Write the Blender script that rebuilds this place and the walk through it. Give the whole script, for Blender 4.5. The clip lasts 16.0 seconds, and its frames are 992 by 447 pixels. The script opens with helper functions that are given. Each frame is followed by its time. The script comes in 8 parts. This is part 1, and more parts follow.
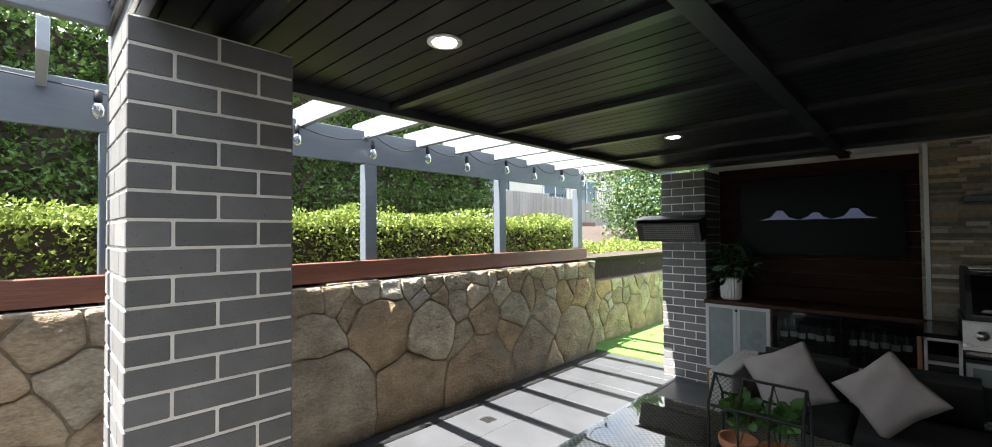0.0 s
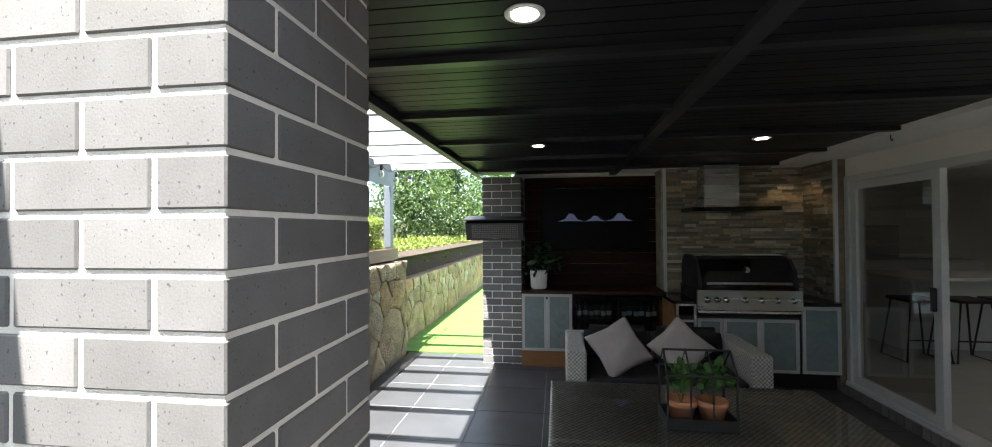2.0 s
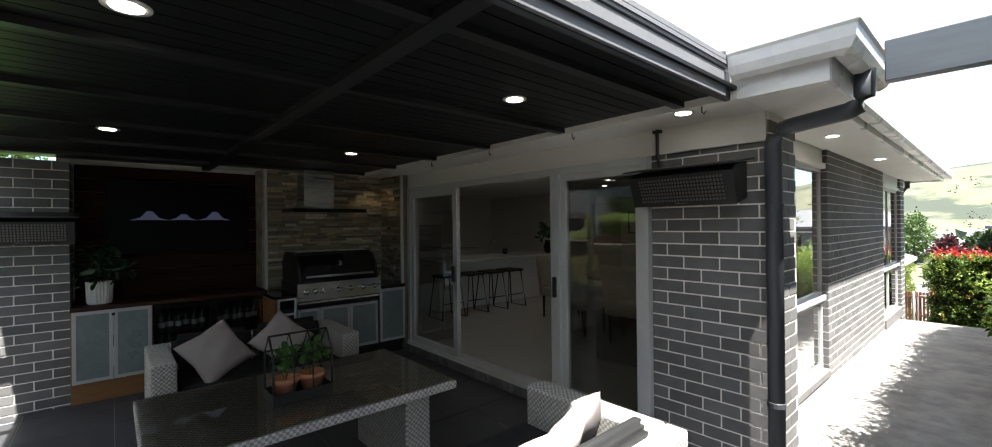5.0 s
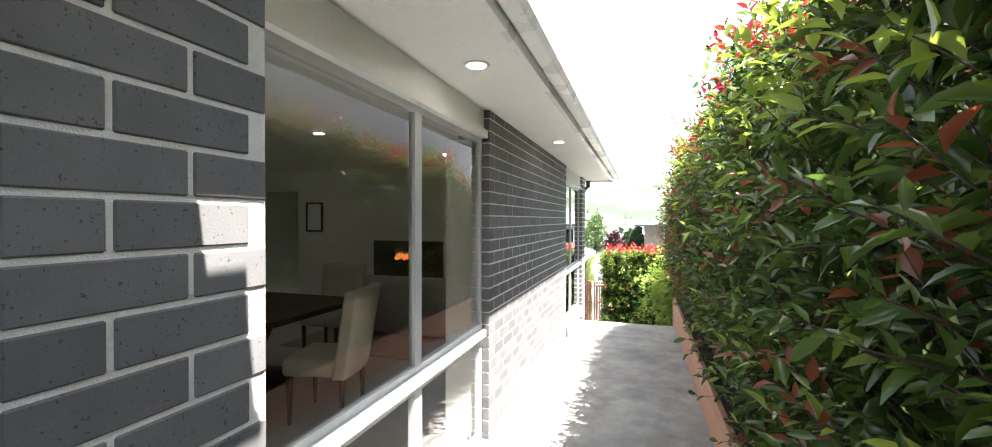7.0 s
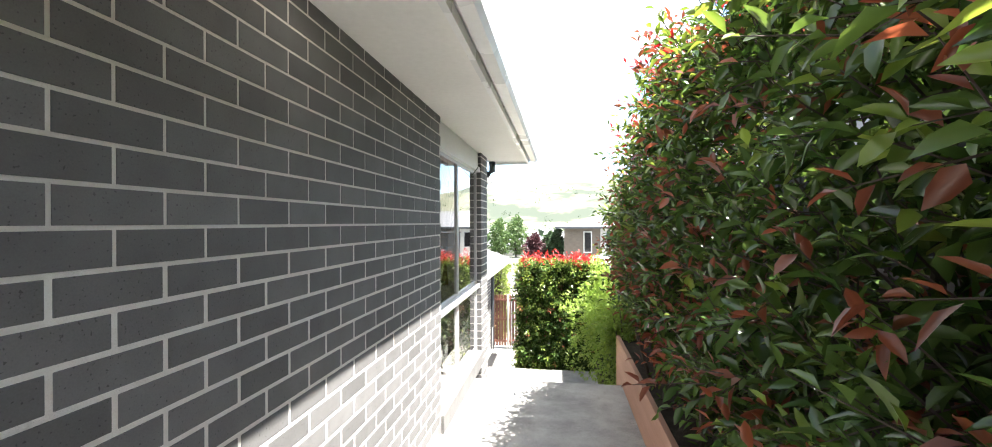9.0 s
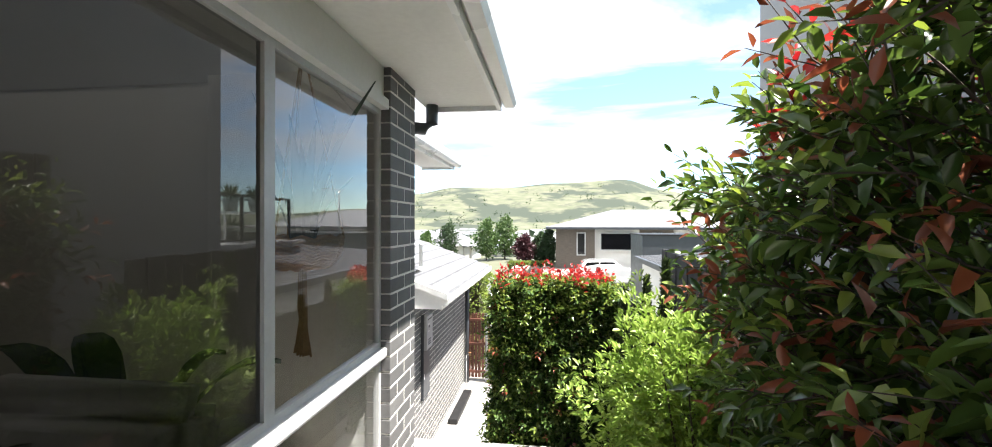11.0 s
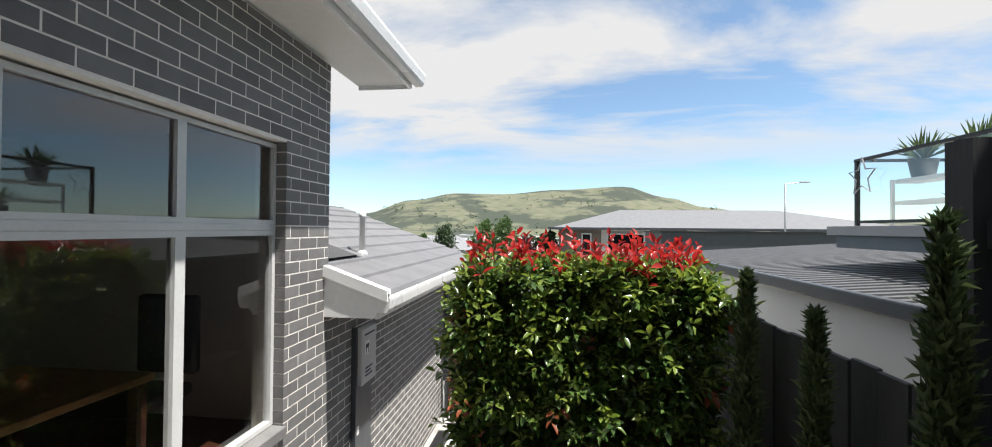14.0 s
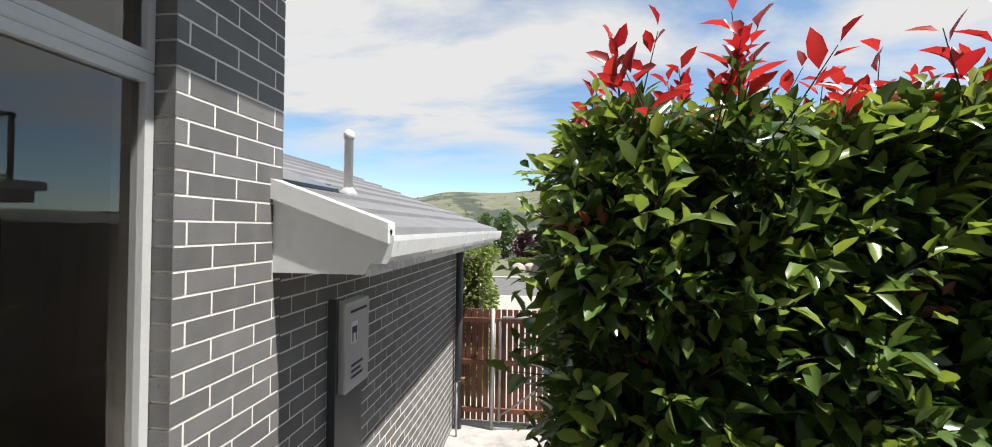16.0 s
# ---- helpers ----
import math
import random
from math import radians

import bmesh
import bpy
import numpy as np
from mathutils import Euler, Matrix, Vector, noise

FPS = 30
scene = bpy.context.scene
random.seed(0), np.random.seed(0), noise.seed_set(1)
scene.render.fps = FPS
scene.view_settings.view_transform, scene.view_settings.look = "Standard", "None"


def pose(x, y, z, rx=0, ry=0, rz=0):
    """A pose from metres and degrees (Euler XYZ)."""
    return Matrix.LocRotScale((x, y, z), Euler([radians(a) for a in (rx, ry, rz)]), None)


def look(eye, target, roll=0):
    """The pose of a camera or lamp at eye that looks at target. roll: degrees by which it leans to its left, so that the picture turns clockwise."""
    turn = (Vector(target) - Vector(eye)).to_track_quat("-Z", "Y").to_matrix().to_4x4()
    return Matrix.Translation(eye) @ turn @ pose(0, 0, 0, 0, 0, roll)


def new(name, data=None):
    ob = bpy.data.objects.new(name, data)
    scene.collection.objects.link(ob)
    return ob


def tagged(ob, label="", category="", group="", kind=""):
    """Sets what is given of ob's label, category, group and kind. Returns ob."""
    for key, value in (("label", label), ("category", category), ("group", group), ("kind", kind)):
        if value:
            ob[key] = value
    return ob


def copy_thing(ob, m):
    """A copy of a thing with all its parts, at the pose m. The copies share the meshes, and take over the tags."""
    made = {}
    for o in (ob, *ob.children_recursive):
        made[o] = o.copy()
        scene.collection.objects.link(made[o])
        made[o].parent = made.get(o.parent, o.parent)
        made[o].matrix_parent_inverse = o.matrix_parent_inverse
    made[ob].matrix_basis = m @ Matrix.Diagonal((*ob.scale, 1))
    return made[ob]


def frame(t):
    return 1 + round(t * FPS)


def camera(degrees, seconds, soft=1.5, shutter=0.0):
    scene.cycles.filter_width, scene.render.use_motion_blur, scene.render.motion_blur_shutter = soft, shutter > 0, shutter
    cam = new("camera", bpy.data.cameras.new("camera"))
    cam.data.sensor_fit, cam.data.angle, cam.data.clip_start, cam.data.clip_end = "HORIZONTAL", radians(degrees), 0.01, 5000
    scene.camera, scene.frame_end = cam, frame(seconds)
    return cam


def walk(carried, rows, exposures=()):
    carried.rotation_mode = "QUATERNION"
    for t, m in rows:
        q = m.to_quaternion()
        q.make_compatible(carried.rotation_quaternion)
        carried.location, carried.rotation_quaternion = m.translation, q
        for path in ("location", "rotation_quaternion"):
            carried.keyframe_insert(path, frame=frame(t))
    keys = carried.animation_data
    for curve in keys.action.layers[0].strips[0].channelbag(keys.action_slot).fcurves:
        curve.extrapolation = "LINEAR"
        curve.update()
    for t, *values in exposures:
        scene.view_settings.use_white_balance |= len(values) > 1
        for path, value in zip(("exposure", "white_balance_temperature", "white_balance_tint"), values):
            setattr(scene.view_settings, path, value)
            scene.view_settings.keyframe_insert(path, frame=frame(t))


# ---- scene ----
cam = camera(96.7, 16.0, 1.0)
PATH = [
    (0, (0.18, 1.638, 1.606), (-1.267, 0.259, 1.648), -0.4),
    (0.5, (0.319, 1.366, 1.604), (-1.341, 0.252, 1.642), -0.5),
    (1, (0.408, 1.063, 1.607), (-1.423, 0.258, 1.64), -0.5),
    (1.5, (0.443, 0.77, 1.617), (-1.483, 0.235, 1.645), -0.5),
    (2, (0.55, 0.452, 1.626), (-1.431, 0.176, 1.651), -0.4),
    (2.5, (0.696, 0.231, 1.611), (-1.303, 0.266, 1.638), -0.4),
    (3, (0.818, 0.038, 1.637), (-1.154, 0.373, 1.659), -0.3),
    (3.5, (0.864, -0.103, 1.63), (-1.049, 0.48, 1.651), -0.3),
    (4, (0.89, -0.124, 1.623), (-0.938, 0.688, 1.643), -0.3),
    (4.5, (0.91, 0.002, 1.625), (-0.798, 1.042, 1.642), -0.4),
    (5, (0.931, 0.31, 1.625), (-0.577, 1.625, 1.632), -0.6),
    (7.5, (0.681, 3.919, 1.614), (0.205, 5.861, 1.6), 0.1),
    (8, (0.657, 4.655, 1.58), (0.28, 6.619, 1.572), -0.1),
    (10.5, (0.592, 8.242, 1.555), (0.337, 10.225, 1.552), -0.1),
    (11, (0.583, 8.905, 1.539), (0.337, 10.89, 1.536), 0.1),
    (11.5, (0.584, 9.491, 1.524), (0.339, 11.476, 1.526), 0.4),
    (12, (0.598, 10.046, 1.515), (0.348, 12.03, 1.525), 0.5),
    (12.5, (0.55, 10.583, 1.503), (0.305, 12.568, 1.516), 0.4),
    (13, (0.538, 10.943, 1.394), (0.287, 12.928, 1.411), 0.6),
    (13.5, (0.484, 11.275, 1.228), (0.236, 13.259, 1.249), 0.7),
    (14, (0.423, 11.644, 1.029), (0.175, 13.628, 1.055), 0.5),
    (14.5, (0.336, 11.936, 0.87), (0.069, 13.918, 0.894), 0.7),
    (15, (0.179, 12.307, 0.685), (-0.102, 14.287, 0.707), 0.8),
    (15.5, (-0.039, 12.726, 0.546), (-0.323, 14.705, 0.572), 0.8),
    (16, (-0.19, 13.194, 0.512), (-0.419, 15.181, 0.533), 0.7),
]
EXPOSURES = [(0.0, 2.95), (3.5, 2.85), (5.0, 2.33), (7.3, 3.1), (8.2, 3.05), (10.5, 2.2), (11.5, 1.8), (12.5, 1.45), (13.5, 1.0), (15.0, 1.0), (16.0, 0.95)]
walk(cam, [(t, look(eye, target, roll)) for t, eye, target, roll in PATH], EXPOSURES)

# ---- world, sun ----
SUN_VEC = Vector((0.413, -0.115, 1.0)).normalized()
elev = math.asin(SUN_VEC.z)
world = bpy.data.worlds.new("world")
scene.world = world
world.use_nodes = True
wn, wl = world.node_tree.nodes, world.node_tree.links
wn.clear()
w_out = wn.new("ShaderNodeOutputWorld")
w_bg = wn.new("ShaderNodeBackground")
w_bg.inputs["Strength"].default_value = 0.098
sky = wn.new("ShaderNodeTexSky")
sky.sky_type = "NISHITA"
sky.sun_disc = False
sky.sun_elevation = elev
sky.sun_rotation = math.atan2(SUN_VEC.x, SUN_VEC.y)
sky.altitude = 500.0
sky.air_density, sky.dust_density, sky.ozone_density = 0.85, 0.12, 1.0
# thin fair-weather cloud sheet, laid out on a flat layer above the place
w_tc = wn.new("ShaderNodeTexCoord")
w_sep = wn.new("ShaderNodeSeparateXYZ")
wl.new(w_tc.outputs["Generated"], w_sep.inputs[0])
w_add = wn.new("ShaderNodeMath"); w_add.operation = "ADD"; w_add.inputs[1].default_value = 0.10
wl.new(w_sep.outputs["Z"], w_add.inputs[0])
w_max = wn.new("ShaderNodeMath"); w_max.operation = "MAXIMUM"; w_max.inputs[1].default_value = 0.04
wl.new(w_add.outputs[0], w_max.inputs[0])
w_dx = wn.new("ShaderNodeMath"); w_dx.operation = "DIVIDE"
w_dy = wn.new("ShaderNodeMath"); w_dy.operation = "DIVIDE"
wl.new(w_sep.outputs["X"], w_dx.inputs[0]); wl.new(w_max.outputs[0], w_dx.inputs[1])
wl.new(w_sep.outputs["Y"], w_dy.inputs[0]); wl.new(w_max.outputs[0], w_dy.inputs[1])
w_cmb = wn.new("ShaderNodeCombineXYZ")
wl.new(w_dx.outputs[0], w_cmb.inputs["X"]); wl.new(w_dy.outputs[0], w_cmb.inputs["Y"])
w_noise = wn.new("ShaderNodeTexNoise")
w_noise.inputs["Scale"].default_value = 1.15
w_noise.inputs["Detail"].default_value = 9.0
w_noise.inputs["Roughness"].default_value = 0.58
w_noise.inputs["Distortion"].default_value = 0.35
w_map = wn.new("ShaderNodeMapping")
w_map.inputs["Location"].default_value = (1.7, 0.55, 0.0)
w_map.inputs["Scale"].default_value = (0.55, 1.0, 1.0)
wl.new(w_cmb.outputs[0], w_map.inputs["Vector"])
wl.new(w_map.outputs[0], w_noise.inputs["Vector"])
w_ramp = wn.new("ShaderNodeValToRGB")
w_ramp.color_ramp.elements[0].position = 0.385
w_ramp.color_ramp.elements[0].color = (0.10, 0.10, 0.10, 1)
w_ramp.color_ramp.elements[1].position = 0.55
wl.new(w_noise.outputs["Fac"], w_ramp.inputs["Fac"])
w_mix = wn.new("ShaderNodeMixRGB")
w_mix.inputs["Color2"].default_value = (4.25, 4.25, 4.25, 1)
# the sheet opens up towards the horizon
w_open = wn.new("ShaderNodeMapRange")
w_open.inputs["From Min"].default_value, w_open.inputs["From Max"].default_value = 0.11, 0.22
w_open.inputs["To Min"].default_value, w_open.inputs["To Max"].default_value = 0.22, 1.0
wl.new(w_sep.outputs["Z"], w_open.inputs["Value"])
w_thin = wn.new("ShaderNodeMath"); w_thin.operation = "MULTIPLY"
wl.new(w_ramp.outputs["Color"], w_thin.inputs[0]); wl.new(w_open.outputs[0], w_thin.inputs[1])
wl.new(w_thin.outputs[0], w_mix.inputs["Fac"])
w_tint = wn.new("ShaderNodeMixRGB")
w_tint.blend_type = "MULTIPLY"
w_tint.inputs["Fac"].default_value = 1.0
w_tint.inputs["Color2"].default_value = (0.86, 1.0, 1.0, 1)
wl.new(sky.outputs["Color"], w_tint.inputs["Color1"])
wl.new(w_tint.outputs[0], w_mix.inputs["Color1"])
wl.new(w_mix.outputs["Color"], w_bg.inputs["Color"])
wl.new(w_bg.outputs[0], w_out.inputs[0])

sun_data = bpy.data.lights.new("sun", "SUN")
sun_data.energy = 5.0
sun_data.angle = radians(0.53)
sun_data.color = (1.0, 0.955, 0.89)
sun = new("sun", sun_data)
sun.matrix_world = look(SUN_VEC * 60, (0, 0, 0))


# ---- materials ----
def material(name, color, rough=0.6, metal=0.0, color2=None, scale=8.0, fine=90.0, bump=0.0, bump_scale=60.0,
             per_object=0.0, spec=0.5, stretch=(1, 1, 1), emission=None, per_island=0.0, coat=0.0, stain=0.0, bump_dist=0.01, pits=0.0):
    """A surface with coarse and fine variation, at real-world size, and a fine relief."""
    m = bpy.data.materials.new(name)
    m.use_nodes = True
    n, l = m.node_tree.nodes, m.node_tree.links
    bsdf = n["Principled BSDF"]
    bsdf.inputs["Roughness"].default_value = rough
    bsdf.inputs["Metallic"].default_value = metal
    bsdf.inputs["Specular IOR Level"].default_value = spec
    bsdf.inputs["Coat Weight"].default_value = coat
    if emission:
        bsdf.inputs["Emission Color"].default_value = (*emission[:3], 1)
        bsdf.inputs["Emission Strength"].default_value = emission[3]
    if color2 is None:
        color2 = tuple(c * 0.8 for c in color)
    tc = n.new("ShaderNodeTexCoord")
    geo = n.new("ShaderNodeNewGeometry")
    mp = n.new("ShaderNodeMapping")
    mp.inputs["Scale"].default_value = stretch
    l.new(geo.outputs["Position"], mp.inputs["Vector"])
    a = n.new("ShaderNodeTexNoise"); a.inputs["Scale"].default_value = scale; a.inputs["Detail"].default_value = 5
    b = n.new("ShaderNodeTexNoise"); b.inputs["Scale"].default_value = fine; b.inputs["Detail"].default_value = 3
    l.new(mp.outputs[0], a.inputs["Vector"]); l.new(mp.outputs[0], b.inputs["Vector"])
    mixf = n.new("ShaderNodeMath"); mixf.operation = "MULTIPLY_ADD"; mixf.inputs[1].default_value = 0.45
    l.new(b.outputs["Fac"], mixf.inputs[0]); 
    sc = n.new("ShaderNodeMath"); sc.operation = "MULTIPLY"; sc.inputs[1].default_value = 0.6
    l.new(a.outputs["Fac"], sc.inputs[0]); l.new(sc.outputs[0], mixf.inputs[2])
    ramp = n.new("ShaderNodeMapRange"); ramp.inputs["From Min"].default_value = 0.36; ramp.inputs["From Max"].default_value = 0.68
    l.new(mixf.outputs[0], ramp.inputs["Value"])
    mix = n.new("ShaderNodeMixRGB")
    mix.inputs["Color1"].default_value = (*color, 1); mix.inputs["Color2"].default_value = (*color2, 1)
    l.new(ramp.outputs[0], mix.inputs["Fac"])
    last = mix.outputs[0]
    if per_object or per_island:
        oi = n.new("ShaderNodeObjectInfo")
        hsv = n.new("ShaderNodeHueSaturation")
        mr = n.new("ShaderNodeMapRange")
        k = per_object or per_island
        mr.inputs["To Min"].default_value, mr.inputs["To Max"].default_value = 1 - k, 1 + k
        l.new(oi.outputs["Random"] if per_object else geo.outputs["Random Per Island"], mr.inputs["Value"])
        l.new(mr.outputs[0], hsv.inputs["Value"]); l.new(last, hsv.inputs["Color"])
        last = hsv.outputs[0]
    if stain:
        s = n.new("ShaderNodeTexNoise"); s.inputs["Scale"].default_value = 1.3; s.inputs["Detail"].default_value = 8; s.inputs["Roughness"].default_value = 0.7
        l.new(geo.outputs["Position"], s.inputs["Vector"])
        sr = n.new("ShaderNodeMapRange"); sr.inputs["From Min"].default_value = 0.45; sr.inputs["From Max"].default_value = 0.7
        sr.inputs["To Min"].default_value = 1.0; sr.inputs["To Max"].default_value = 1 - stain
        l.new(s.outputs["Fac"], sr.inputs["Value"])
        mul = n.new("ShaderNodeMixRGB"); mul.blend_type = "MULTIPLY"; mul.inputs["Fac"].default_value = 1
        l.new(last, mul.inputs["Color1"]); l.new(sr.outputs[0], mul.inputs["Color2"])
        last = mul.outputs[0]
    if pits:
        # small dark pinholes burnt into the clay
        q = n.new("ShaderNodeTexNoise"); q.inputs["Scale"].default_value = 130; q.inputs["Detail"].default_value = 1.5
        l.new(geo.outputs["Position"], q.inputs["Vector"])
        qr = n.new("ShaderNodeMapRange"); qr.inputs["From Min"].default_value = 0.66; qr.inputs["From Max"].default_value = 0.73
        qr.inputs["To Min"].default_value = 1.0; qr.inputs["To Max"].default_value = 1 - pits
        l.new(q.outputs["Fac"], qr.inputs["Value"])
        pm = n.new("ShaderNodeMixRGB"); pm.blend_type = "MULTIPLY"; pm.inputs["Fac"].default_value = 1
        l.new(last, pm.inputs["Color1"]); l.new(qr.outputs[0], pm.inputs["Color2"])
        last = pm.outputs[0]
    l.new(last, bsdf.inputs["Base Color"])
    rr = n.new("ShaderNodeMapRange")
    rr.inputs["To Min"].default_value, rr.inputs["To Max"].default_value = max(0.02, rough - 0.08), min(1, rough + 0.08)
    l.new(a.outputs["Fac"], rr.inputs["Value"]); l.new(rr.outputs[0], bsdf.inputs["Roughness"])
    if bump:
        c = n.new("ShaderNodeTexNoise"); c.inputs["Scale"].default_value = bump_scale; c.inputs["Detail"].default_value = 4
        l.new(mp.outputs[0], c.inputs["Vector"])
        bp = n.new("ShaderNodeBump"); bp.inputs["Strength"].default_value = bump; bp.inputs["Distance"].default_value = bump_dist
        l.new(c.outputs["Fac"], bp.inputs["Height"]); l.new(bp.outputs[0], bsdf.inputs["Normal"])
    return m


def glass_material(name, tint=(1, 1, 1), gloss=1.0, dark=0.0):
    """Thin window glass: clear with the mirror reflection that its Fresnel gives."""
    m = bpy.data.materials.new(name)
    m.use_nodes = True
    n, l = m.node_tree.nodes, m.node_tree.links
    n.clear()
    out = n.new("ShaderNodeOutputMaterial")
    tr = n.new("ShaderNodeBsdfTransparent"); tr.inputs["Color"].default_value = (*[c * (1 - dark) for c in tint], 1)
    gl = n.new("ShaderNodeBsdfGlossy"); gl.inputs["Roughness"].default_value = 0.0
    fr = n.new("ShaderNodeFresnel"); fr.inputs["IOR"].default_value = 1.5
    mul = n.new("ShaderNodeMath"); mul.operation = "MULTIPLY"; mul.inputs[1].default_value = 1.7 * gloss; mul.use_clamp = True
    mix = n.new("ShaderNodeMixShader")
    l.new(fr.outputs[0], mul.inputs[0]); l.new(mul.outputs[0], mix.inputs["Fac"])
    l.new(tr.outputs[0], mix.inputs[1]); l.new(gl.outputs[0], mix.inputs[2]); l.new(mix.outputs[0], out.inputs[0])
    return m


def leaf_material(name, hue_a, hue_b, rough=0.32, trans=0.25, through_tint=(1.0, 1.0, 1.0)):
    """Leaves that vary from one to the next and let some light through."""
    m = bpy.data.materials.new(name)
    m.use_nodes = True
    n, l = m.node_tree.nodes, m.node_tree.links
    bsdf = n["Principled BSDF"]
    out = n["Material Output"]
    geo = n.new("ShaderNodeNewGeometry")
    ramp = n.new("ShaderNodeValToRGB")
    e = ramp.color_ramp.elements
    e[0].color, e[1].color = (*hue_a, 1), (*hue_b, 1)
    l.new(geo.outputs["Random Per Island"], ramp.inputs["Fac"])
    big = n.new("ShaderNodeTexNoise"); big.inputs["Scale"].default_value = 3.0; big.inputs["Detail"].default_value = 3
    l.new(geo.outputs["Position"], big.inputs["Vector"])
    hsv = n.new("ShaderNodeHueSaturation")
    mr = n.new("ShaderNodeMapRange"); mr.inputs["To Min"].default_value = 0.65; mr.inputs["To Max"].default_value = 1.35
    l.new(big.outputs["Fac"], mr.inputs["Value"]); l.new(mr.outputs[0], hsv.inputs["Value"]); l.new(ramp.outputs[0], hsv.inputs["Color"])
    l.new(hsv.outputs[0], bsdf.inputs["Base Color"])
    bsdf.inputs["Roughness"].default_value = rough
    tl = n.new("ShaderNodeBsdfTranslucent")
    thru = n.new("ShaderNodeMixRGB"); thru.blend_type = "MULTIPLY"; thru.inputs["Fac"].default_value = 1
    thru.inputs["Color2"].default_value = (*through_tint, 1)
    l.new(hsv.outputs[0], thru.inputs["Color1"]); l.new(thru.outputs[0], tl.inputs["Color"])
    mix = n.new("ShaderNodeMixShader"); mix.inputs["Fac"].default_value = trans
    l.new(bsdf.outputs[0], mix.inputs[1]); l.new(tl.outputs[0], mix.inputs[2]); l.new(mix.outputs[0], out.inputs[0])
    return m


M_BRICK = material("charcoal_brick", (0.158, 0.157, 0.157), 0.75, color2=(0.122, 0.120, 0.120), scale=9, fine=260, bump=0.09, bump_scale=240, per_object=0.20, bump_dist=0.006, pits=0.55)
M_BRICK_J = material("charcoal_brick_far", (0.158, 0.157, 0.157), 0.75, color2=(0.122, 0.120, 0.120), scale=9, fine=260, bump=0.09, bump_scale=240, per_island=0.20, bump_dist=0.006, pits=0.55)
M_MORTAR = material("light_mortar", (0.84, 0.82, 0.77), 0.9, color2=(0.76, 0.73, 0.68), scale=25, fine=300, bump=0.4, bump_scale=260)
M_WHITE = material("white_paint", (0.80, 0.80, 0.78), 0.45, color2=(0.74, 0.74, 0.72), scale=2, fine=40, bump=0.03)
M_EAVE = material("white_eave_board", (0.78, 0.78, 0.75), 0.55, color2=(0.70, 0.70, 0.67), scale=1.5, fine=30, bump=0.03)
M_GUTTER = material("white_steel_gutter", (0.78, 0.79, 0.79), 0.28, color2=(0.72, 0.73, 0.73), scale=2, fine=20)
M_ALU = material("pale_grey_aluminium", (0.50, 0.51, 0.52), 0.38, 0.25, color2=(0.45, 0.46, 0.47), scale=3, fine=60)
M_ALU_W = material("white_aluminium_frame", (0.56, 0.57, 0.57), 0.35, 0.0, color2=(0.50, 0.51, 0.51), scale=3, fine=60)
M_DARK = material("charcoal_paint", (0.055, 0.062, 0.072), 0.42, color2=(0.045, 0.050, 0.058), scale=4, fine=80, bump=0.02)
M_CEIL = material("black_ceiling_lining", (0.011, 0.012, 0.013), 0.38, color2=(0.007, 0.008, 0.009), scale=2, fine=50, spec=0.2)
M_CEILBEAM = material("black_ceiling_beam", (0.020, 0.022, 0.024), 0.35, color2=(0.016, 0.017, 0.019), scale=2, fine=50)
M_PERG = material("slate_blue_painted_timber", (0.115, 0.135, 0.16), 0.45, color2=(0.09, 0.107, 0.13), scale=3, fine=40, bump=0.08, bump_scale=30, stretch=(0.15, 1, 1))
# the pergola's slate paint made lighter, to carry the sun on the rafters
M_RAFT = material("sun_lightened_slate_rafter", (0.30, 0.325, 0.355), 0.45, color2=(0.25, 0.27, 0.30), scale=3, fine=40, bump=0.08, bump_scale=30, stretch=(1, 0.15, 1))
M_TILE = material("charcoal_floor_tile", (0.062, 0.065, 0.071), 0.36, color2=(0.043, 0.045, 0.049), scale=3, fine=60, per_object=0.08, bump=0.05, bump_scale=40)
M_GROUT = material("pale_grout", (0.36, 0.35, 0.33), 0.85, color2=(0.28, 0.27, 0.26), scale=8)
M_CONC = material("exposed_concrete", (0.44, 0.425, 0.405), 0.8, color2=(0.27, 0.26, 0.25), scale=6, fine=110, bump=0.45, bump_scale=180, stain=0.40, pits=0.5)
def stone_material(name, tones, stain):
    """Hewn sandstone: one tone a stone, rust-brown streaks and a hewn face."""
    m = material(name, (0.52, 0.52, 0.52), 0.85, color2=(0.25, 0.24, 0.23), scale=5, fine=45, bump=0.85, bump_scale=22, bump_dist=0.025, stain=stain, stretch=(1, 1, 1.8))
    n, l = m.node_tree.nodes, m.node_tree.links
    bsdf = n["Principled BSDF"]
    oi = n.new("ShaderNodeObjectInfo")
    ramp = n.new("ShaderNodeValToRGB")
    e = ramp.color_ramp.elements
    e[0].color, e[1].color = (*tones[0], 1), (*tones[-1], 1)
    for k, c in enumerate(tones[1:-1]):
        x = e.new((k + 1) / (len(tones) - 1)); x.color = (*c, 1)
    l.new(oi.outputs["Random"], ramp.inputs["Fac"])
    mul = n.new("ShaderNodeMixRGB"); mul.blend_type = "MULTIPLY"; mul.inputs["Fac"].default_value = 1
    old = bsdf.inputs["Base Color"].links[0].from_socket
    l.new(old, mul.inputs["Color1"]); l.new(ramp.outputs[0], mul.inputs["Color2"])
    l.new(mul.outputs[0], bsdf.inputs["Base Color"])
    return m


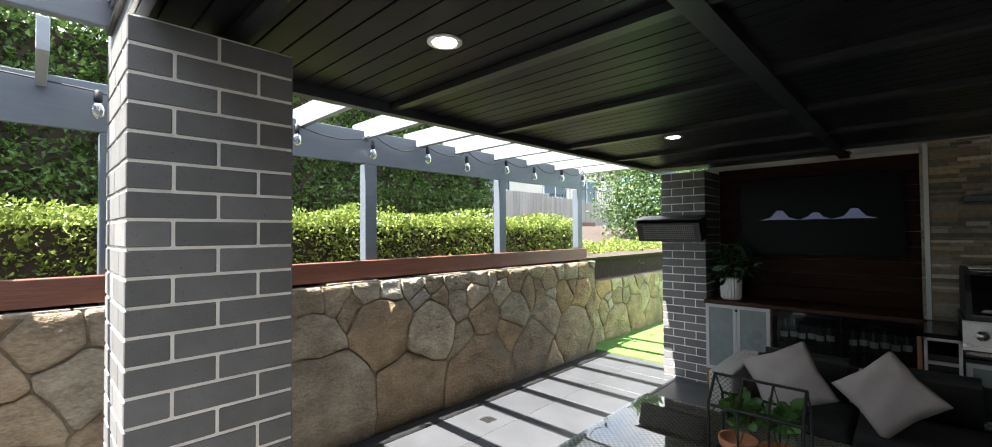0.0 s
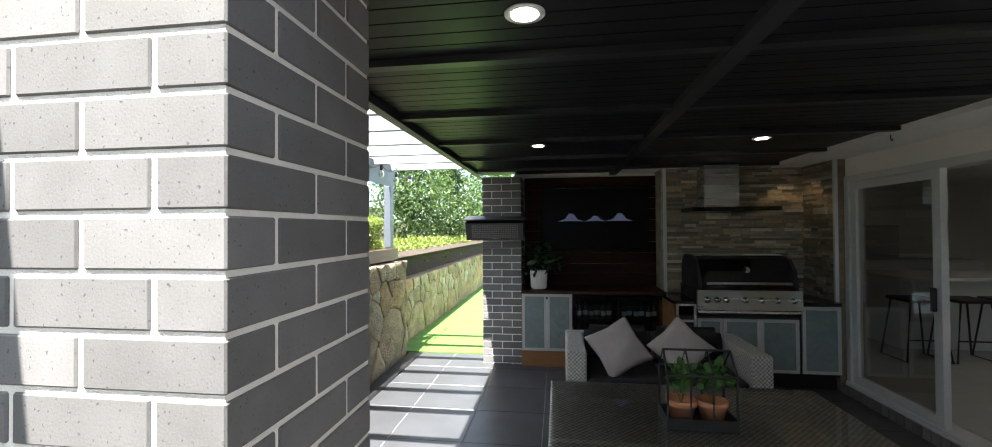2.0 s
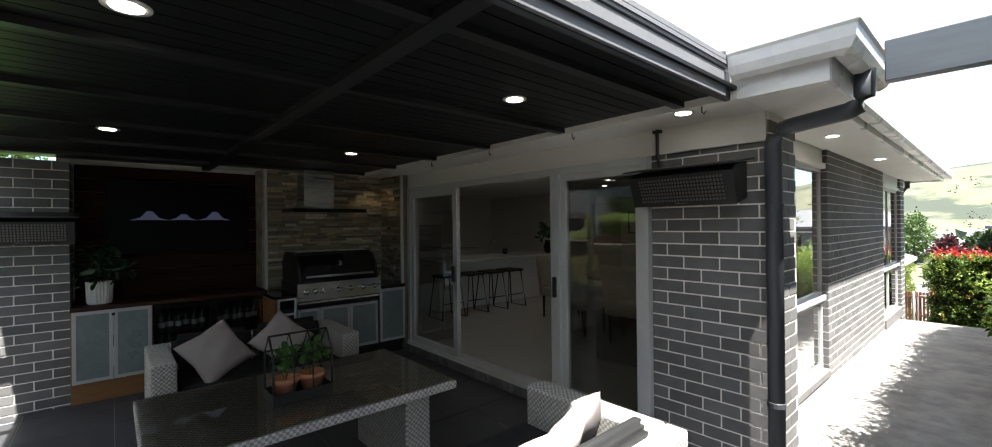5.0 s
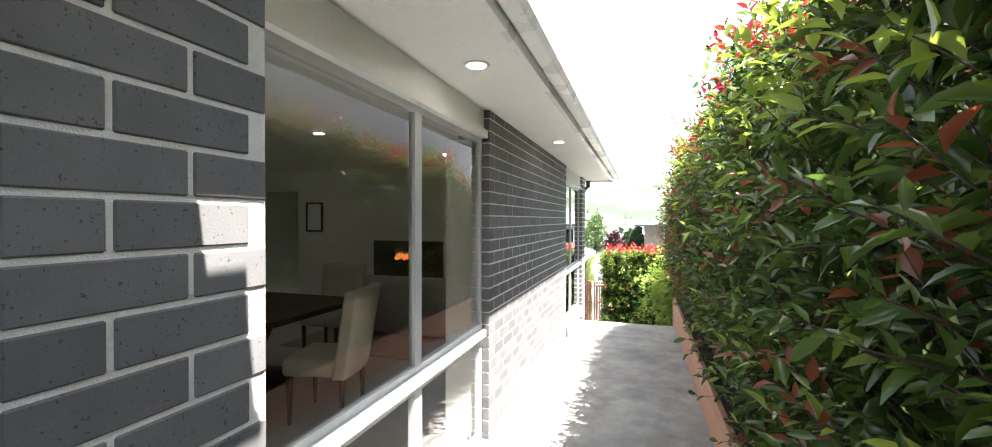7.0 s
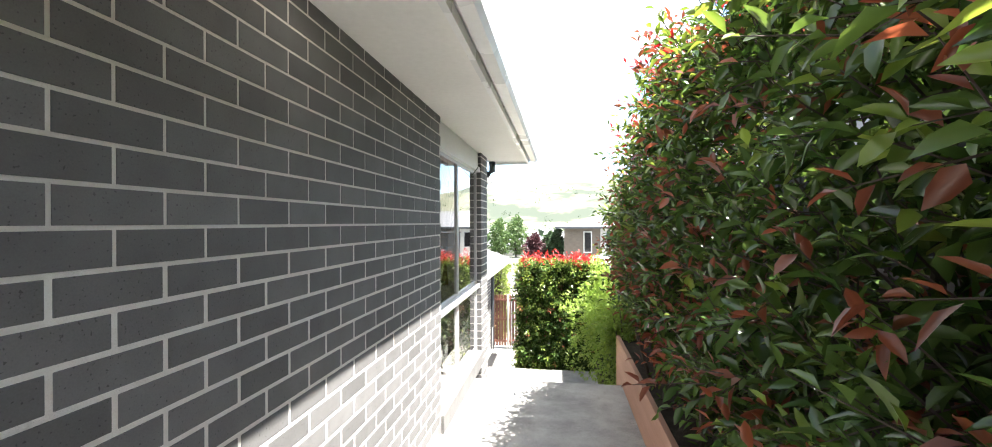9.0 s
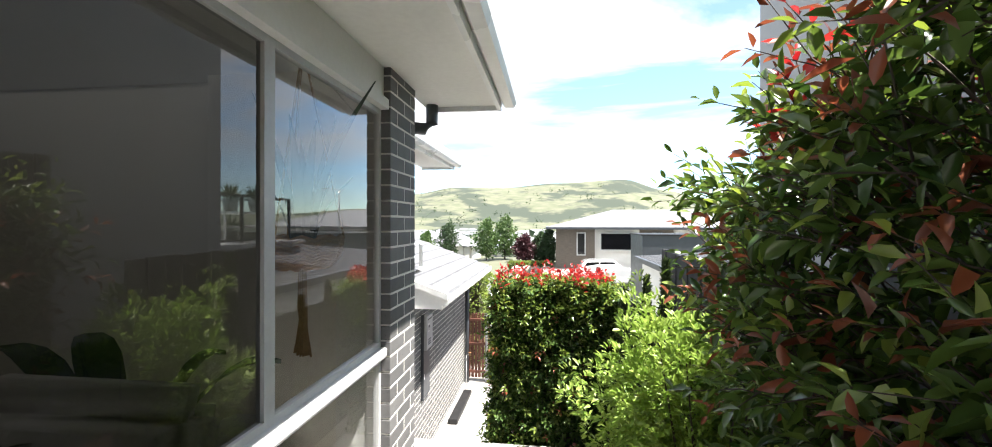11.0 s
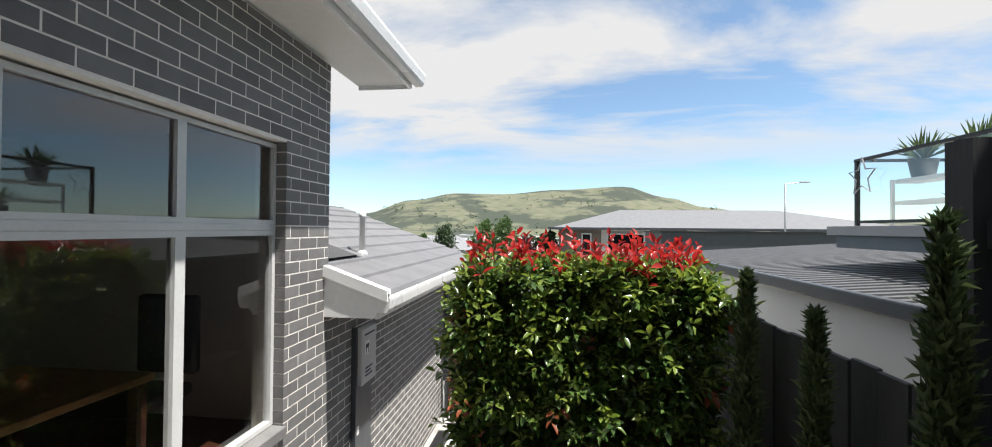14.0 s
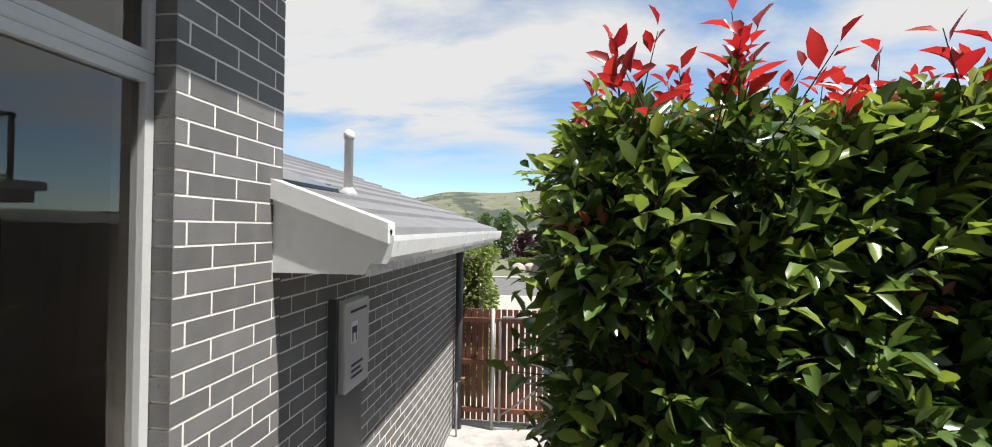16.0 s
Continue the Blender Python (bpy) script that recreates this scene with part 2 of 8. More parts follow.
M_STONE = stone_material("sandstone_warm", ((0.86, 0.66, 0.42), (0.62, 0.42, 0.25), (0.92, 0.78, 0.56), (0.70, 0.44, 0.22), (0.80, 0.68, 0.50), (0.58, 0.43, 0.29), (0.95, 0.62, 0.32)), 0.45)
M_STONE2 = stone_material("sandstone_pale", ((1.0, 0.88, 0.70), (0.82, 0.74, 0.60), (1.0, 0.94, 0.80), (0.90, 0.74, 0.52), (0.80, 0.76, 0.68)), 0.25)
M_STONEMORT = material("stone_wall_mortar", (0.25, 0.20, 0.14), 0.95, color2=(0.15, 0.12, 0.085), scale=12, bump=0.5, bump_scale=40)
M_SLEEPER = material("red_brown_timber_sleeper", (0.155, 0.058, 0.036), 0.5, color2=(0.09, 0.032, 0.022), scale=4, fine=60, stretch=(0.2, 1, 3), bump=0.2, bump_scale=40)
M_PANEL = material("black_brown_stained_boards", (0.034, 0.012, 0.006), 0.6, spec=0.10, color2=(0.016, 0.006, 0.004), scale=5, fine=50, stretch=(1, 0.15, 2), bump=0.05)
M_SCREEN = material("dark_television_screen", (0.004, 0.004, 0.005), 0.3, spec=0.06, color2=(0.004, 0.004, 0.005))
M_FASC = material("grey_steel_flashing", (0.17, 0.178, 0.19), 0.45, color2=(0.14, 0.146, 0.157), scale=3, fine=60, stain=0.2)
M_TIMBER = material("dark_merbau_timber", (0.050, 0.017, 0.008), 0.5, spec=0.25, color2=(0.022, 0.008, 0.005), scale=5, fine=50, stretch=(1, 0.15, 2), bump=0.05)
M_OAK = material("honey_oiled_timber", (0.30, 0.15, 0.055), 0.42, color2=(0.19, 0.088, 0.03), scale=5, fine=50, stretch=(1, 0.15, 2), bump=0.05)
M_BLACK = material("matt_black", (0.012, 0.012, 0.013), 0.5, color2=(0.008, 0.008, 0.009))
M_BLACKGLOSS = material("black_gloss", (0.006, 0.006, 0.007), 0.05, color2=(0.006, 0.006, 0.007))
M_STEEL = material("brushed_stainless_steel", (0.56, 0.56, 0.55), 0.28, 1.0, color2=(0.48, 0.48, 0.47), scale=4, fine=120, stretch=(1, 0.1, 3))
M_CHROME = material("chrome", (0.75, 0.75, 0.75), 0.12, 1.0)
M_FROST = material("frosted_glass_panel", (0.20, 0.245, 0.25), 0.3, color2=(0.15, 0.19, 0.19), scale=3, fine=20)
M_GLASS = glass_material("window_glass", (0.93, 0.96, 0.95), gloss=1.3)
M_GLASSCL = glass_material("clear_window_glass", (0.86, 0.88, 0.87), gloss=1.5)
# glass tinted dark so that the lounge behind one pane looks dim
M_GLASSDIM = glass_material("dimmed_window_glass", (0.36, 0.37, 0.37), gloss=1.1)
M_GLASSDK = glass_material("tinted_window_glass", (0.60, 0.62, 0.62), gloss=1.8)
M_GRASS = material("green_turf", (0.10, 0.22, 0.035), 0.9, color2=(0.065, 0.15, 0.02), scale=6, fine=200, bump=0.6, bump_scale=300)
M_WICKER = material("grey_wicker", (0.25, 0.245, 0.235), 0.6, color2=(0.14, 0.135, 0.13), scale=20, fine=120, bump=0.3, bump_scale=150, per_island=0.2)
M_CUSHDK = material("charcoal_cushion_fabric", (0.015, 0.016, 0.018), 0.85, color2=(0.010, 0.011, 0.012), scale=10, fine=400, bump=0.2, bump_scale=500)
M_CUSHLT = material("pale_grey_cushion_fabric", (0.42, 0.38, 0.37), 0.9, color2=(0.35, 0.315, 0.305), scale=10, fine=400, bump=0.25, bump_scale=600)
M_TERRA = material("terracotta_pot", (0.50, 0.22, 0.11), 0.75, color2=(0.40, 0.16, 0.08), scale=12, bump=0.1)
M_GREYWALL = material("grey_render_wall", (0.34, 0.342, 0.345), 0.8, color2=(0.31, 0.312, 0.315), scale=2, fine=120, bump=0.1, bump_scale=200)
M_FENCE = material("charcoal_fence_paling", (0.030, 0.032, 0.036), 0.75, color2=(0.019, 0.020, 0.023), scale=5, fine=60, bump=0.15, bump_scale=60, stretch=(1, 1, 0.15), per_object=0.12)
M_PLASTERWHITE = material("warm_white_plaster", (0.74, 0.72, 0.68), 0.7, color2=(0.70, 0.68, 0.64), scale=1)
M_FLOORIN = material("pale_polished_tile", (0.62, 0.60, 0.56), 0.12, color2=(0.57, 0.55, 0.51), scale=1.5, fine=10)
M_SOIL = material("dark_mulch", (0.05, 0.035, 0.025), 0.95, color2=(0.03, 0.02, 0.015), scale=15, bump=0.8, bump_scale=60)


# ---- geometry helpers ----
def add_box(bm, x0, x1, y0, y1, z0, z1, m=None):
    vs = [bm.verts.new(v) for v in ((x0, y0, z0), (x1, y0, z0), (x1, y1, z0), (x0, y1, z0), (x0, y0, z1), (x1, y0, z1), (x1, y1, z1), (x0, y1, z1))]
    for f in ((0, 3, 2, 1), (4, 5, 6, 7), (0, 1, 5, 4), (1, 2, 6, 5), (2, 3, 7, 6), (3, 0, 4, 7)):
        bm.faces.new([vs[i] for i in f])
    if m is not None:
        for v in vs:
            v.co = m @ v.co
    return vs


def box_bm(x0, x1, y0, y1, z0, z1, bevel=0.0, seg=2):
    bm = bmesh.new()
    add_box(bm, min(x0, x1), max(x0, x1), min(y0, y1), max(y0, y1), min(z0, z1), max(z0, z1))
    if bevel:
        bmesh.ops.bevel(bm, geom=bm.edges[:], offset=bevel, segments=seg, affect="EDGES", profile=0.5)
    return bm


def prism_bm(pts, axis, a, b):
    """A solid from an outline in the plane across axis, from a to b along it."""
    bm = bmesh.new()
    def put(p, w):
        return {"x": (w, p[0], p[1]), "y": (p[0], w, p[1]), "z": (p[0], p[1], w)}[axis]
    lo = [bm.verts.new(put(p, a)) for p in pts]
    hi = [bm.verts.new(put(p, b)) for p in pts]
    n = len(pts)
    bm.faces.new(lo); bm.faces.new(hi)
    for i in range(n):
        bm.faces.new((lo[i], lo[(i + 1) % n], hi[(i + 1) % n], hi[i]))
    bmesh.ops.recalc_face_normals(bm, faces=bm.faces)
    return bm


def lathe_bm(profile, seg=24, center=(0, 0, 0)):
    """A turned solid from (radius, height) pairs."""
    bm = bmesh.new()
    rings = []
    for r, z in profile:
        rings.append([bm.verts.new((center[0] + r * math.cos(2 * math.pi * i / seg), center[1] + r * math.sin(2 * math.pi * i / seg), center[2] + z)) for i in range(seg)])
    for a, b in zip(rings, rings[1:]):
        for i in range(seg):
            bm.faces.new((a[i], a[(i + 1) % seg], b[(i + 1) % seg], b[i]))
    bm.faces.new(rings[0][::-1]); bm.faces.new(rings[-1])
    bmesh.ops.remove_doubles(bm, verts=bm.verts, dist=1e-5)
    return bm


def tube_bm(points, radius, seg=8):
    """A round tube along a line of points."""
    bm = bmesh.new()
    pts = [Vector(p) for p in points]
    rings = []
    for i, p in enumerate(pts):
        d = (pts[min(i + 1, len(pts) - 1)] - pts[max(i - 1, 0)]).normalized()
        up = Vector((0, 0, 1)) if abs(d.z) < 0.9 else Vector((1, 0, 0))
        u = d.cross(up).normalized(); v = d.cross(u).normalized()
        rad = radius[i] if isinstance(radius, (list, tuple)) else radius
        rings.append([bm.verts.new(p + (u * math.cos(2 * math.pi * k / seg) + v * math.sin(2 * math.pi * k / seg)) * rad) for k in range(seg)])
    for a, b in zip(rings, rings[1:]):
        for k in range(seg):
            bm.faces.new((a[k], a[(k + 1) % seg], b[(k + 1) % seg], b[k]))
    bm.faces.new(rings[0]); bm.faces.new(rings[-1])
    bmesh.ops.recalc_face_normals(bm, faces=bm.faces)
    return bm


def join_bm(*bms):
    out = bmesh.new()
    for b in bms:
        me = bpy.data.meshes.new("tmp")
        b.to_mesh(me); b.free()
        out.from_mesh(me)
        bpy.data.meshes.remove(me)
    return out


def part(name, bm, mat, parent=None, label="", smooth=False):
    me = bpy.data.meshes.new(name)
    bm.to_mesh(me); bm.free()
    if smooth:
        for p in me.polygons:
            p.use_smooth = True
    me.materials.append(mat)
    ob = new(name, me)
    if parent:
        ob.parent = parent
        ob.matrix_parent_inverse = parent.matrix_basis.inverted()
    if label:
        tagged(ob, label)
    return ob


def thing(name, at, label, category, group="", kind=""):
    ob = new(name)
    ob.empty_display_size = 0.1
    ob.matrix_basis = Matrix.Translation(at)
    return tagged(ob, label, category, group, kind)


def solid(name, bm, mat, label, category, kind="structure", group=""):
    return tagged(part(name, bm, mat), label, category, group, kind)


def pydata(name, verts, faces, mat, parent=None, smooth=False):
    me = bpy.data.meshes.new(name)
    me.from_pydata(verts, [], faces)
    me.materials.append(mat)
    if smooth:
        for p in me.polygons:
            p.use_smooth = True
    ob = new(name, me)
    if parent:
        ob.parent = parent
        ob.matrix_parent_inverse = parent.matrix_basis.inverted()
    return ob


def quad_bm(a, b, c, d):
    bm = bmesh.new()
    bm.faces.new([bm.verts.new(p) for p in (a, b, c, d)])
    return bm


# ---- bricks: 230 x 110 x 76 with 10 mm joints, laid in stretcher bond ----
COURSE = 0.086
brick_meshes = {}


def brick_mesh(lx, ly, lz=0.076):
    key = (round(lx, 3), round(ly, 3), round(lz, 3))
    if key not in brick_meshes:
        bm = box_bm(-lx / 2, lx / 2, -ly / 2, ly / 2, 0, lz)
        bmesh.ops.bevel(bm, geom=bm.edges[:], offset=0.003, segments=1, affect="EDGES")
        me = bpy.data.meshes.new("brick")
        bm.to_mesh(me); bm.free()
        me.materials.append(M_BRICK)
        brick_meshes[key] = me
    return brick_meshes[key]


def lay_brick(parent, cx, cy, z, lx, ly, mat=None):
    ob = new("brick", brick_mesh(lx, ly))
    ob.matrix_basis = Matrix.Translation((cx, cy, z))
    ob.parent = parent
    ob.matrix_parent_inverse = parent.matrix_basis.inverted()
    return ob


def brick_pillar(name, x0, y0, courses, z0, label):
    """A two-brick pillar, 470 mm square, whose courses turn about one another."""
    ob = thing(name, (x0 + 0.235, y0 + 0.235, z0), label, "pillar")
    part("mortar_core", box_bm(x0 + 0.004, x0 + 0.466, y0 + 0.004, y0 + 0.466, z0, z0 + courses * COURSE), M_MORTAR, ob, "pale recessed mortar")
    for c in range(courses):
        z = z0 + 0.005 + c * COURSE
        for s in (0.055, 0.415):
            if c % 2:
                for k in (0.115, 0.355):
                    lay_brick(ob, x0 + s, y0 + k, z, 0.11, 0.23)
                lay_brick(ob, x0 + 0.235, y0 + s, z, 0.23, 0.11)
            else:
                for k in (0.115, 0.355):
                    lay_brick(ob, x0 + k, y0 + s, z, 0.23, 0.11)
                lay_brick(ob, x0 + s, y0 + 0.235, z, 0.11, 0.23)
    return ob


def brick_face(parent, axis, fixed, a0, a1, z0, z1, out, singles=300, holes=(), start=0.0, lit=None, phase=0):
    """Bricks on one face of a wall. axis: 'x' or 'y', the way the face runs; fixed: its place on the other axis; out: which way it looks
    (+1 or -1); holes: (a0, a1, z0, z1) of openings. The first `singles` bricks are pieces of their own, the others one mesh."""
    depth = 0.105
    rest_v, rest_f = [], []
    count = 0
    n = int(round((z1 - z0) / COURSE + 0.49))
    for c in range(n):
        z = z0 + 0.005 + c * COURSE
        if z + 0.04 > z1:
            break
        top = min(z + 0.076, z1 - 0.002)
        a = a0 - (0.12 if (c + phase) % 2 else 0.0) + start
        while a < a1 - 0.005:
            b0, b1 = max(a, a0), min(a + 0.23, a1)
            a += 0.24
            if b1 - b0 < 0.03:
                continue
            spans = [(b0, b1)]
            for h0, h1, hz0, hz1 in holes:
                if z + 0.06 > hz0 and z + 0.016 < hz1:
                    nxt = []
                    for s0, s1 in spans:
                        if s1 <= h0 or s0 >= h1:
                            nxt.append((s0, s1))
                        else:
                            if s0 < h0: nxt.append((s0, h0))
                            if s1 > h1: nxt.append((h1, s1))
                    spans = nxt
            for s0, s1 in spans:
                if s1 - s0 < 0.02:
                    continue
                mid, ln = (s0 + s1) / 2, s1 - s0
                cc = fixed - out * depth / 2
                if count < singles and top - z > 0.07:
                    if axis == "x": lay_brick(parent, mid, cc, z, ln, depth)
                    else: lay_brick(parent, cc, mid, z, depth, ln)
                    count += 1
                else:
                    if axis == "x": bx = (mid - ln / 2, mid + ln / 2, cc - depth / 2, cc + depth / 2)
                    else: bx = (cc - depth / 2, cc + depth / 2, mid - ln / 2, mid + ln / 2)
                    i = len(rest_v)
                    for zz in (z, top):
                        rest_v += [(bx[0], bx[2], zz), (bx[1], bx[2], zz), (bx[1], bx[3], zz), (bx[0], bx[3], zz)]
                    rest_f += [tuple(i + k for k in f) for f in ((0, 3, 2, 1), (4, 5, 6, 7), (0, 1, 5, 4), (1, 2, 6, 5), (2, 3, 7, 6), (3, 0, 4, 7))]
    if rest_v:
        ob = pydata("further_bricks", rest_v, rest_f, M_BRICK_J, parent)
        tagged(ob, "", "", "", "stuff")


# ---- leaves ----
def leaf_cloud(name, sampler, count, size, mat, seed, parent=None, droop=0.25, wide=0.45, spread=0.9, fold=0.16, quad=False):
    """Many small folded leaves. sampler(rng, n) gives points and outward normals."""
    rng = np.random.default_rng(seed)
    p, nrm = sampler(rng, count)
    n = len(p)
    d = nrm + rng.normal(0, spread, (n, 3)); d[:, 2] -= droop * rng.random(n) - 0.15
    d /= np.linalg.norm(d, axis=1)[:, None] + 1e-9
    r = rng.normal(0, 1, (n, 3)) + np.array([0, 0, 0.3])
    s = np.cross(d, r); s /= np.linalg.norm(s, axis=1)[:, None] + 1e-9
    u = np.cross(s, d)
    L = size * (0.55 + 0.75 * rng.random(n))[:, None]
    W = L * wide * (0.8 + 0.4 * rng.random(n))[:, None]
    base = p
    mid = p + d * L * 0.5
    tip = p + d * L - u * L * 0.12
    if quad:
        v = np.stack([base, mid - s * W * .5 + u * L * fold, tip, mid + s * W * .5 + u * L * fold], 1).reshape(-1, 3)
        k = np.arange(n)[:, None] * 4
        faces = np.concatenate([k + np.array([[0, 1, 2]]), k + np.array([[0, 2, 3]])], 0)
        per = 3
    else:
        m1, m2 = p + d * L * 0.3, p + d * L * 0.7 - u * L * 0.03
        v = np.stack([base, m1 - s * W * .46 + u * L * fold, m2 - s * W * .42 + u * L * fold * .9, tip, m2 + s * W * .42 + u * L * fold * .9, m1 + s * W * .46 + u * L * fold,
                      m1, m2], 1).reshape(-1, 3)
        k = np.arange(n)[:, None] * 8
        faces = np.concatenate([k + np.array([[0, 6, 1, 1]])[:, :4] * 0 + np.array([[a, b, c, e]]) for a, b, c, e in
                                ((1, 0, 6, 6), (5, 6, 0, 0), (2, 1, 6, 7), (7, 6, 5, 4), (3, 2, 7, 7), (4, 3, 7, 7))], 0)
        per = 4
    me = bpy.data.meshes.new(name)
    if per == 4:
        fl = [tuple(f) if f[2] != f[3] else tuple(f[:3]) for f in faces.tolist()]
    else:
        fl = faces.tolist()
    me.from_pydata(v.tolist(), [], fl)
    me.materials.append(mat)
    for poly in me.polygons:
        poly.use_smooth = not quad
    ob = new(name, me)
    if parent:
        ob.parent = parent
        ob.matrix_parent_inverse = parent.matrix_basis.inverted()
    return ob


def box_shell(x0, x1, y0, y1, z0, z1, depth=0.25, lump=0.08, sides="xXyYZ", freq=2.2):
    """Points in the outer shell of a clipped hedge."""
    def sample(rng, n):
        faces, areas = [], []
        for s in sides:
            faces.append(s)
            areas.append({"x": (y1 - y0) * (z1 - z0), "X": (y1 - y0) * (z1 - z0), "y": (x1 - x0) * (z1 - z0), "Y": (x1 - x0) * (z1 - z0), "Z": (x1 - x0) * (y1 - y0), "z": (x1 - x0) * (y1 - y0)}[s])
        areas = np.array(areas) / sum(areas)
        pick = rng.choice(len(faces), n, p=areas)
        a, b = rng.random(n), rng.random(n)
        dep = depth * rng.random(n) ** 1.6
        p = np.zeros((n, 3)); nr = np.zeros((n, 3))
        for i, s in enumerate(faces):
            k = pick == i
            if s in "xX":
                p[k, 1], p[k, 2] = y0 + a[k] * (y1 - y0), z0 + b[k] * (z1 - z0)
                p[k, 0] = (x0 + dep[k]) if s == "x" else (x1 - dep[k]); nr[k, 0] = -1 if s == "x" else 1
            elif s in "yY":
                p[k, 0], p[k, 2] = x0 + a[k] * (x1 - x0), z0 + b[k] * (z1 - z0)
                p[k, 1] = (y0 + dep[k]) if s == "y" else (y1 - dep[k]); nr[k, 1] = -1 if s == "y" else 1
            else:
                p[k, 0], p[k, 1] = x0 + a[k] * (x1 - x0), y0 + b[k] * (y1 - y0)
                p[k, 2] = (z1 - dep[k]) if s == "Z" else (z0 + dep[k]); nr[k, 2] = 1 if s == "Z" else -1
        w = np.sin(p[:, 0] * freq * 2.1 + 1.3) * np.sin(p[:, 1] * freq * 1.7 + .4) + np.sin(p[:, 2] * freq * 2.9 + p[:, 1] * freq * 1.1) + .6 * np.sin(p[:, 1] * freq * 5.3 + p[:, 2] * freq * 4.1 + p[:, 0] * freq * 3.7)
        p += nr * (lump * 0.5 * w)[:, None]
        return p, nr
    return sample


def ellipsoid_shell(c, r, depth=0.5, lump=0.25, seed=0):
    def sample(rng, n):
        d = rng.normal(0, 1, (n, 3)); d /= np.linalg.norm(d, axis=1)[:, None]
        w = 1 + lump * (np.sin(d[:, 0] * 5 + seed) * np.sin(d[:, 1] * 6 + seed * 2) + .7 * np.sin(d[:, 2] * 8 + d[:, 0] * 4 + seed))
        f = (1 - depth * rng.random(n) ** 1.5) * w
        return np.array(c) + d * f[:, None] * np.array(r), d
    return sample


# ---- patio (alfresco) shell ----
EAVE_Z = 2.395
patio = thing("floor", (-2.5, 0.9, 0), "dark charcoal patio floor tiles with pale grout", "floor", kind="structure")
part("grout_bed", box_bm(-5.12, 0.9, -1.33, 3.24, -0.12, -0.004), M_GROUT, patio)
strip = solid("trim", box_bm(-5.12, 3.0, -1.50, -1.334, -0.12, 0.002), M_BLACK, "black drain strip at the foot of the stone wall", "drain strip")

# stone retaining wall with its mortar body
wall_stone = thing("wall_south", (-2.4, -1.75, 0), "sandstone retaining wall of large irregular blocks", "wall", kind="structure")
part("mortar_body", box_bm(-5.10, 3.2, -1.95, -1.548, -0.1, 1.17), M_STONEMORT, wall_stone)
wall_stone2 = thing("wall_south_low", (-8.5, -1.9, 0), "lower sandstone retaining wall beside the lawn", "wall", kind="structure")
part("mortar_body", box_bm(-14.0, -5.10, -2.05, -1.708, -0.1, 0.88), M_STONEMORT, wall_stone2)

sleeper = thing("timber_sleeper_edge", (-2.0, -1.66, 1.22), "red-brown timber sleeper edging on the stone wall", "garden edging")
part("sleeper_board", box_bm(-5.06, 3.2, -1.70, -1.64, 1.235, 1.385, 0.006), M_SLEEPER, sleeper)

# garden bank behind the wall
solid("ground_bank", prism_bm([(-1.95, 0.0), (-1.95, 1.15), (-1.70, 1.24), (-2.3, 1.28), (-4.5, 1.5), (-9.0, 2.0), (-9.0, 0.0)], "x", -30.0, 8.0), M_SOIL, "dark mulched garden bank behind the wall", "garden bank")
solid("lawn", box_bm(-16.0, -5.122, -1.72, 6.0, -0.1, 0.012), M_GRASS, "bright green artificial turf lawn", "lawn")

# brick pillars
Z_OFF = 1.652 - 19 * COURSE
pillar_a = brick_pillar("brick_pillar", -0.47, -0.47, 27, Z_OFF - COURSE + 0.0, "charcoal brick pillar with pale mortar, partly sunlit")
pillar_b = brick_pillar("brick_pillar", -5.20, -0.45, 27, Z_OFF - COURSE + 0.0, "charcoal brick pillar beside the timber cabinet")

# ceiling of the patio, panels between beams
ceil = bmesh.new()
add_box(ceil, -5.25, -0.06, -0.50, 2.86, 2.350, 2.405)
x = -5.2
while x < 0.0:
    add_box(ceil, x + 0.004, min(x + 0.096, -0.06), -0.49, 2.85, 2.337, 2.355)
    x += 0.1
solid("ceiling", ceil, M_CEIL, "black grooved lining-board patio ceiling", "ceiling")
beams = bmesh.new()
for bx in (-0.32, -1.23, -2.09, -2.95, -3.81, -4.67):
    add_box(beams, bx - 0.028, bx + 0.028, -0.50, 2.86, 2.306, 2.337)
add_box(beams, -5.2, -0.06, 1.11, 1.19, 2.298, 2.3365)
solid("ceiling_beams", beams, M_CEILBEAM, "black cross beams under the patio ceiling", "ceiling beam")
solid("trim_roof_edge", join_bm(box_bm(-5.25, -0.06, -0.56, -0.50, 2.285, 2.43), box_bm(-0.06, -0.03, -0.56, 2.84, 2.285, 2.43)), M_DARK, "dark steel edge beam of the patio roof", "edge beam")
solid("roof_patio", box_bm(-5.3, -0.03, -0.60, 2.86, 2.432, 2.462), M_DARK, "dark flat sheet roof over the patio", "roof")
solid("trim_fascia", join_bm(box_bm(-0.028, -0.012, -0.60, 2.74, 2.287, 2.425, 0.003), box_bm(-0.028, -0.004, -0.60, 2.74, 2.427, 2.463, 0.003)), M_FASC, "grey steel fascia on the patio roof", "fascia")
solid("trim_roof_cap", join_bm(box_bm(-0.09, 0.002, -0.62, 2.76, 2.464, 2.492, 0.003), box_bm(-0.003, 0.002, -0.62, 2.76, 2.445, 2.463)), M_FASC, "folded grey cap on the patio roof edge", "roof cap")

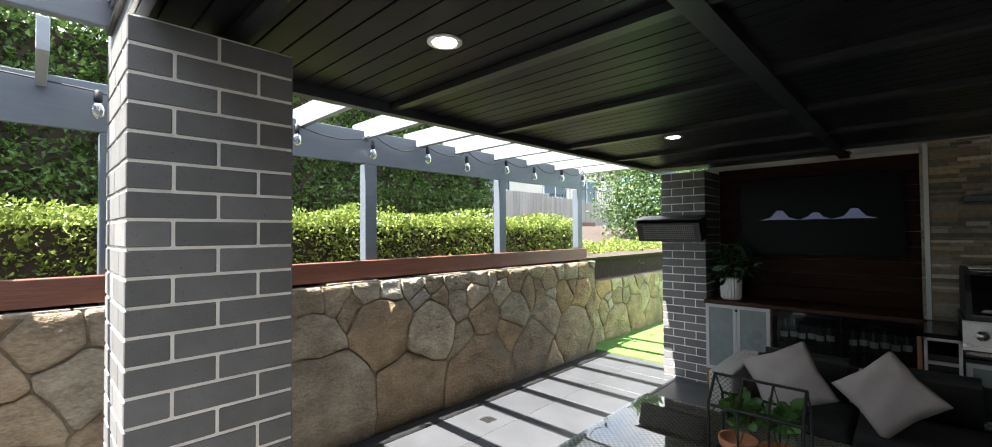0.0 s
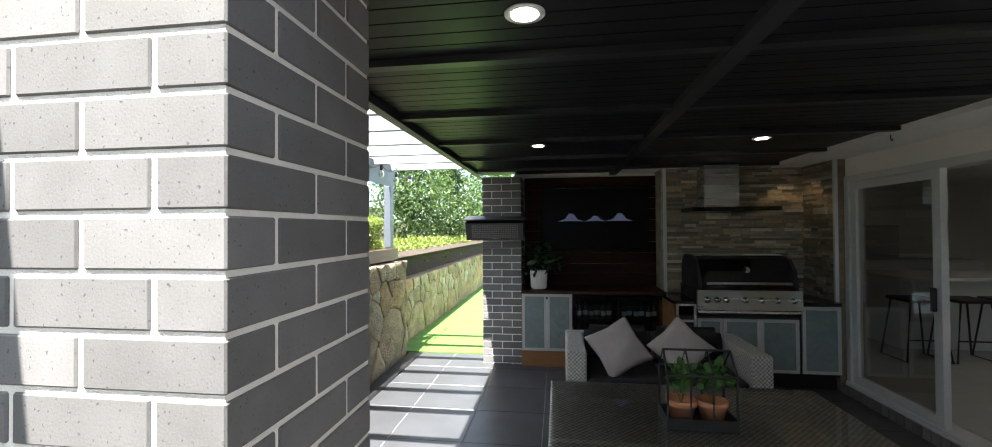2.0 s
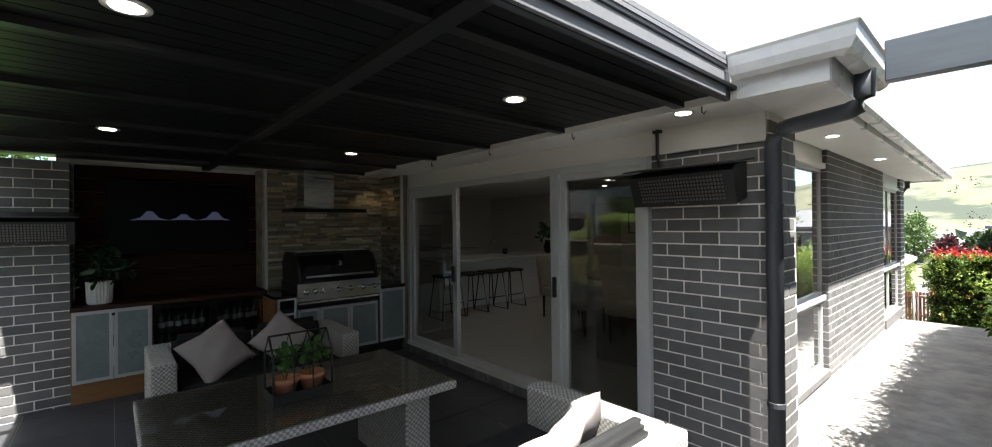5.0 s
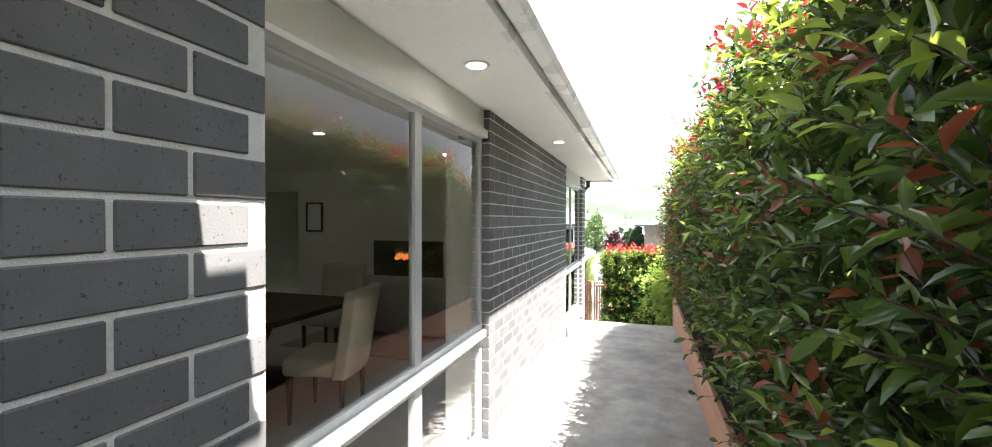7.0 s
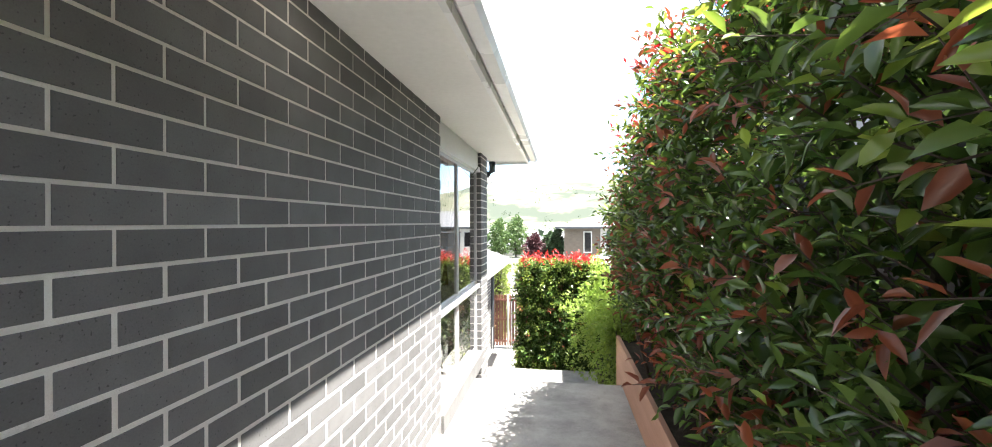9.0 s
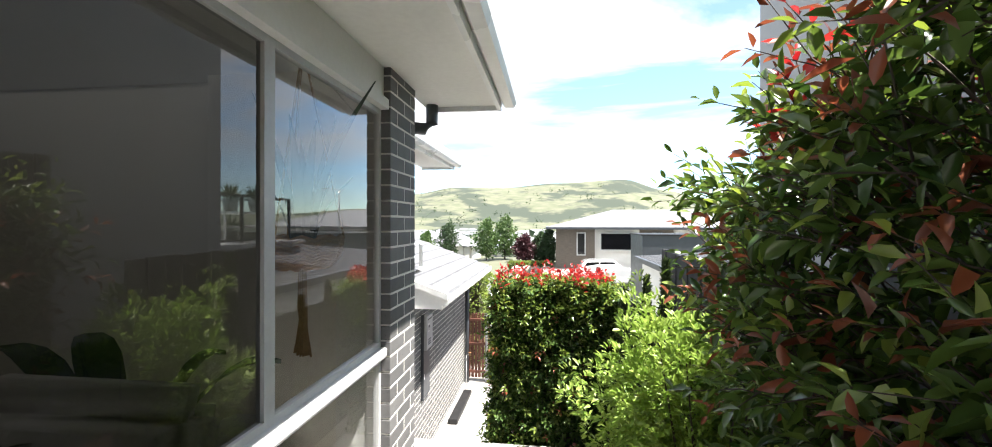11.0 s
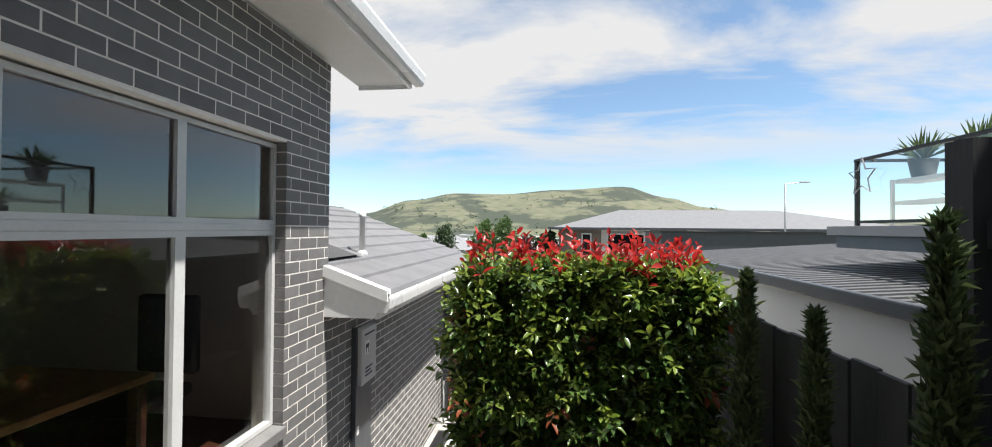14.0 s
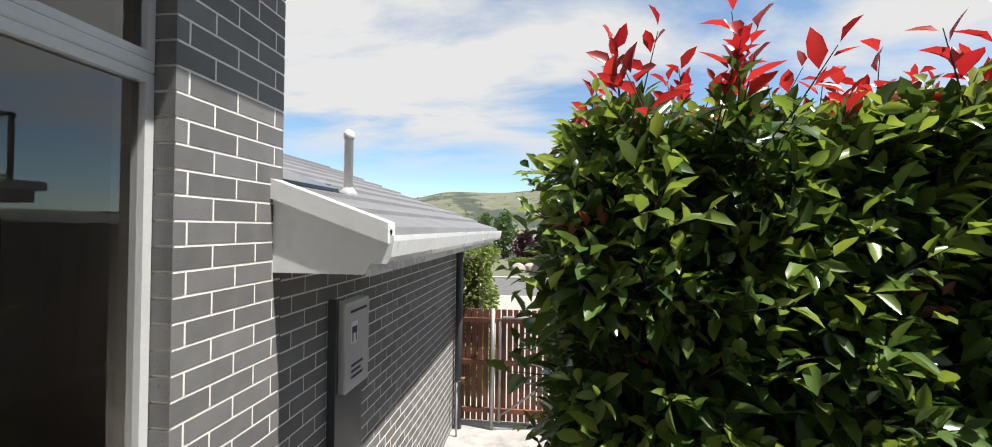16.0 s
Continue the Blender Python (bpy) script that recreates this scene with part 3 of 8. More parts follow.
# slider wall
YS = 3.315
wall_n = thing("wall_north", (-2.4, YS, 0), "white bulkhead over the sliding doors", "wall", kind="structure")
part("bulkhead", box_bm(-5.2, 0.0, YS - 0.03, YS + 0.18, 2.12, 2.43), M_PLASTERWHITE, wall_n)
part("soffit_band", box_bm(-5.2, 0.0, 2.864, YS - 0.03, 2.298, 2.43), M_EAVE, wall_n)
brick_step = thing("door_sill_bricks", (-2.5, 3.28, 0), "charcoal brick-on-edge sill under the sliding doors", "door sill")
part("sill_bed", box_bm(-4.30, -0.80, 3.215, 3.35, -0.02, 0.088), M_MORTAR, brick_step)
wall_w = solid("wall_west", box_bm(-5.42, -5.22, -0.1, 3.5, -0.1, 2.43), M_PLASTERWHITE, "rendered end wall behind the outdoor kitchen", "wall")

# corner pier of the house
pier1 = thing("wall_pier_corner", (-0.38, 3.45, 0), "charcoal brick corner pier of the house", "wall", kind="structure")
part("mortar_core", box_bm(-0.763, 0.008, YS + 0.004, 3.82, -0.15, 2.296), M_MORTAR, pier1)

# passage walls: panel between the windows, end pier, set-back wall, garage wall
XW = -0.291
panel = thing("wall_passage_panel", (XW, 7.76, 0), "charcoal brick wall panel between two tall windows", "wall", kind="structure")
part("mortar_core", box_bm(XW - 0.24, XW - 0.0015, 6.078, 9.442, -0.3, EAVE_Z), M_MORTAR, panel)
pier2 = thing("wall_pier_end", (XW, 11.46, 0), "charcoal brick end pier beside the window", "wall", kind="structure")
part("mortar_core", box_bm(-1.40, XW - 0.0015, 11.248, 11.672, -1.2, EAVE_Z), M_MORTAR, pier2)
XB = -1.415
wall3 = thing("wall_setback", (XB, 13.4, 0), "set-back charcoal brick wall with a four-pane window", "wall", kind="structure")
part("mortar_body", join_bm(box_bm(XB - 0.24, XB - 0.0015, 11.67, 12.114, -1.4, 2.39), box_bm(XB - 0.24, XB - 0.0015, 14.524, 15.112, -2.4, 2.39), box_bm(XB - 0.24, XB - 0.0015, 12.114, 14.524, 1.624, 2.39),
     box_bm(XB - 0.24, XB - 0.0015, 12.114, 14.524, -2.4, -0.426)), M_MORTAR, wall3)
XG = -1.43
garage = thing("wall_garage", (XG, 17.1, -2.2), "long charcoal brick garage wall with a meter box", "wall", kind="structure")
part("mortar_core", box_bm(XG - 0.2, XG - 0.0015, 15.0, 19.22, -2.5, 0.36), M_MORTAR, garage)

# eaves of the house roof
def eave_run(name, x_in, x_out, y0, y1, z, label, cap=True):
    ob = thing(name, ((x_in + x_out) / 2, (y0 + y1) / 2, z), label, "eave", kind="structure")
    part("soffit_board", box_bm(x_in, x_out - 0.03, y0, y1 - 0.02, z, z + 0.012), M_EAVE, ob)
    part("fascia_board", join_bm(box_bm(x_out - 0.03, x_out, y0, y1, z - 0.035, z + 0.16), box_bm(x_in, x_out - 0.03, y1 - 0.02, y1, z - 0.035, z + 0.10)), M_GUTTER, ob)
    prof = [(x_out, z + 0.02), (x_out + 0.02, z + 0.0), (x_out + 0.085, z + 0.0), (x_out + 0.105, z + 0.03), (x_out + 0.118, z + 0.10), (x_out + 0.118, z + 0.125), (x_out + 0.108, z + 0.125), (x_out, z + 0.11)]
    part("gutter", prism_bm(prof, "y", y0, y1 + 0.06), M_GUTTER, ob)
    return ob


eave_run("eaves_passage", XW - 0.05, 0.225, 3.05, 12.12, EAVE_Z, "white lined eaves with a steel gutter over the passage")
eave_run("eaves_setback", XB - 0.05, -0.93, 11.70, 15.78, 2.42, "white lined eaves with a gutter over the set-back wall")

# roofs above
M_ROOF = material("grey_concrete_roof_tile", (0.17, 0.175, 0.186), 0.6, color2=(0.13, 0.134, 0.145), scale=4, fine=60, bump=0.2, bump_scale=30)
solid("roof_house", prism_bm([(0.20, 2.52), (-6.0, 4.5), (-6.0, 4.45), (0.20, 2.47)], "y", 3.0, 12.15), M_ROOF, "grey tiled hip roof of the house", "roof")
solid("roof_setback", prism_bm([(-0.95, 2.52), (-6.0, 4.3), (-6.0, 4.25), (-0.95, 2.47)], "y", 12.16, 15.75), M_ROOF, "grey tiled roof over the set-back wing", "roof")

# garage eave and roof
gz = 0.31
gar_eave = thing("eaves_garage", (-1.2, 17.2, gz), "white boxed eave and gutter of the garage", "eave", kind="structure")
part("soffit_board", box_bm(XG, -0.99, 15.1, 19.6, gz, gz + 0.01), M_EAVE, gar_eave)
part("fascia_board", box_bm(-0.99, -0.965, 15.08, 19.6, gz - 0.02, gz + 0.15), M_GUTTER, gar_eave)
part("gutter", prism_bm([(-0.965, gz + 0.06), (-0.945, gz + 0.04), (-0.88, gz + 0.04), (-0.862, gz + 0.07), (-0.85, gz + 0.14), (-0.85, gz + 0.165), (-0.86, gz + 0.165), (-0.965, gz + 0.15)], "y", 15.05, 19.65), M_GUTTER, gar_eave)
part("barge_board", prism_bm([(-0.87, gz + 0.16), (-0.99, gz - 0.01), (-1.45, gz - 0.01), (-1.45, gz + 0.22), (-1.45, 0.72), (-0.87, gz + 0.19)], "y", 15.055, 15.085), M_GUTTER, gar_eave)

# ground of the passage, stairs, lower path
path = thing("path", (0.5, 7.0, -0.05), "pale exposed concrete side path with worn patches", "path", kind="structure")
part("slab", prism_bm([(3.24, -0.004), (10.75, -0.10), (10.75, -0.4), (3.24, -0.4)], "x", -0.32, 1.25), M_CONC, path)
part("apron", prism_bm([(-1.33, -0.006), (3.24, -0.006), (3.24, -0.3), (-1.33, -0.3)], "x", 0.9, 3.4), M_CONC, path)
stairs = thing("stairs", (0.2, 11.6, -1.1), "concrete side stairs stepping down towards the gate", "stairs", kind="structure")
for i in range(6):
    part("step", box_bm(-1.40, 1.25, 10.75 + i * 0.33, 10.75 + (i + 1) * 0.33 + (0.02 if i < 5 else 1.4), -2.4, -0.10 - (i + 1) * 0.165, 0.008), M_CONC, stairs)
for i in range(6):
    part("step", box_bm(-1.40, 1.25, 14.13 + i * 0.3, 14.13 + (i + 1) * 0.3, -2.4, -1.09 - (i + 1) * 0.185, 0.008), M_CONC, stairs)
solid("pavement", box_bm(-1.43, 4.0, 15.93, 19.3, -2.5, -2.2), M_CONC, "pale concrete path before the side gate", "path")

# boundary on the other side: planter edge, bed, fence, neighbour's wall
planter = thing("planter_edge", (1.26, 7.5, 0.1), "low terracotta-coloured timber planter edge", "planter edge")
M_PLANTER = material("weathered_pink_timber", (0.42, 0.235, 0.165), 0.7, color2=(0.33, 0.175, 0.12), scale=5, fine=50, bump=0.2, stretch=(1, 0.15, 2))
part("edge_board", box_bm(1.25, 1.29, -1.0, 11.2, -0.3, 0.30, 0.004), M_PLANTER, planter)
solid("ground_bed", box_bm(1.29, 2.9, -4.0, 11.3, -0.3, 0.22), M_SOIL, "dark mulch bed behind the planter edge", "garden bed")
solid("ground_bed_low", box_bm(1.25, 2.0, 11.3, 18.0, -2.3, -0.9), M_SOIL, "dark mulch bed beside the stairs", "garden bed")


# ---- windows and sliding doors ----
def framed_pane(parent, axis, fixed, a0, a1, z0, z1, w, mat, glass, depth=0.05):
    """A rectangular frame with one pane, in a wall that runs along axis."""
    bm = bmesh.new()
    for p0, p1, q0, q1 in ((a0, a0 + w, z0, z1), (a1 - w, a1, z0, z1), (a0 + w, a1 - w, z0, z0 + w), (a0 + w, a1 - w, z1 - w, z1)):
        if axis == "x": add_box(bm, p0, p1, fixed - depth / 2, fixed + depth / 2, q0, q1)
        else: add_box(bm, fixed - depth / 2, fixed + depth / 2, p0, p1, q0, q1)
    f = part("window_frame", bm, mat, parent)
    if glass:
        if axis == "x": g = quad_bm((a0 + w, fixed, z0 + w), (a1 - w, fixed, z0 + w), (a1 - w, fixed, z1 - w), (a0 + w, fixed, z1 - w))
        else: g = quad_bm((fixed, a0 + w, z0 + w), (fixed, a1 - w, z0 + w), (fixed, a1 - w, z1 - w), (fixed, a0 + w, z1 - w))
        pane = part("pane", g, glass, f)
        pane.visible_shadow = False
    return f


doors = thing("door_1", (-2.5, YS, 0.09), "pale grey aluminium sliding doors, middle leaf open", "sliding door", kind="structure")
fr = bmesh.new()
add_box(fr, -4.25, -0.77, YS - 0.05, YS + 0.10, 2.06, 2.12)
add_box(fr, -4.25, -0.77, YS - 0.06, YS + 0.12, 0.075, 0.115)
for a, b in ((-4.25, -4.19), (-0.83, -0.77), (-1.72, -1.62)):
    add_box(fr, a, b, YS - 0.05, YS + 0.10, 0.115, 2.06)
part("outer_frame", fr, M_ALU_W, doors)
framed_pane(doors, "x", YS - 0.005, -4.19, -3.17, 0.115, 2.06, 0.075, M_ALU_W, M_GLASSDK)
framed_pane(doors, "x", YS + 0.0, -1.62, -0.83, 0.115, 2.06, 0.055, M_ALU_W, M_GLASSDK)
framed_pane(doors, "x", YS + 0.06, -1.66, -0.86, 0.115, 2.06, 0.06, M_ALU_W, M_GLASSDK)
for hx in (-3.205, -1.67):
    part("door_handle", box_bm(hx - 0.016, hx + 0.016, YS - 0.075, YS - 0.045, 0.98, 1.16, 0.006), M_BLACK, doors, "black pull handle")
part("threshold_track", box_bm(-4.19, -0.83, YS - 0.1, YS - 0.062, 0.088, 0.102), M_ALU, doors)

win1 = thing("window_1", (-0.36, 4.95, 0.1), "tall white aluminium window of the dining room", "window", kind="structure")
part("lining", join_bm(box_bm(-0.42, -0.30, 3.82, 6.06, 2.19, 2.245), box_bm(-0.43, -0.33, 3.82, 6.06, 2.245, 2.395)), M_WHITE, win1)
framed_pane(win1, "y", -0.36, 3.82, 5.12, 0.845, 2.19, 0.035, M_ALU_W, M_GLASSCL, 0.035)
framed_pane(win1, "y", -0.36, 5.12, 6.06, 0.845, 2.19, 0.035, M_ALU_W, M_GLASSCL, 0.035)
framed_pane(win1, "y", -0.36, 3.82, 5.12, 0.06, 0.785, 0.04, M_ALU_W, M_GLASSCL, 0.035)
framed_pane(win1, "y", -0.36, 5.12, 6.06, 0.06, 0.785, 0.04, M_ALU_W, M_GLASSCL, 0.035)
part("transom", box_bm(-0.40, -0.305, 3.82, 6.06, 0.785, 0.845, 0.012), M_ALU_W, win1)
part("window_sill", box_bm(-0.42, -0.27, 3.82, 6.06, 0.0, 0.06), M_BRICK_J, win1)
for ya in (3.823, 6.0545):
    part("jamb_lining", box_bm(-0.62, -0.382, ya, ya + 0.011, 0.06, 2.19), M_WHITE, win1, "white timber jamb lining")

win2 = thing("window_2", (-0.36, 10.3, 0.1), "tall white aluminium window of the lounge", "window", kind="structure")
part("lining", join_bm(box_bm(-0.42, -0.30, 9.45, 11.24, 2.16, 2.215), box_bm(-0.43, -0.33, 9.45, 11.24, 2.215, 2.395)), M_WHITE, win2)
framed_pane(win2, "y", -0.36, 9.45, 10.27, 0.855, 2.16, 0.028, M_ALU_W, M_GLASSDIM, 0.03)
framed_pane(win2, "y", -0.36, 10.27, 11.24, 0.855, 2.16, 0.028, M_ALU_W, M_GLASSCL, 0.03)
framed_pane(win2, "y", -0.36, 9.45, 10.27, 0.06, 0.80, 0.03, M_ALU_W, M_GLASSCL, 0.03)
framed_pane(win2, "y", -0.36, 10.27, 11.24, 0.06, 0.80, 0.03, M_ALU_W, M_GLASSCL, 0.03)
part("transom", box_bm(-0.40, -0.305, 9.45, 11.24, 0.80, 0.855, 0.012), M_ALU_W, win2)
part("window_sill", box_bm(-0.42, -0.27, 9.45, 11.24, -0.1, 0.06), M_BRICK_J, win2)
for ya in (9.455, 11.226):
    part("jamb_lining", box_bm(-0.60, -0.382, ya, ya + 0.011, 0.06, 2.16), M_WHITE, win2, "white timber jamb lining")

win3 = thing("window_3", (XB - 0.08, 13.3, -0.34), "white aluminium four-part window of the set-back room", "window", kind="structure")
for a, b in ((12.13, 12.93), (12.93, 13.72), (13.72, 14.515)):
    framed_pane(win3, "y", XB - 0.10, a, b, 1.05, 1.61, 0.028, M_ALU_W, M_GLASSCL)
    framed_pane(win3, "y", XB - 0.10, a, b, -0.34, 1.005, 0.032, M_ALU_W, M_GLASSCL)
part("transom", box_bm(XB - 0.135, XB - 0.07, 12.13, 14.515, 1.005, 1.05, 0.008), M_ALU_W, win3)
part("window_sill", box_bm(XB - 0.16, XB + 0.03, 12.13, 14.515, -0.42, -0.345, 0.005), M_BRICK_J, win3)

# ---- rooms behind the glass ----
room = bmesh.new()
for bx in ((-9.6, -0.45, 3.5, 9.42, 0.0, 0.09), ):
    add_box(room, *bx)
solid("floor_indoor", room, M_FLOORIN, "pale polished indoor floor tiles", "floor")
walls = bmesh.new()
for bx in ((-9.7, -9.6, 3.4, 9.5, 0, 2.5), (-9.6, -5.9, 9.3, 9.45, 0, 2.5), (-4.9, -0.45, 9.3, 9.42, 0, 2.5), (-5.9, -4.9, 9.3, 9.42, 2.1, 2.5), (-9.6, -5.25, 3.40, 3.5, 0.0, 2.5),
           (-5.9, -5.8, 9.42, 10.8, 0, 2.5), (-5.0, -4.9, 9.42, 10.8, 0, 2.5), (-5.9, -4.9, 10.8, 10.9, 0, 2.5)):
    add_box(walls, *bx)
solid("wall_indoor", walls, M_PLASTERWHITE, "warm white indoor walls", "wall")
solid("ceiling_indoor", box_bm(-9.7, -0.43, 3.40, 11.6, 2.44, 2.5), M_WHITE, "white indoor ceiling", "ceiling")
lw = bmesh.new()
for bx in ((-4.8, -0.45, 9.52, 9.6, 0, 2.44), (-4.88, -4.8, 9.52, 11.6, 0, 2.44), (-4.8, -1.42, 11.5, 11.6, 0, 2.44)):
    add_box(lw, *bx)
solid("wall_lounge", lw, M_PLASTERWHITE, "pale plaster walls of the lounge", "wall")
solid("floor_lounge", box_bm(-4.8, -0.45, 9.6, 11.5, 0.0, 0.09), M_FLOORIN, "pale tiled lounge floor", "floor")
sb = bmesh.new()
for bx in ((-5.0, -4.9, 11.7, 15.0, -0.6, 1.9), (-4.9, -1.66, 11.62, 11.7, -0.6, 1.9), (-4.9, -1.66, 15.0, 15.1, -0.6, 1.9), (-5.0, -1.66, 11.62, 15.1, 1.82, 1.9)):
    add_box(sb, *bx)
solid("wall_study", sb, M_PLASTERWHITE, "pale walls of the set-back room", "wall")
solid("floor_study", box_bm(-4.9, -1.66, 11.7, 15.0, -0.62, -0.55), M_TIMBER, "dark timber floor of the set-back room", "floor")

# kitchen island, stools, back bench, picture, dining set
M_BENCH = material("white_stone_bench", (0.72, 0.71, 0.68), 0.2, color2=(0.66, 0.65, 0.62), scale=6)
island = thing("kitchen_island", (-5.9, 6.2, 0.09), "white kitchen island with a stone top", "kitchen island")
part("body", box_bm(-6.3, -5.65, 4.7, 7.6, 0.09, 0.97), M_WHITE, island)
part("benchtop", box_bm(-6.4, -5.35, 4.6, 7.7, 0.97, 1.01, 0.004), M_BENCH, island)
kb = thing("kitchen_bench", (-9.2, 6.3, 0.09), "white kitchen bench along the back wall", "kitchen bench")
part("body", box_bm(-9.58, -8.95, 4.0, 8.4, 0.09, 0.94), M_WHITE, kb)
part("splashback", box_bm(-9.6, -9.58, 4.4, 7.4, 0.98, 1.65), M_GREYWALL, kb, "grey splashback")
part("benchtop", box_bm(-9.58, -8.92, 4.0, 8.4, 0.94, 0.98), M_BENCH, kb)
tap = thing("kitchen_tap", (-6.1, 6.3, 1.01), "chrome gooseneck kitchen tap on the island", "tap")
part("spout", tube_bm([(-6.1, 6.3, 1.01), (-6.1, 6.3, 1.27), (-6.07, 6.3, 1.32), (-6.0, 6.3, 1.32), (-5.97, 6.3, 1.26)], 0.013), M_CHROME, tap, smooth=True)
jar = thing("kitchen_jar", (-6.0, 6.6, 1.01), "small dark jar on the kitchen island", "jar")
part("body", lathe_bm([(0.05, 0), (0.06, 0.03), (0.06, 0.1), (0.04, 0.13)], 14, (-6.0, 6.6, 1.01)), M_BLACK, jar, smooth=True)


def bar_stool(x, y):
    ob = thing("bar_stool", (x, y, 0.09), "black bar stool with thin steel legs", "stool", "stools at the island")
    part("seat", box_bm(x - 0.19, x + 0.19, y - 0.19, y + 0.19, 0.76, 0.80, 0.015), M_BLACK, ob)
    for s in (-1, 1):
        part("leg_frame", tube_bm([(x - 0.15, y + s * 0.15, 0.76), (x - 0.2, y + s * 0.23, 0.10), (x + 0.2, y + s * 0.23, 0.10), (x + 0.15, y + s * 0.15, 0.76)], 0.011, 6), M_BLACK, ob)
    part("foot_rail", tube_bm([(x + 0.17, y - 0.18, 0.34), (x + 0.17, y + 0.18, 0.34)], 0.009, 6), M_BLACK, ob)
    return ob


stool = bar_stool(-5.2, 4.55)
for y in (5.05, 5.52, 5.98):
    copy_thing(stool, Matrix.Translation((-5.2, y, 0.09)))

M_CREAM = material("cream_linen", (0.52, 0.47, 0.40), 0.85, color2=(0.44, 0.40, 0.34), scale=8, fine=300, bump=0.2, bump_scale=400)


def dining_chair(x, y, turn):
    ob = thing("dining_chair", (0, 0, 0), "cream upholstered dining chair with timber legs", "chair", "chairs round the dining table")
    part("seat", box_bm(-0.24, 0.24, -0.23, 0.26, 0.36, 0.5, 0.04), M_CREAM, ob, smooth=True)
    bm = bmesh.new()
    add_box(bm, -0.25, 0.25, 0.20, 0.29, 0.36, 1.0)
    bmesh.ops.subdivide_edges(bm, edges=bm.edges[:], cuts=5, use_grid_fill=True)
    for v in bm.verts:
        v.co.y += (v.co.z - 0.36) * 0.16 - 0.5 * v.co.x ** 2
        v.co.x *= 1 + 0.10 * (v.co.z - 0.36)
    part("backrest", bm, M_CREAM, ob, smooth=True)
    for sx in (-0.2, 0.2):
        for sy in (-0.18, 0.22):
            part("leg", lathe_bm([(0.014, 0.0), (0.025, 0.36)], 8, (sx, sy, 0.0)), M_TIMBER, ob, smooth=True)
    ob.matrix_basis = pose(x, y, 0.09, 0, 0, turn)
    return ob


ch = dining_chair(-3.85, 5.9, 80)
for x, y, r in ((-2.25, 5.42, 188), (-3.0, 5.40, 176), (-1.62, 5.98, 284), (-2.6, 7.25, 5)):
    copy_thing(ch, pose(x, y, 0.09, 0, 0, r))
dt = thing("dining_table", (-2.72, 6.28, 0.09), "dark timber pedestal dining table", "table")
part("tabletop", box_bm(-3.55, -1.90, 5.72, 6.85, 0.79, 0.84, 0.008), M_TIMBER, dt)
part("pedestal", lathe_bm([(0.36, 0), (0.36, 0.05), (0.16, 0.12), (0.12, 0.3), (0.2, 0.5), (0.22, 0.7)], 18, (-2.72, 6.28, 0.09)), M_TIMBER, dt, smooth=True)
rug = thing("floor_rug", (-1.9, 8.0, 0.09), "dusty pink woven floor rug before the sofa", "rug")
M_RUG = material("woven_rug", (0.34, 0.25, 0.22), 0.95, color2=(0.27, 0.19, 0.165), scale=6, fine=200, bump=0.3, bump_scale=300)
part("pile", box_bm(-3.4, -0.6, 7.35, 9.1, 0.09, 0.104, 0.005), M_RUG, rug)
vase = thing("vase_of_greenery", (-5.5, 7.4, 1.01), "dark glass vase of green leaves on the island", "vase")
part("vase_body", lathe_bm([(0.06, 0), (0.09, 0.05), (0.10, 0.16), (0.06, 0.25), (0.07, 0.28)], 18, (-5.5, 7.4, 1.01)), M_BLACKGLOSS, vase, smooth=True)
pf = thing("picture_frame", (-4.55, 9.29, 1.65), "black framed print on the indoor wall", "picture")
part("frame", join_bm(box_bm(-4.72, -4.38, 9.27, 9.298, 1.40, 1.43), box_bm(-4.72, -4.38, 9.27, 9.298, 1.87, 1.90), box_bm(-4.72, -4.69, 9.27, 9.298, 1.43, 1.87), box_bm(-4.41, -4.38, 9.27, 9.298, 1.43, 1.87)), M_BLACK, pf)
part("print", box_bm(-4.69, -4.41, 9.285, 9.296, 1.43, 1.87), M_WHITE, pf)
th = thing("wall_thermostat", (-6.6, 9.28, 1.5), "small dark wall control panel", "control panel")
part("body", box_bm(-6.68, -6.52, 9.27, 9.299, 1.45, 1.55, 0.004), M_BLACK, th)

M_SOFA = material("pale_grey_sofa", (0.40, 0.39, 0.375), 0.88, color2=(0.34, 0.33, 0.32), scale=8, fine=300, bump=0.2, bump_scale=300)
sofa3 = thing("lounge_sofa", (-1.6, 8.3, 0.09), "pale grey fabric sofa in the dining lounge", "sofa")
part("seat", box_bm(-3.2, -0.7, 8.35, 9.22, 0.2, 0.5, 0.06), M_SOFA, sofa3, smooth=True)
part("backrest", box_bm(-3.2, -0.7, 8.06, 8.40, 0.13, 0.86, 0.09), M_SOFA, sofa3, smooth=True)
part("armrest", box_bm(-0.95, -0.68, 8.07, 9.24, 0.13, 0.68, 0.08), M_SOFA, sofa3, smooth=True)
fp = thing("fireplace", (-3.4, 9.2, 0.5), "dark glass gas fireplace in the wall", "fireplace")
part("surround", box_bm(-3.35, -2.15, 9.23, 9.297, 0.70, 1.28, 0.004), M_BLACKGLOSS, fp)
M_FLAME = material("flame", (0.9, 0.35, 0.08), 0.5, emission=(1.0, 0.26, 0.05, 0.12))
part("flame", join_bm(*[lathe_bm([(0.02, 0), (0.035, 0.04), (0.012, 0.07 + 0.03 * (i % 2)), (0.002, 0.11)], 8, (-2.92 + i * 0.045, 9.215, 0.98 + 0.012 * (i % 3))) for i in range(6)]), M_FLAME, fp, "orange gas flame")

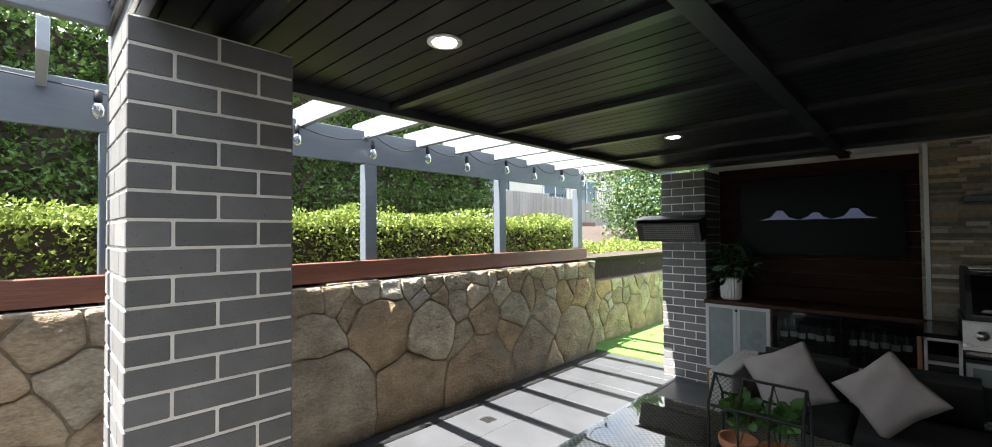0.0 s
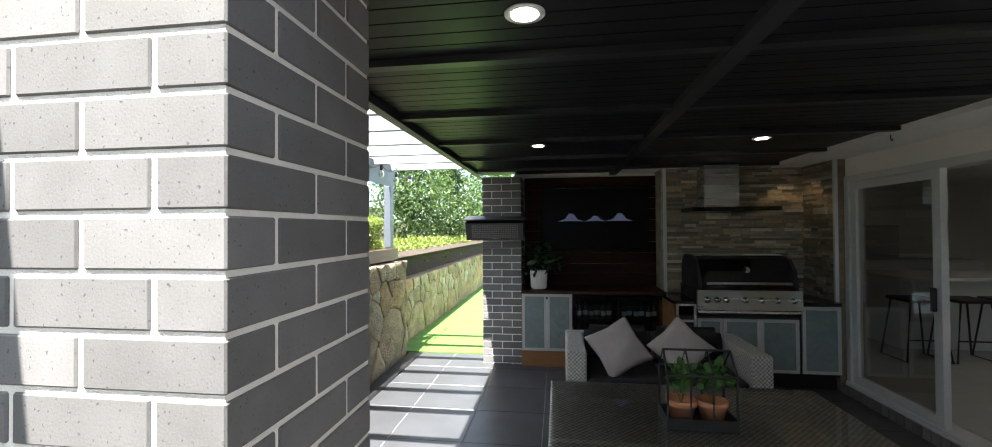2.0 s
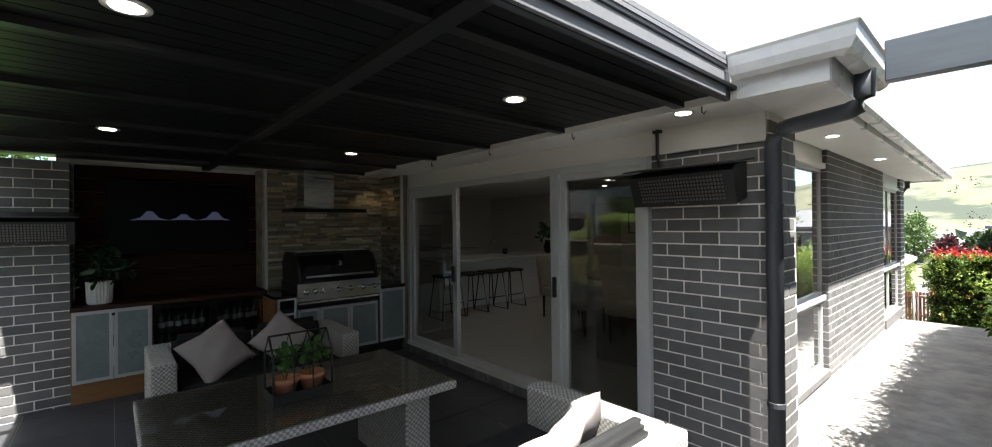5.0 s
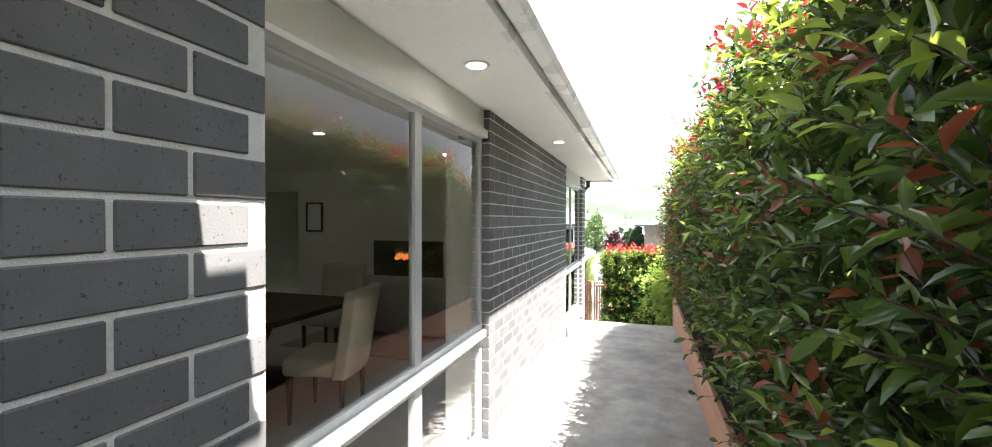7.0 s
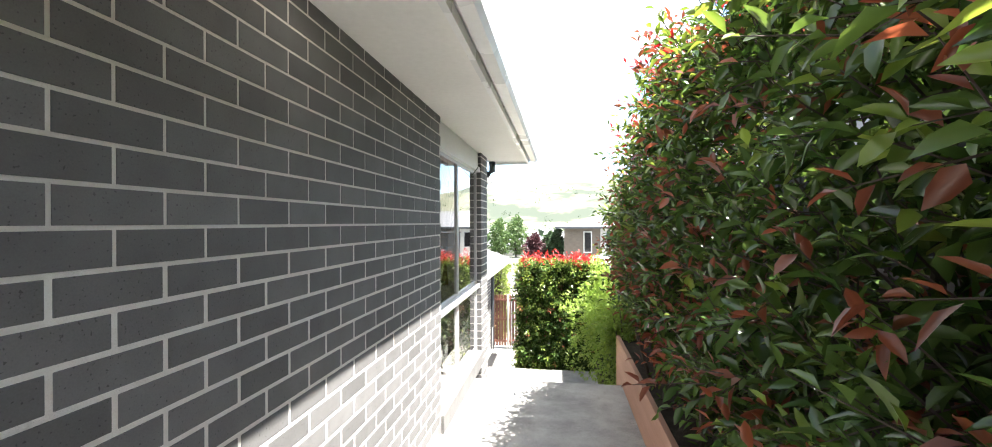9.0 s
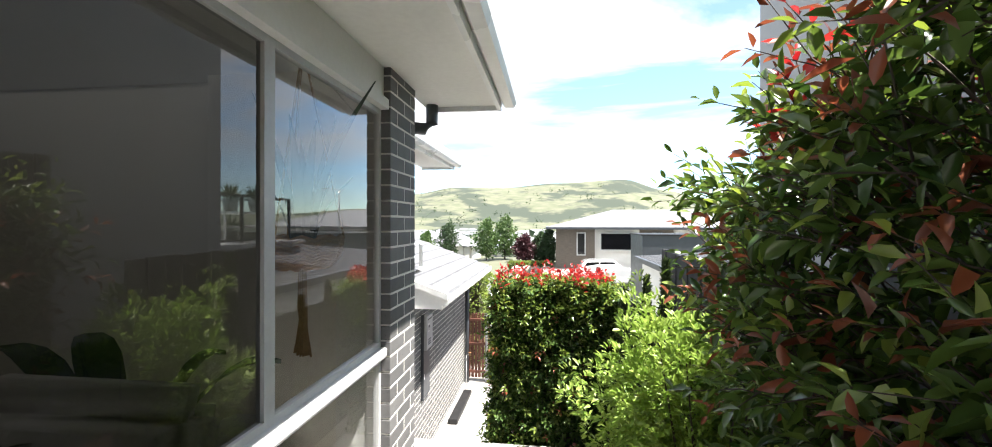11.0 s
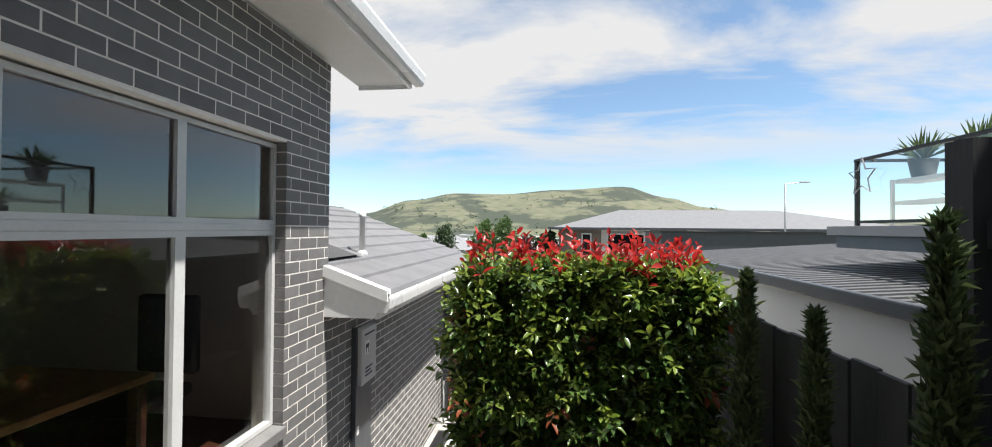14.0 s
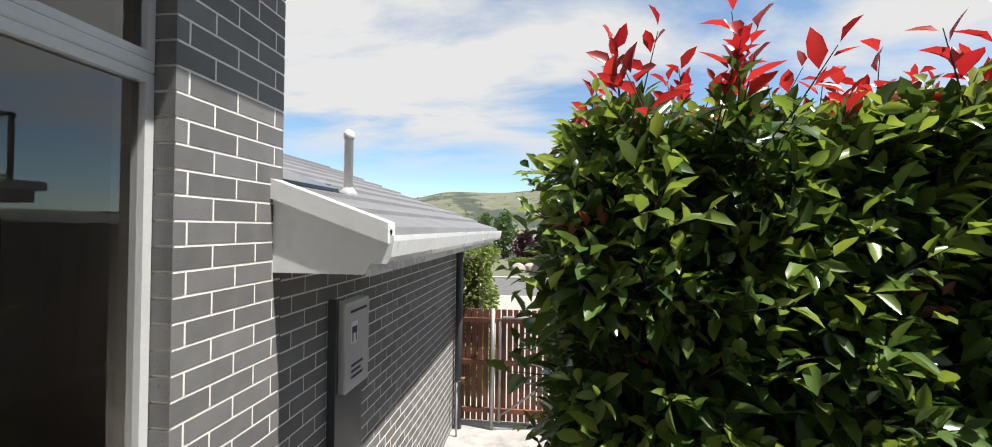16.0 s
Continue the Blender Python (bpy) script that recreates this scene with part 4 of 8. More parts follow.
# lounge seen through the second window
M_CHAIRW = material("pale_upholstery", (0.68, 0.68, 0.67), 0.85, color2=(0.61, 0.61, 0.60), scale=8, fine=300, bump=0.2, bump_scale=300)
ls = thing("lounge_armchair", (-1.0, 10.35, 0.09), "pale grey armchair with a high rolled back by the window", "armchair")
part("seat", box_bm(-1.5, -0.55, 9.75, 10.5, 0.15, 0.52, 0.07), M_CHAIRW, ls, smooth=True)
bk = bmesh.new(); add_box(bk, -1.5, -0.52, 9.9, 10.15, 0.2, 0.98)
bmesh.ops.bevel(bk, geom=bk.edges[:], offset=0.1, segments=4, affect="EDGES")
for v in bk.verts: v.co.y += 0.32 * (v.co.z - 0.2)
part("backrest", bk, M_CHAIRW, ls, smooth=True)
part("armrest", box_bm(-0.70, -0.5, 9.75, 10.55, 0.15, 0.80, 0.08), M_CHAIRW, ls, smooth=True)
M_INLEAF = leaf_material("indoor_leaf", (0.020, 0.055, 0.020), (0.035, 0.085, 0.03), 0.3, 0.15)
ip = thing("indoor_plant", (-1.15, 10.5, 0.09), "dark broad-leaved indoor plant in a pot", "plant")
part("pot", lathe_bm([(0.12, 0), (0.16, 0.3), (0.165, 0.32)], 18, (-1.15, 10.5, 0.09)), M_WHITE, ip, smooth=True)
for i in range(11):
    a = i * 2.4
    r = 0.30 + 0.09 * (i % 3)
    h = 0.62 + 0.10 * (i % 5)
    d = Vector((math.cos(a), math.sin(a), 0)); s = Vector((-d.y, d.x, 0))
    base = Vector((-1.15, 10.5, 0.4)); lbm = bmesh.new(); prev = None
    for k in range(7):
        t = k / 6
        c = base + d * (r * (0.25 + t)) + Vector((0, 0, h * (t ** 0.6) - 0.35 * t * t - 0.05))
        w = 0.085 * math.sin(math.pi * min(1, 0.08 + 0.92 * t)) ** 0.7
        row = [lbm.verts.new(c - s * w + Vector((0, 0, 0.02))), lbm.verts.new(c), lbm.verts.new(c + s * w + Vector((0, 0, 0.02)))]
        if prev:
            lbm.faces.new((prev[0], prev[1], row[1], row[0])); lbm.faces.new((prev[1], prev[2], row[2], row[1]))
        prev = row
    part("leaf", lbm, M_INLEAF, ip, smooth=True)
leaf_cloud("vase_leaves", ellipsoid_shell((-5.5, 7.4, 1.46), (0.22, 0.24, 0.20), 0.8, 0.3, 2), 160, 0.11, M_INLEAF, 9, vase)
M_CANE = material("woven_cane", (0.52, 0.31, 0.15), 0.6, color2=(0.36, 0.20, 0.09), scale=20, fine=120, bump=0.2, bump_scale=80)
M_JUTE = material("jute_cord", (0.38, 0.25, 0.11), 0.85, color2=(0.27, 0.17, 0.07), scale=60, fine=300)
bx, by, bz = -0.68, 11.03, 1.40
basket = thing("hanging_basket", (bx, by, bz - 0.1), "woven cane hanging basket with a jute tassel", "hanging basket")
rings = []
for k in range(13):
    t = k / 12
    rr = 0.195 * math.cos(t * 1.35) ** 0.55
    zz = bz + 0.06 - 0.15 * math.sin(t * 1.5)
    rings.append(tube_bm([(bx + rr * math.cos(a * math.pi / 12), by + rr * math.sin(a * math.pi / 12), zz + 0.01 * math.sin(a * 2.6)) for a in range(25)], 0.011, 5))
part("bowl_weave", join_bm(*rings), M_CANE, basket, smooth=True)
for a in range(10):
    c, s = math.cos(a * math.pi / 5), math.sin(a * math.pi / 5)
    part("cane_rib", tube_bm([(bx + 0.20 * math.cos(t * 1.35) ** 0.55 * c, by + 0.20 * math.cos(t * 1.35) ** 0.55 * s, bz + 0.06 - 0.15 * math.sin(t * 1.5)) for t in (0, .3, .6, .85, 1)], 0.007, 5), M_CANE, basket)
for k in range(3):
    c, s = math.cos(0.4 + k * 2.094), math.sin(0.4 + k * 2.094)
    part("rope", tube_bm([(bx, by, bz - 0.10), (bx + 0.13 * c, by + 0.13 * s, bz - 0.07), (bx + 0.20 * c, by + 0.20 * s, bz + 0.06), (bx + 0.10 * c, by + 0.10 * s, bz + 0.55), (bx, by, 2.44)], 0.006, 5), M_JUTE, basket)
tas = [tube_bm([(bx + 0.012 * math.cos(i), by + 0.012 * math.sin(i * 1.7), bz - 0.09), (bx + 0.016 * math.cos(i), by + 0.016 * math.sin(i * 1.7), bz - 0.30), (bx + 0.032 * math.cos(i * 2), by + 0.032 * math.sin(i * 1.3), bz - 0.54 + 0.02 * math.sin(i * 5))], 0.005, 4) for i in range(26)]
part("tassel", join_bm(*tas), M_JUTE, basket)
M_SNAKE = leaf_material("grey_green_snake_leaf", (0.05, 0.075, 0.055), (0.09, 0.12, 0.085), 0.4, 0.12)
for i in range(11):
    a = i * 2.4 + 0.3
    ln = 0.34 + 0.09 * (i % 4) + (0.25 if i == 5 else 0)
    d = Vector((math.cos(a), math.sin(a), 0)) * (0.22 + 0.12 * (i % 3)); s = Vector((-d.y, d.x, 0)).normalized()
    bm = bmesh.new(); prev = None
    for k in range(7):
        t = k / 6
        c = Vector((bx + 0.05 * math.cos(a), by + 0.05 * math.sin(a), bz - 0.04)) + d * t * t * ln * 1.3 + Vector((0, 0, ln * 1.25 * t))
        w = 0.030 * (0.55 + 0.9 * t - 1.42 * t ** 3) + 0.001
        row = [bm.verts.new(c - s * w), bm.verts.new(c - d.normalized() * 0.008), bm.verts.new(c + s * w)]
        if prev:
            bm.faces.new((prev[0], prev[1], row[1], row[0])); bm.faces.new((prev[1], prev[2], row[2], row[1]))
        prev = row
    part("snake_plant_leaf", bm, M_SNAKE, basket, smooth=True)

# study behind the set-back window: desk and chair
desk = thing("desk", (-2.3, 13.4, -0.55), "dark timber desk by the window", "desk")
part("desktop", box_bm(-2.7, -1.8, 12.5, 13.9, 0.16, 0.2, 0.005), M_OAK, desk)
for x in (-2.66, -1.86):
    for y in (12.55, 13.85):
        part("leg", box_bm(x - 0.03, x + 0.03, y - 0.03, y + 0.03, -0.55, 0.16), M_TIMBER, desk)
for py0, py1, pz0, pz1 in ((12.55, 12.95, 0.55, 1.25), (13.35, 13.75, 0.75, 1.15)):
    pic = thing("wall_picture", (-4.88, (py0 + py1) / 2, pz0), "dark framed picture on the pale study wall", "picture", "study pictures")
    part("frame", box_bm(-4.898, -4.865, py0, py1, pz0, pz1, 0.004), M_BLACK, pic)
    part("print", box_bm(-4.8645, -4.862, py0 + 0.03, py1 - 0.03, pz0 + 0.03, pz1 - 0.03), M_GREYWALL, pic, "grey print")
och = thing("office_chair", (-2.25, 13.95, -0.55), "dark padded office chair at the desk", "chair")
part("seat", box_bm(-2.5, -2.0, 13.95, 14.42, -0.12, -0.03, 0.04, 3), M_BLACK, och, smooth=True)
part("backrest", box_bm(-2.48, -2.02, 14.42, 14.50, 0.0, 0.55, 0.035, 3), M_BLACK, och, smooth=True)
part("post", tube_bm([(-2.25, 14.2, -0.45), (-2.25, 14.2, -0.12)], 0.03, 10), M_CHROME, och, smooth=True)
for k in range(5):
    part("base_arm", tube_bm([(-2.25, 14.2, -0.46), (-2.25 + 0.28 * math.cos(k * 1.257), 14.2 + 0.28 * math.sin(k * 1.257), -0.52)], [0.025, 0.018], 6), M_BLACK, och)
mon = thing("monitor", (-2.5, 12.7, 0.2), "black desktop monitor on the desk", "monitor")
part("screen", box_bm(-2.55, -2.51, 12.5, 13.05, 0.36, 0.72, 0.006), M_BLACKGLOSS, mon)
part("stand", box_bm(-2.6, -2.4, 12.7, 12.85, 0.2, 0.37, 0.004), M_BLACK, mon)

# ---- outdoor kitchen ----
YA = 3.20
tvp = thing("timber_tv_panel", (-5.2, 0.86, 0.9), "dark timber boarded panel behind the television", "wall panel")
for i in range(10):
    part("board", box_bm(-5.215, -5.175, 0.03, 1.70, 0.905 + i * 0.138, 1.038 + i * 0.138, 0.003), M_PANEL, tvp)
tv = thing("television", (-5.13, 0.9, 1.4), "black wall-mounted television with faint pale blue peaks across the screen", "television")
part("screen", box_bm(-5.15, -5.11, 0.27, 1.55, 1.38, 2.12, 0.004), M_SCREEN, tv)
# three faintly emissive blue peaks laid just in front of the screen
M_PEAK = material("screen_glow", (0.02, 0.02, 0.03), 0.4, emission=(0.50, 0.58, 1.0, 0.012))
for py_, pw, ph in ((0.62, 0.17, 0.10), (0.92, 0.13, 0.07), (1.22, 0.17, 0.10)):
    part("screen_peak", prism_bm([(py_ - pw, 1.715), (py_ - pw * 0.45, 1.745), (py_ - 0.02, 1.715 + ph), (py_ + 0.03, 1.715 + ph * 0.95), (py_ + pw * 0.5, 1.74), (py_ + pw, 1.715), (py_, 1.72)], "x", -5.1098, -5.109), M_PEAK, tv, "pale blue peak shape on the screen")
part("bezel", join_bm(box_bm(-5.155, -5.104, 0.255, 0.272, 1.365, 2.135), box_bm(-5.155, -5.104, 1.548, 1.565, 1.365, 2.135), box_bm(-5.155, -5.104, 0.272, 1.548, 1.365, 1.382), box_bm(-5.155, -5.104, 0.272, 1.548, 2.118, 2.135)), M_SCREEN, tv)
ctop = thing("timber_counter", (-4.93, 0.84, 0.86), "dark timber counter under the television", "counter")
part("benchtop", box_bm(-5.215, -4.65, 0.02, 1.665, 0.862, 0.90, 0.004), M_TIMBER, ctop)
cab = thing("display_cabinet", (-4.9, 0.31, 0), "timber cabinet with frosted glass doors", "cabinet")
part("body", join_bm(box_bm(-5.2, -4.69, 0.02, 0.04, 0.19, 0.862), box_bm(-5.2, -4.69, 0.60, 0.62, 0.19, 0.862), box_bm(-5.2, -4.69, 0.04, 0.60, 0.50, 0.515)), M_OAK, cab)
part("plinth", box_bm(-5.2, -4.70, 0.02, 0.62, 0.0, 0.19, 0.003), M_OAK, cab, "honey-coloured timber plinth")


def frosted_door(parent, y0, y1, z0, z1, x):
    d = part("cabinet_door", join_bm(box_bm(x - 0.02, x, y0, y0 + 0.03, z0, z1), box_bm(x - 0.02, x, y1 - 0.03, y1, z0, z1), box_bm(x - 0.02, x, y0 + 0.03, y1 - 0.03, z0, z0 + 0.03), box_bm(x - 0.02, x, y0 + 0.03, y1 - 0.03, z1 - 0.03, z1)), M_ALU, parent, "aluminium-framed frosted glass door")
    part("glass_panel", box_bm(x - 0.013, x - 0.008, y0 + 0.03, y1 - 0.03, z0 + 0.03, z1 - 0.03), M_FROST, d)
    return d


for y0, y1 in ((0.03, 0.318), (0.322, 0.61)):
    d = frosted_door(cab, y0, y1, 0.195, 0.858, -4.665)
    part("handle", box_bm(-4.665, -4.655, (y1 if y0 < 0.1 else y0) - 0.01, (y1 if y0 < 0.1 else y0) + 0.01, 0.80, 0.825), M_BLACK, d)
for y0 in (0.63, 1.145):
    fr1 = thing("bar_fridge", (-4.9, y0 + 0.25, 0), "black glass-door bar fridge with bottles inside", "fridge", "bar fridges")
    part("body", join_bm(box_bm(-5.2, -4.72, y0, y0 + 0.02, 0.03, 0.85), box_bm(-5.2, -4.72, y0 + 0.49, y0 + 0.51, 0.03, 0.85), box_bm(-5.2, -5.17, y0 + 0.02, y0 + 0.49, 0.03, 0.85), box_bm(-5.2, -4.72, y0 + 0.02, y0 + 0.49, 0.0, 0.05), box_bm(-5.2, -4.72, y0 + 0.02, y0 + 0.49, 0.8, 0.85)), M_BLACK, fr1)
    dr = part("door", join_bm(box_bm(-4.72, -4.69, y0, y0 + 0.03, 0.05, 0.85), box_bm(-4.72, -4.69, y0 + 0.48, y0 + 0.51, 0.05, 0.85), box_bm(-4.72, -4.69, y0 + 0.03, y0 + 0.48, 0.05, 0.08), box_bm(-4.72, -4.69, y0 + 0.03, y0 + 0.48, 0.8, 0.85)), M_BLACKGLOSS, fr1)
    part("glass", quad_bm((-4.704, y0 + 0.03, 0.08), (-4.704, y0 + 0.48, 0.08), (-4.704, y0 + 0.48, 0.8), (-4.704, y0 + 0.03, 0.8)), M_GLASSDK, dr)
    for sz in (0.30, 0.55):
        part("shelf", box_bm(-5.15, -4.75, y0 + 0.02, y0 + 0.49, sz, sz + 0.008), M_CHROME, fr1)
M_BOTTLE = material("green_bottle_glass", (0.03, 0.06, 0.045), 0.1, color2=(0.05, 0.05, 0.06), per_object=0.6)
first_bottle = None
for y0 in (0.63, 1.145):
    for sz in (0.308, 0.558):
        for k in range(6):
            yy = y0 + 0.07 + 0.07 * k
            if first_bottle is None:
                first_bottle = thing("bottle", (-4.8, yy, sz), "small dark drink bottle in the fridge", "bottle", "bottles in the fridges")
                part("glass", lathe_bm([(0.028, 0), (0.03, 0.01), (0.03, 0.11), (0.012, 0.16), (0.012, 0.2)], 10, (-4.8, yy, sz)), M_BOTTLE, first_bottle, smooth=True)
                part("label_band", lathe_bm([(0.0305, 0.04), (0.031, 0.041), (0.031, 0.09), (0.0305, 0.091)], 10, (-4.8, yy, sz)), M_WHITE, first_bottle, "pale paper label")
            else:
                copy_thing(first_bottle, Matrix.Translation((-4.8 - 0.05 * (k % 2), yy, sz)))

pot = thing("potted_plant", (-4.87, 0.22, 0.90), "dark-leaved plant in a white ribbed pot on the counter", "potted plant")
bm = bmesh.new()
seg = 48
prev = None
for r, z in ((0.085, 0), (0.098, 0.02), (0.105, 0.2), (0.105, 0.215), (0.09, 0.215), (0.088, 0.17)):
    ring = [bm.verts.new((-4.87 + (r - (0.006 if i % 2 else 0)) * math.cos(2 * math.pi * i / seg), 0.22 + (r - (0.006 if i % 2 else 0)) * math.sin(2 * math.pi * i / seg), 0.90 + z)) for i in range(seg)]
    if prev:
        for i in range(seg): bm.faces.new((prev[i], prev[(i + 1) % seg], ring[(i + 1) % seg], ring[i]))
    prev = ring
bm.faces.new(prev)
part("pot", bm, M_WHITE, pot, "white ribbed ceramic pot")
leaf_cloud("foliage", ellipsoid_shell((-4.87, 0.24, 1.25), (0.17, 0.22, 0.17), 0.8, 0.3), 150, 0.09, M_INLEAF, 3, pot)
part("stems", join_bm(*[tube_bm([(-4.87, 0.22, 1.05), (-4.87 + 0.1 * math.cos(i * 2.1), 0.22 + 0.13 * math.sin(i * 2.1), 1.3)], 0.004, 5) for i in range(6)]), M_INLEAF, pot)

# barbecue bay
bay = thing("barbecue_bench", (-4.5, 2.4, 0), "dark-topped barbecue bench with frosted doors", "bench")
part("side_panel", box_bm(-4.85, -4.215, 1.625, 1.65, 0.12, 0.845, 0.003), M_OAK, bay, "honey-coloured timber end panel")
for ya, yb in ((1.62, 1.85), (2.83, YA)):
    part("benchtop", box_bm(-4.85, -4.20, ya, yb, 0.845, 0.875), M_BLACKGLOSS, bay, "black stone top")
part("carcass", box_bm(-4.84, -4.24, 1.65, YA, 0.13, 0.72), M_BLACK, bay)
part("carcass_side", box_bm(-4.84, -4.24, 2.84, YA, 0.72, 0.845), M_BLACK, bay)
part("kickboard", box_bm(-4.8, -4.30, 1.66, YA, 0.0, 0.13), M_BLACK, bay)
for y0, y1, z1 in ((1.865, 2.11, 0.70), (2.115, 2.46, 0.70), (2.465, 2.82, 0.70), (2.85, 3.20, 0.83)):
    frosted_door(bay, y0, y1, 0.17, z1, -4.21)
wr = thing("wine_cubby", (-4.3, 1.76, 0.5), "small white-framed wine cubby in the bench", "wine rack")
part("frame", join_bm(*[box_bm(-4.235, -4.2, 1.66, 1.85, z, z + 0.018) for z in (0.50, 0.66, 0.825)], *[box_bm(-4.235, -4.2, y, y + 0.018, 0.50, 0.843) for y in (1.66, 1.832)]), M_ALU_W, wr)
bbq = thing("barbecue", (-4.45, 2.34, 0.80), "stainless and black six-burner barbecue with hood closed", "barbecue")
part("firebox", box_bm(-4.82, -4.19, 1.86, 2.82, 0.74, 0.98, 0.006), M_BLACK, bbq)
pan = part("control_panel", prism_bm([(-4.19, 0.80), (-4.145, 0.80), (-4.165, 0.99), (-4.19, 0.99)], "y", 1.85, 2.83), M_STEEL, bbq, "stainless steel control panel")
for i, ky in enumerate((1.94, 2.035, 2.12, 2.30, 2.45, 2.60, 2.75)):
    kb_ = lathe_bm([(0.034, 0), (0.034, 0.006), (0.027, 0.008), (0.024, 0.03), (0.0, 0.032)], 16)
    bmesh.ops.transform(kb_, matrix=pose(-4.152, ky, 0.90, 0, 84, 0), verts=kb_.verts)
    part("knob", kb_, M_CHROME, pan, "chrome control knob", smooth=True)
hood_b = prism_bm([(-4.80, 0.985), (-4.19, 0.985), (-4.19, 1.03), (-4.23, 1.18), (-4.33, 1.29), (-4.46, 1.325), (-4.70, 1.325), (-4.80, 1.22)], "y", 1.90, 2.78)
hd = part("hood", hood_b, M_BLACKGLOSS, bbq, "black enamel hood")
for ya, yb in ((1.87, 1.90), (2.78, 2.81)):
    part("hood_trim", prism_bm([(-4.80, 0.99), (-4.185, 0.99), (-4.185, 1.03), (-4.225, 1.185), (-4.325, 1.297), (-4.455, 1.333), (-4.70, 1.333), (-4.81, 1.22)], "y", ya, yb), M_BLACK, hd)
part("top_trim", box_bm(-4.72, -4.44, 1.90, 2.78, 1.326, 1.336), M_STEEL, hd)
part("hood_handle", tube_bm([(-4.16, 1.95, 1.06), (-4.15, 1.95, 1.065), (-4.15, 2.73, 1.065), (-4.16, 2.73, 1.06)], 0.013, 8), M_STEEL, hd, "steel bar handle", smooth=True)
tg = lathe_bm([(0.035, 0), (0.035, 0.012), (0.0, 0.014)], 20)
bmesh.ops.transform(tg, matrix=pose(-4.235, 2.34, 1.19, 0, 60, 0), verts=tg.verts)
part("thermometer", tg, M_CHROME, hd, "round chrome thermometer")
part("drip_rail", box_bm(-4.20, -4.15, 1.86, 2.82, 0.765, 0.79, 0.004), M_STEEL, bbq)
rh = thing("range_hood", (-4.6, 2.3, 1.8), "stainless steel range hood with a black canopy", "range hood")
part("chimney", box_bm(-4.85, -4.58, 2.06, 2.42, 1.845, 2.318, 0.003), M_STEEL, rh)
part("canopy", box_bm(-4.85, -4.38, 1.88, 2.76, 1.80, 1.845, 0.004), M_BLACKGLOSS, rh)

solid("wall_bay_back", box_bm(-5.2, -4.868, 1.70, YA + 0.06, 0.0, 2.32), M_STONEMORT, "backing of the stone-clad barbecue bay", "wall")
solid("wall_bay_side", box_bm(-4.868, -4.26, YA + 0.012, YS + 0.1, 0.0, 2.32), M_STONEMORT, "side wall of the barbecue bay", "wall")
M_LEDGE = bpy.data.materials.new("split_ledge_stone")
M_LEDGE.use_nodes = True
n_, l_ = M_LEDGE.node_tree.nodes, M_LEDGE.node_tree.links
g_ = n_.new("ShaderNodeNewGeometry"); r_ = n_.new("ShaderNodeValToRGB")
e_ = r_.color_ramp.elements
e_[0].color = (0.075, 0.075, 0.068, 1); e_[1].color = (0.56, 0.50, 0.38, 1)
for p_, c_ in ((0.2, (0.26, 0.20, 0.12)), (0.4, (0.13, 0.12, 0.10)), (0.6, (0.40, 0.31, 0.19)), (0.8, (0.21, 0.20, 0.175))):
    el = e_.new(p_); el.color = (*c_, 1)
nz_ = n_.new("ShaderNodeTexNoise"); nz_.inputs["Scale"].default_value = 30
l_.new(g_.outputs["Position"], nz_.inputs["Vector"])
hs_ = n_.new("ShaderNodeHueSaturation"); mr_ = n_.new("ShaderNodeMapRange"); mr_.inputs["To Min"].default_value = 0.6; mr_.inputs["To Max"].default_value = 1.4
l_.new(nz_.outputs["Fac"], mr_.inputs["Value"]); l_.new(mr_.outputs[0], hs_.inputs["Value"])
l_.new(g_.outputs["Random Per Island"], r_.inputs["Fac"]); l_.new(r_.outputs[0], hs_.inputs["Color"])
l_.new(hs_.outputs[0], n_["Principled BSDF"].inputs["Base Color"]); n_["Principled BSDF"].inputs["Roughness"].default_value = 0.7
rng = random.Random(5)
clad_b, clad_s = bmesh.new(), bmesh.new()
z = 0.88
while z < 2.30:
    h = rng.choice((0.022, 0.028, 0.034))
    y = 1.72
    while y < YA:
        w = rng.uniform(0.10, 0.30)
        add_box(clad_b, -4.868, -4.85 + rng.uniform(0, 0.022), y, min(y + w - 0.002, YA), z, z + h - 0.002)
        y += w
    x = -4.85
    while x < -4.29:
        w = rng.uniform(0.10, 0.30)
        add_box(clad_s, x, min(x + w - 0.002, -4.285), YA - rng.uniform(0, 0.022), YA + 0.012, z, z + h - 0.002)
        x += w
    z += h
cl = thing("ledge_stone_cladding", (-4.86, 2.4, 0.88), "stacked split ledge-stone cladding in browns and greys", "stone cladding", kind="structure")
tagged(part("ledge_stones", join_bm(clad_b, clad_s), M_LEDGE, cl), kind="stuff")
solid("trim_bay", join_bm(box_bm(-4.868, -4.83, 1.685, 1.715, 0.88, 2.32), box_bm(-4.285, -4.255, YA - 0.02, YA + 0.012, 0.88, 2.32)), M_ALU_W, "white edge trims of the stone cladding", "trim")
solid("trim_bulkhead", join_bm(box_bm(-5.2, -4.80, 1.22, YA + 0.1, 2.322, 2.345), box_bm(-4.80, -4.72, 1.20, YA + 0.1, 2.312, 2.335)), M_WHITE, "white bulkhead cornice above the barbecue bay", "cornice")
ledge_u = solid("wall_return", box_bm(-5.2, -4.87, 1.665, 1.70, 0.90, 2.32), M_STONE2, "narrow stone return beside the television panel", "wall")


# heaters
M_GRILLE = material("dark_heat_stained_grille", (0.16, 0.15, 0.14), 0.45, 0.6)

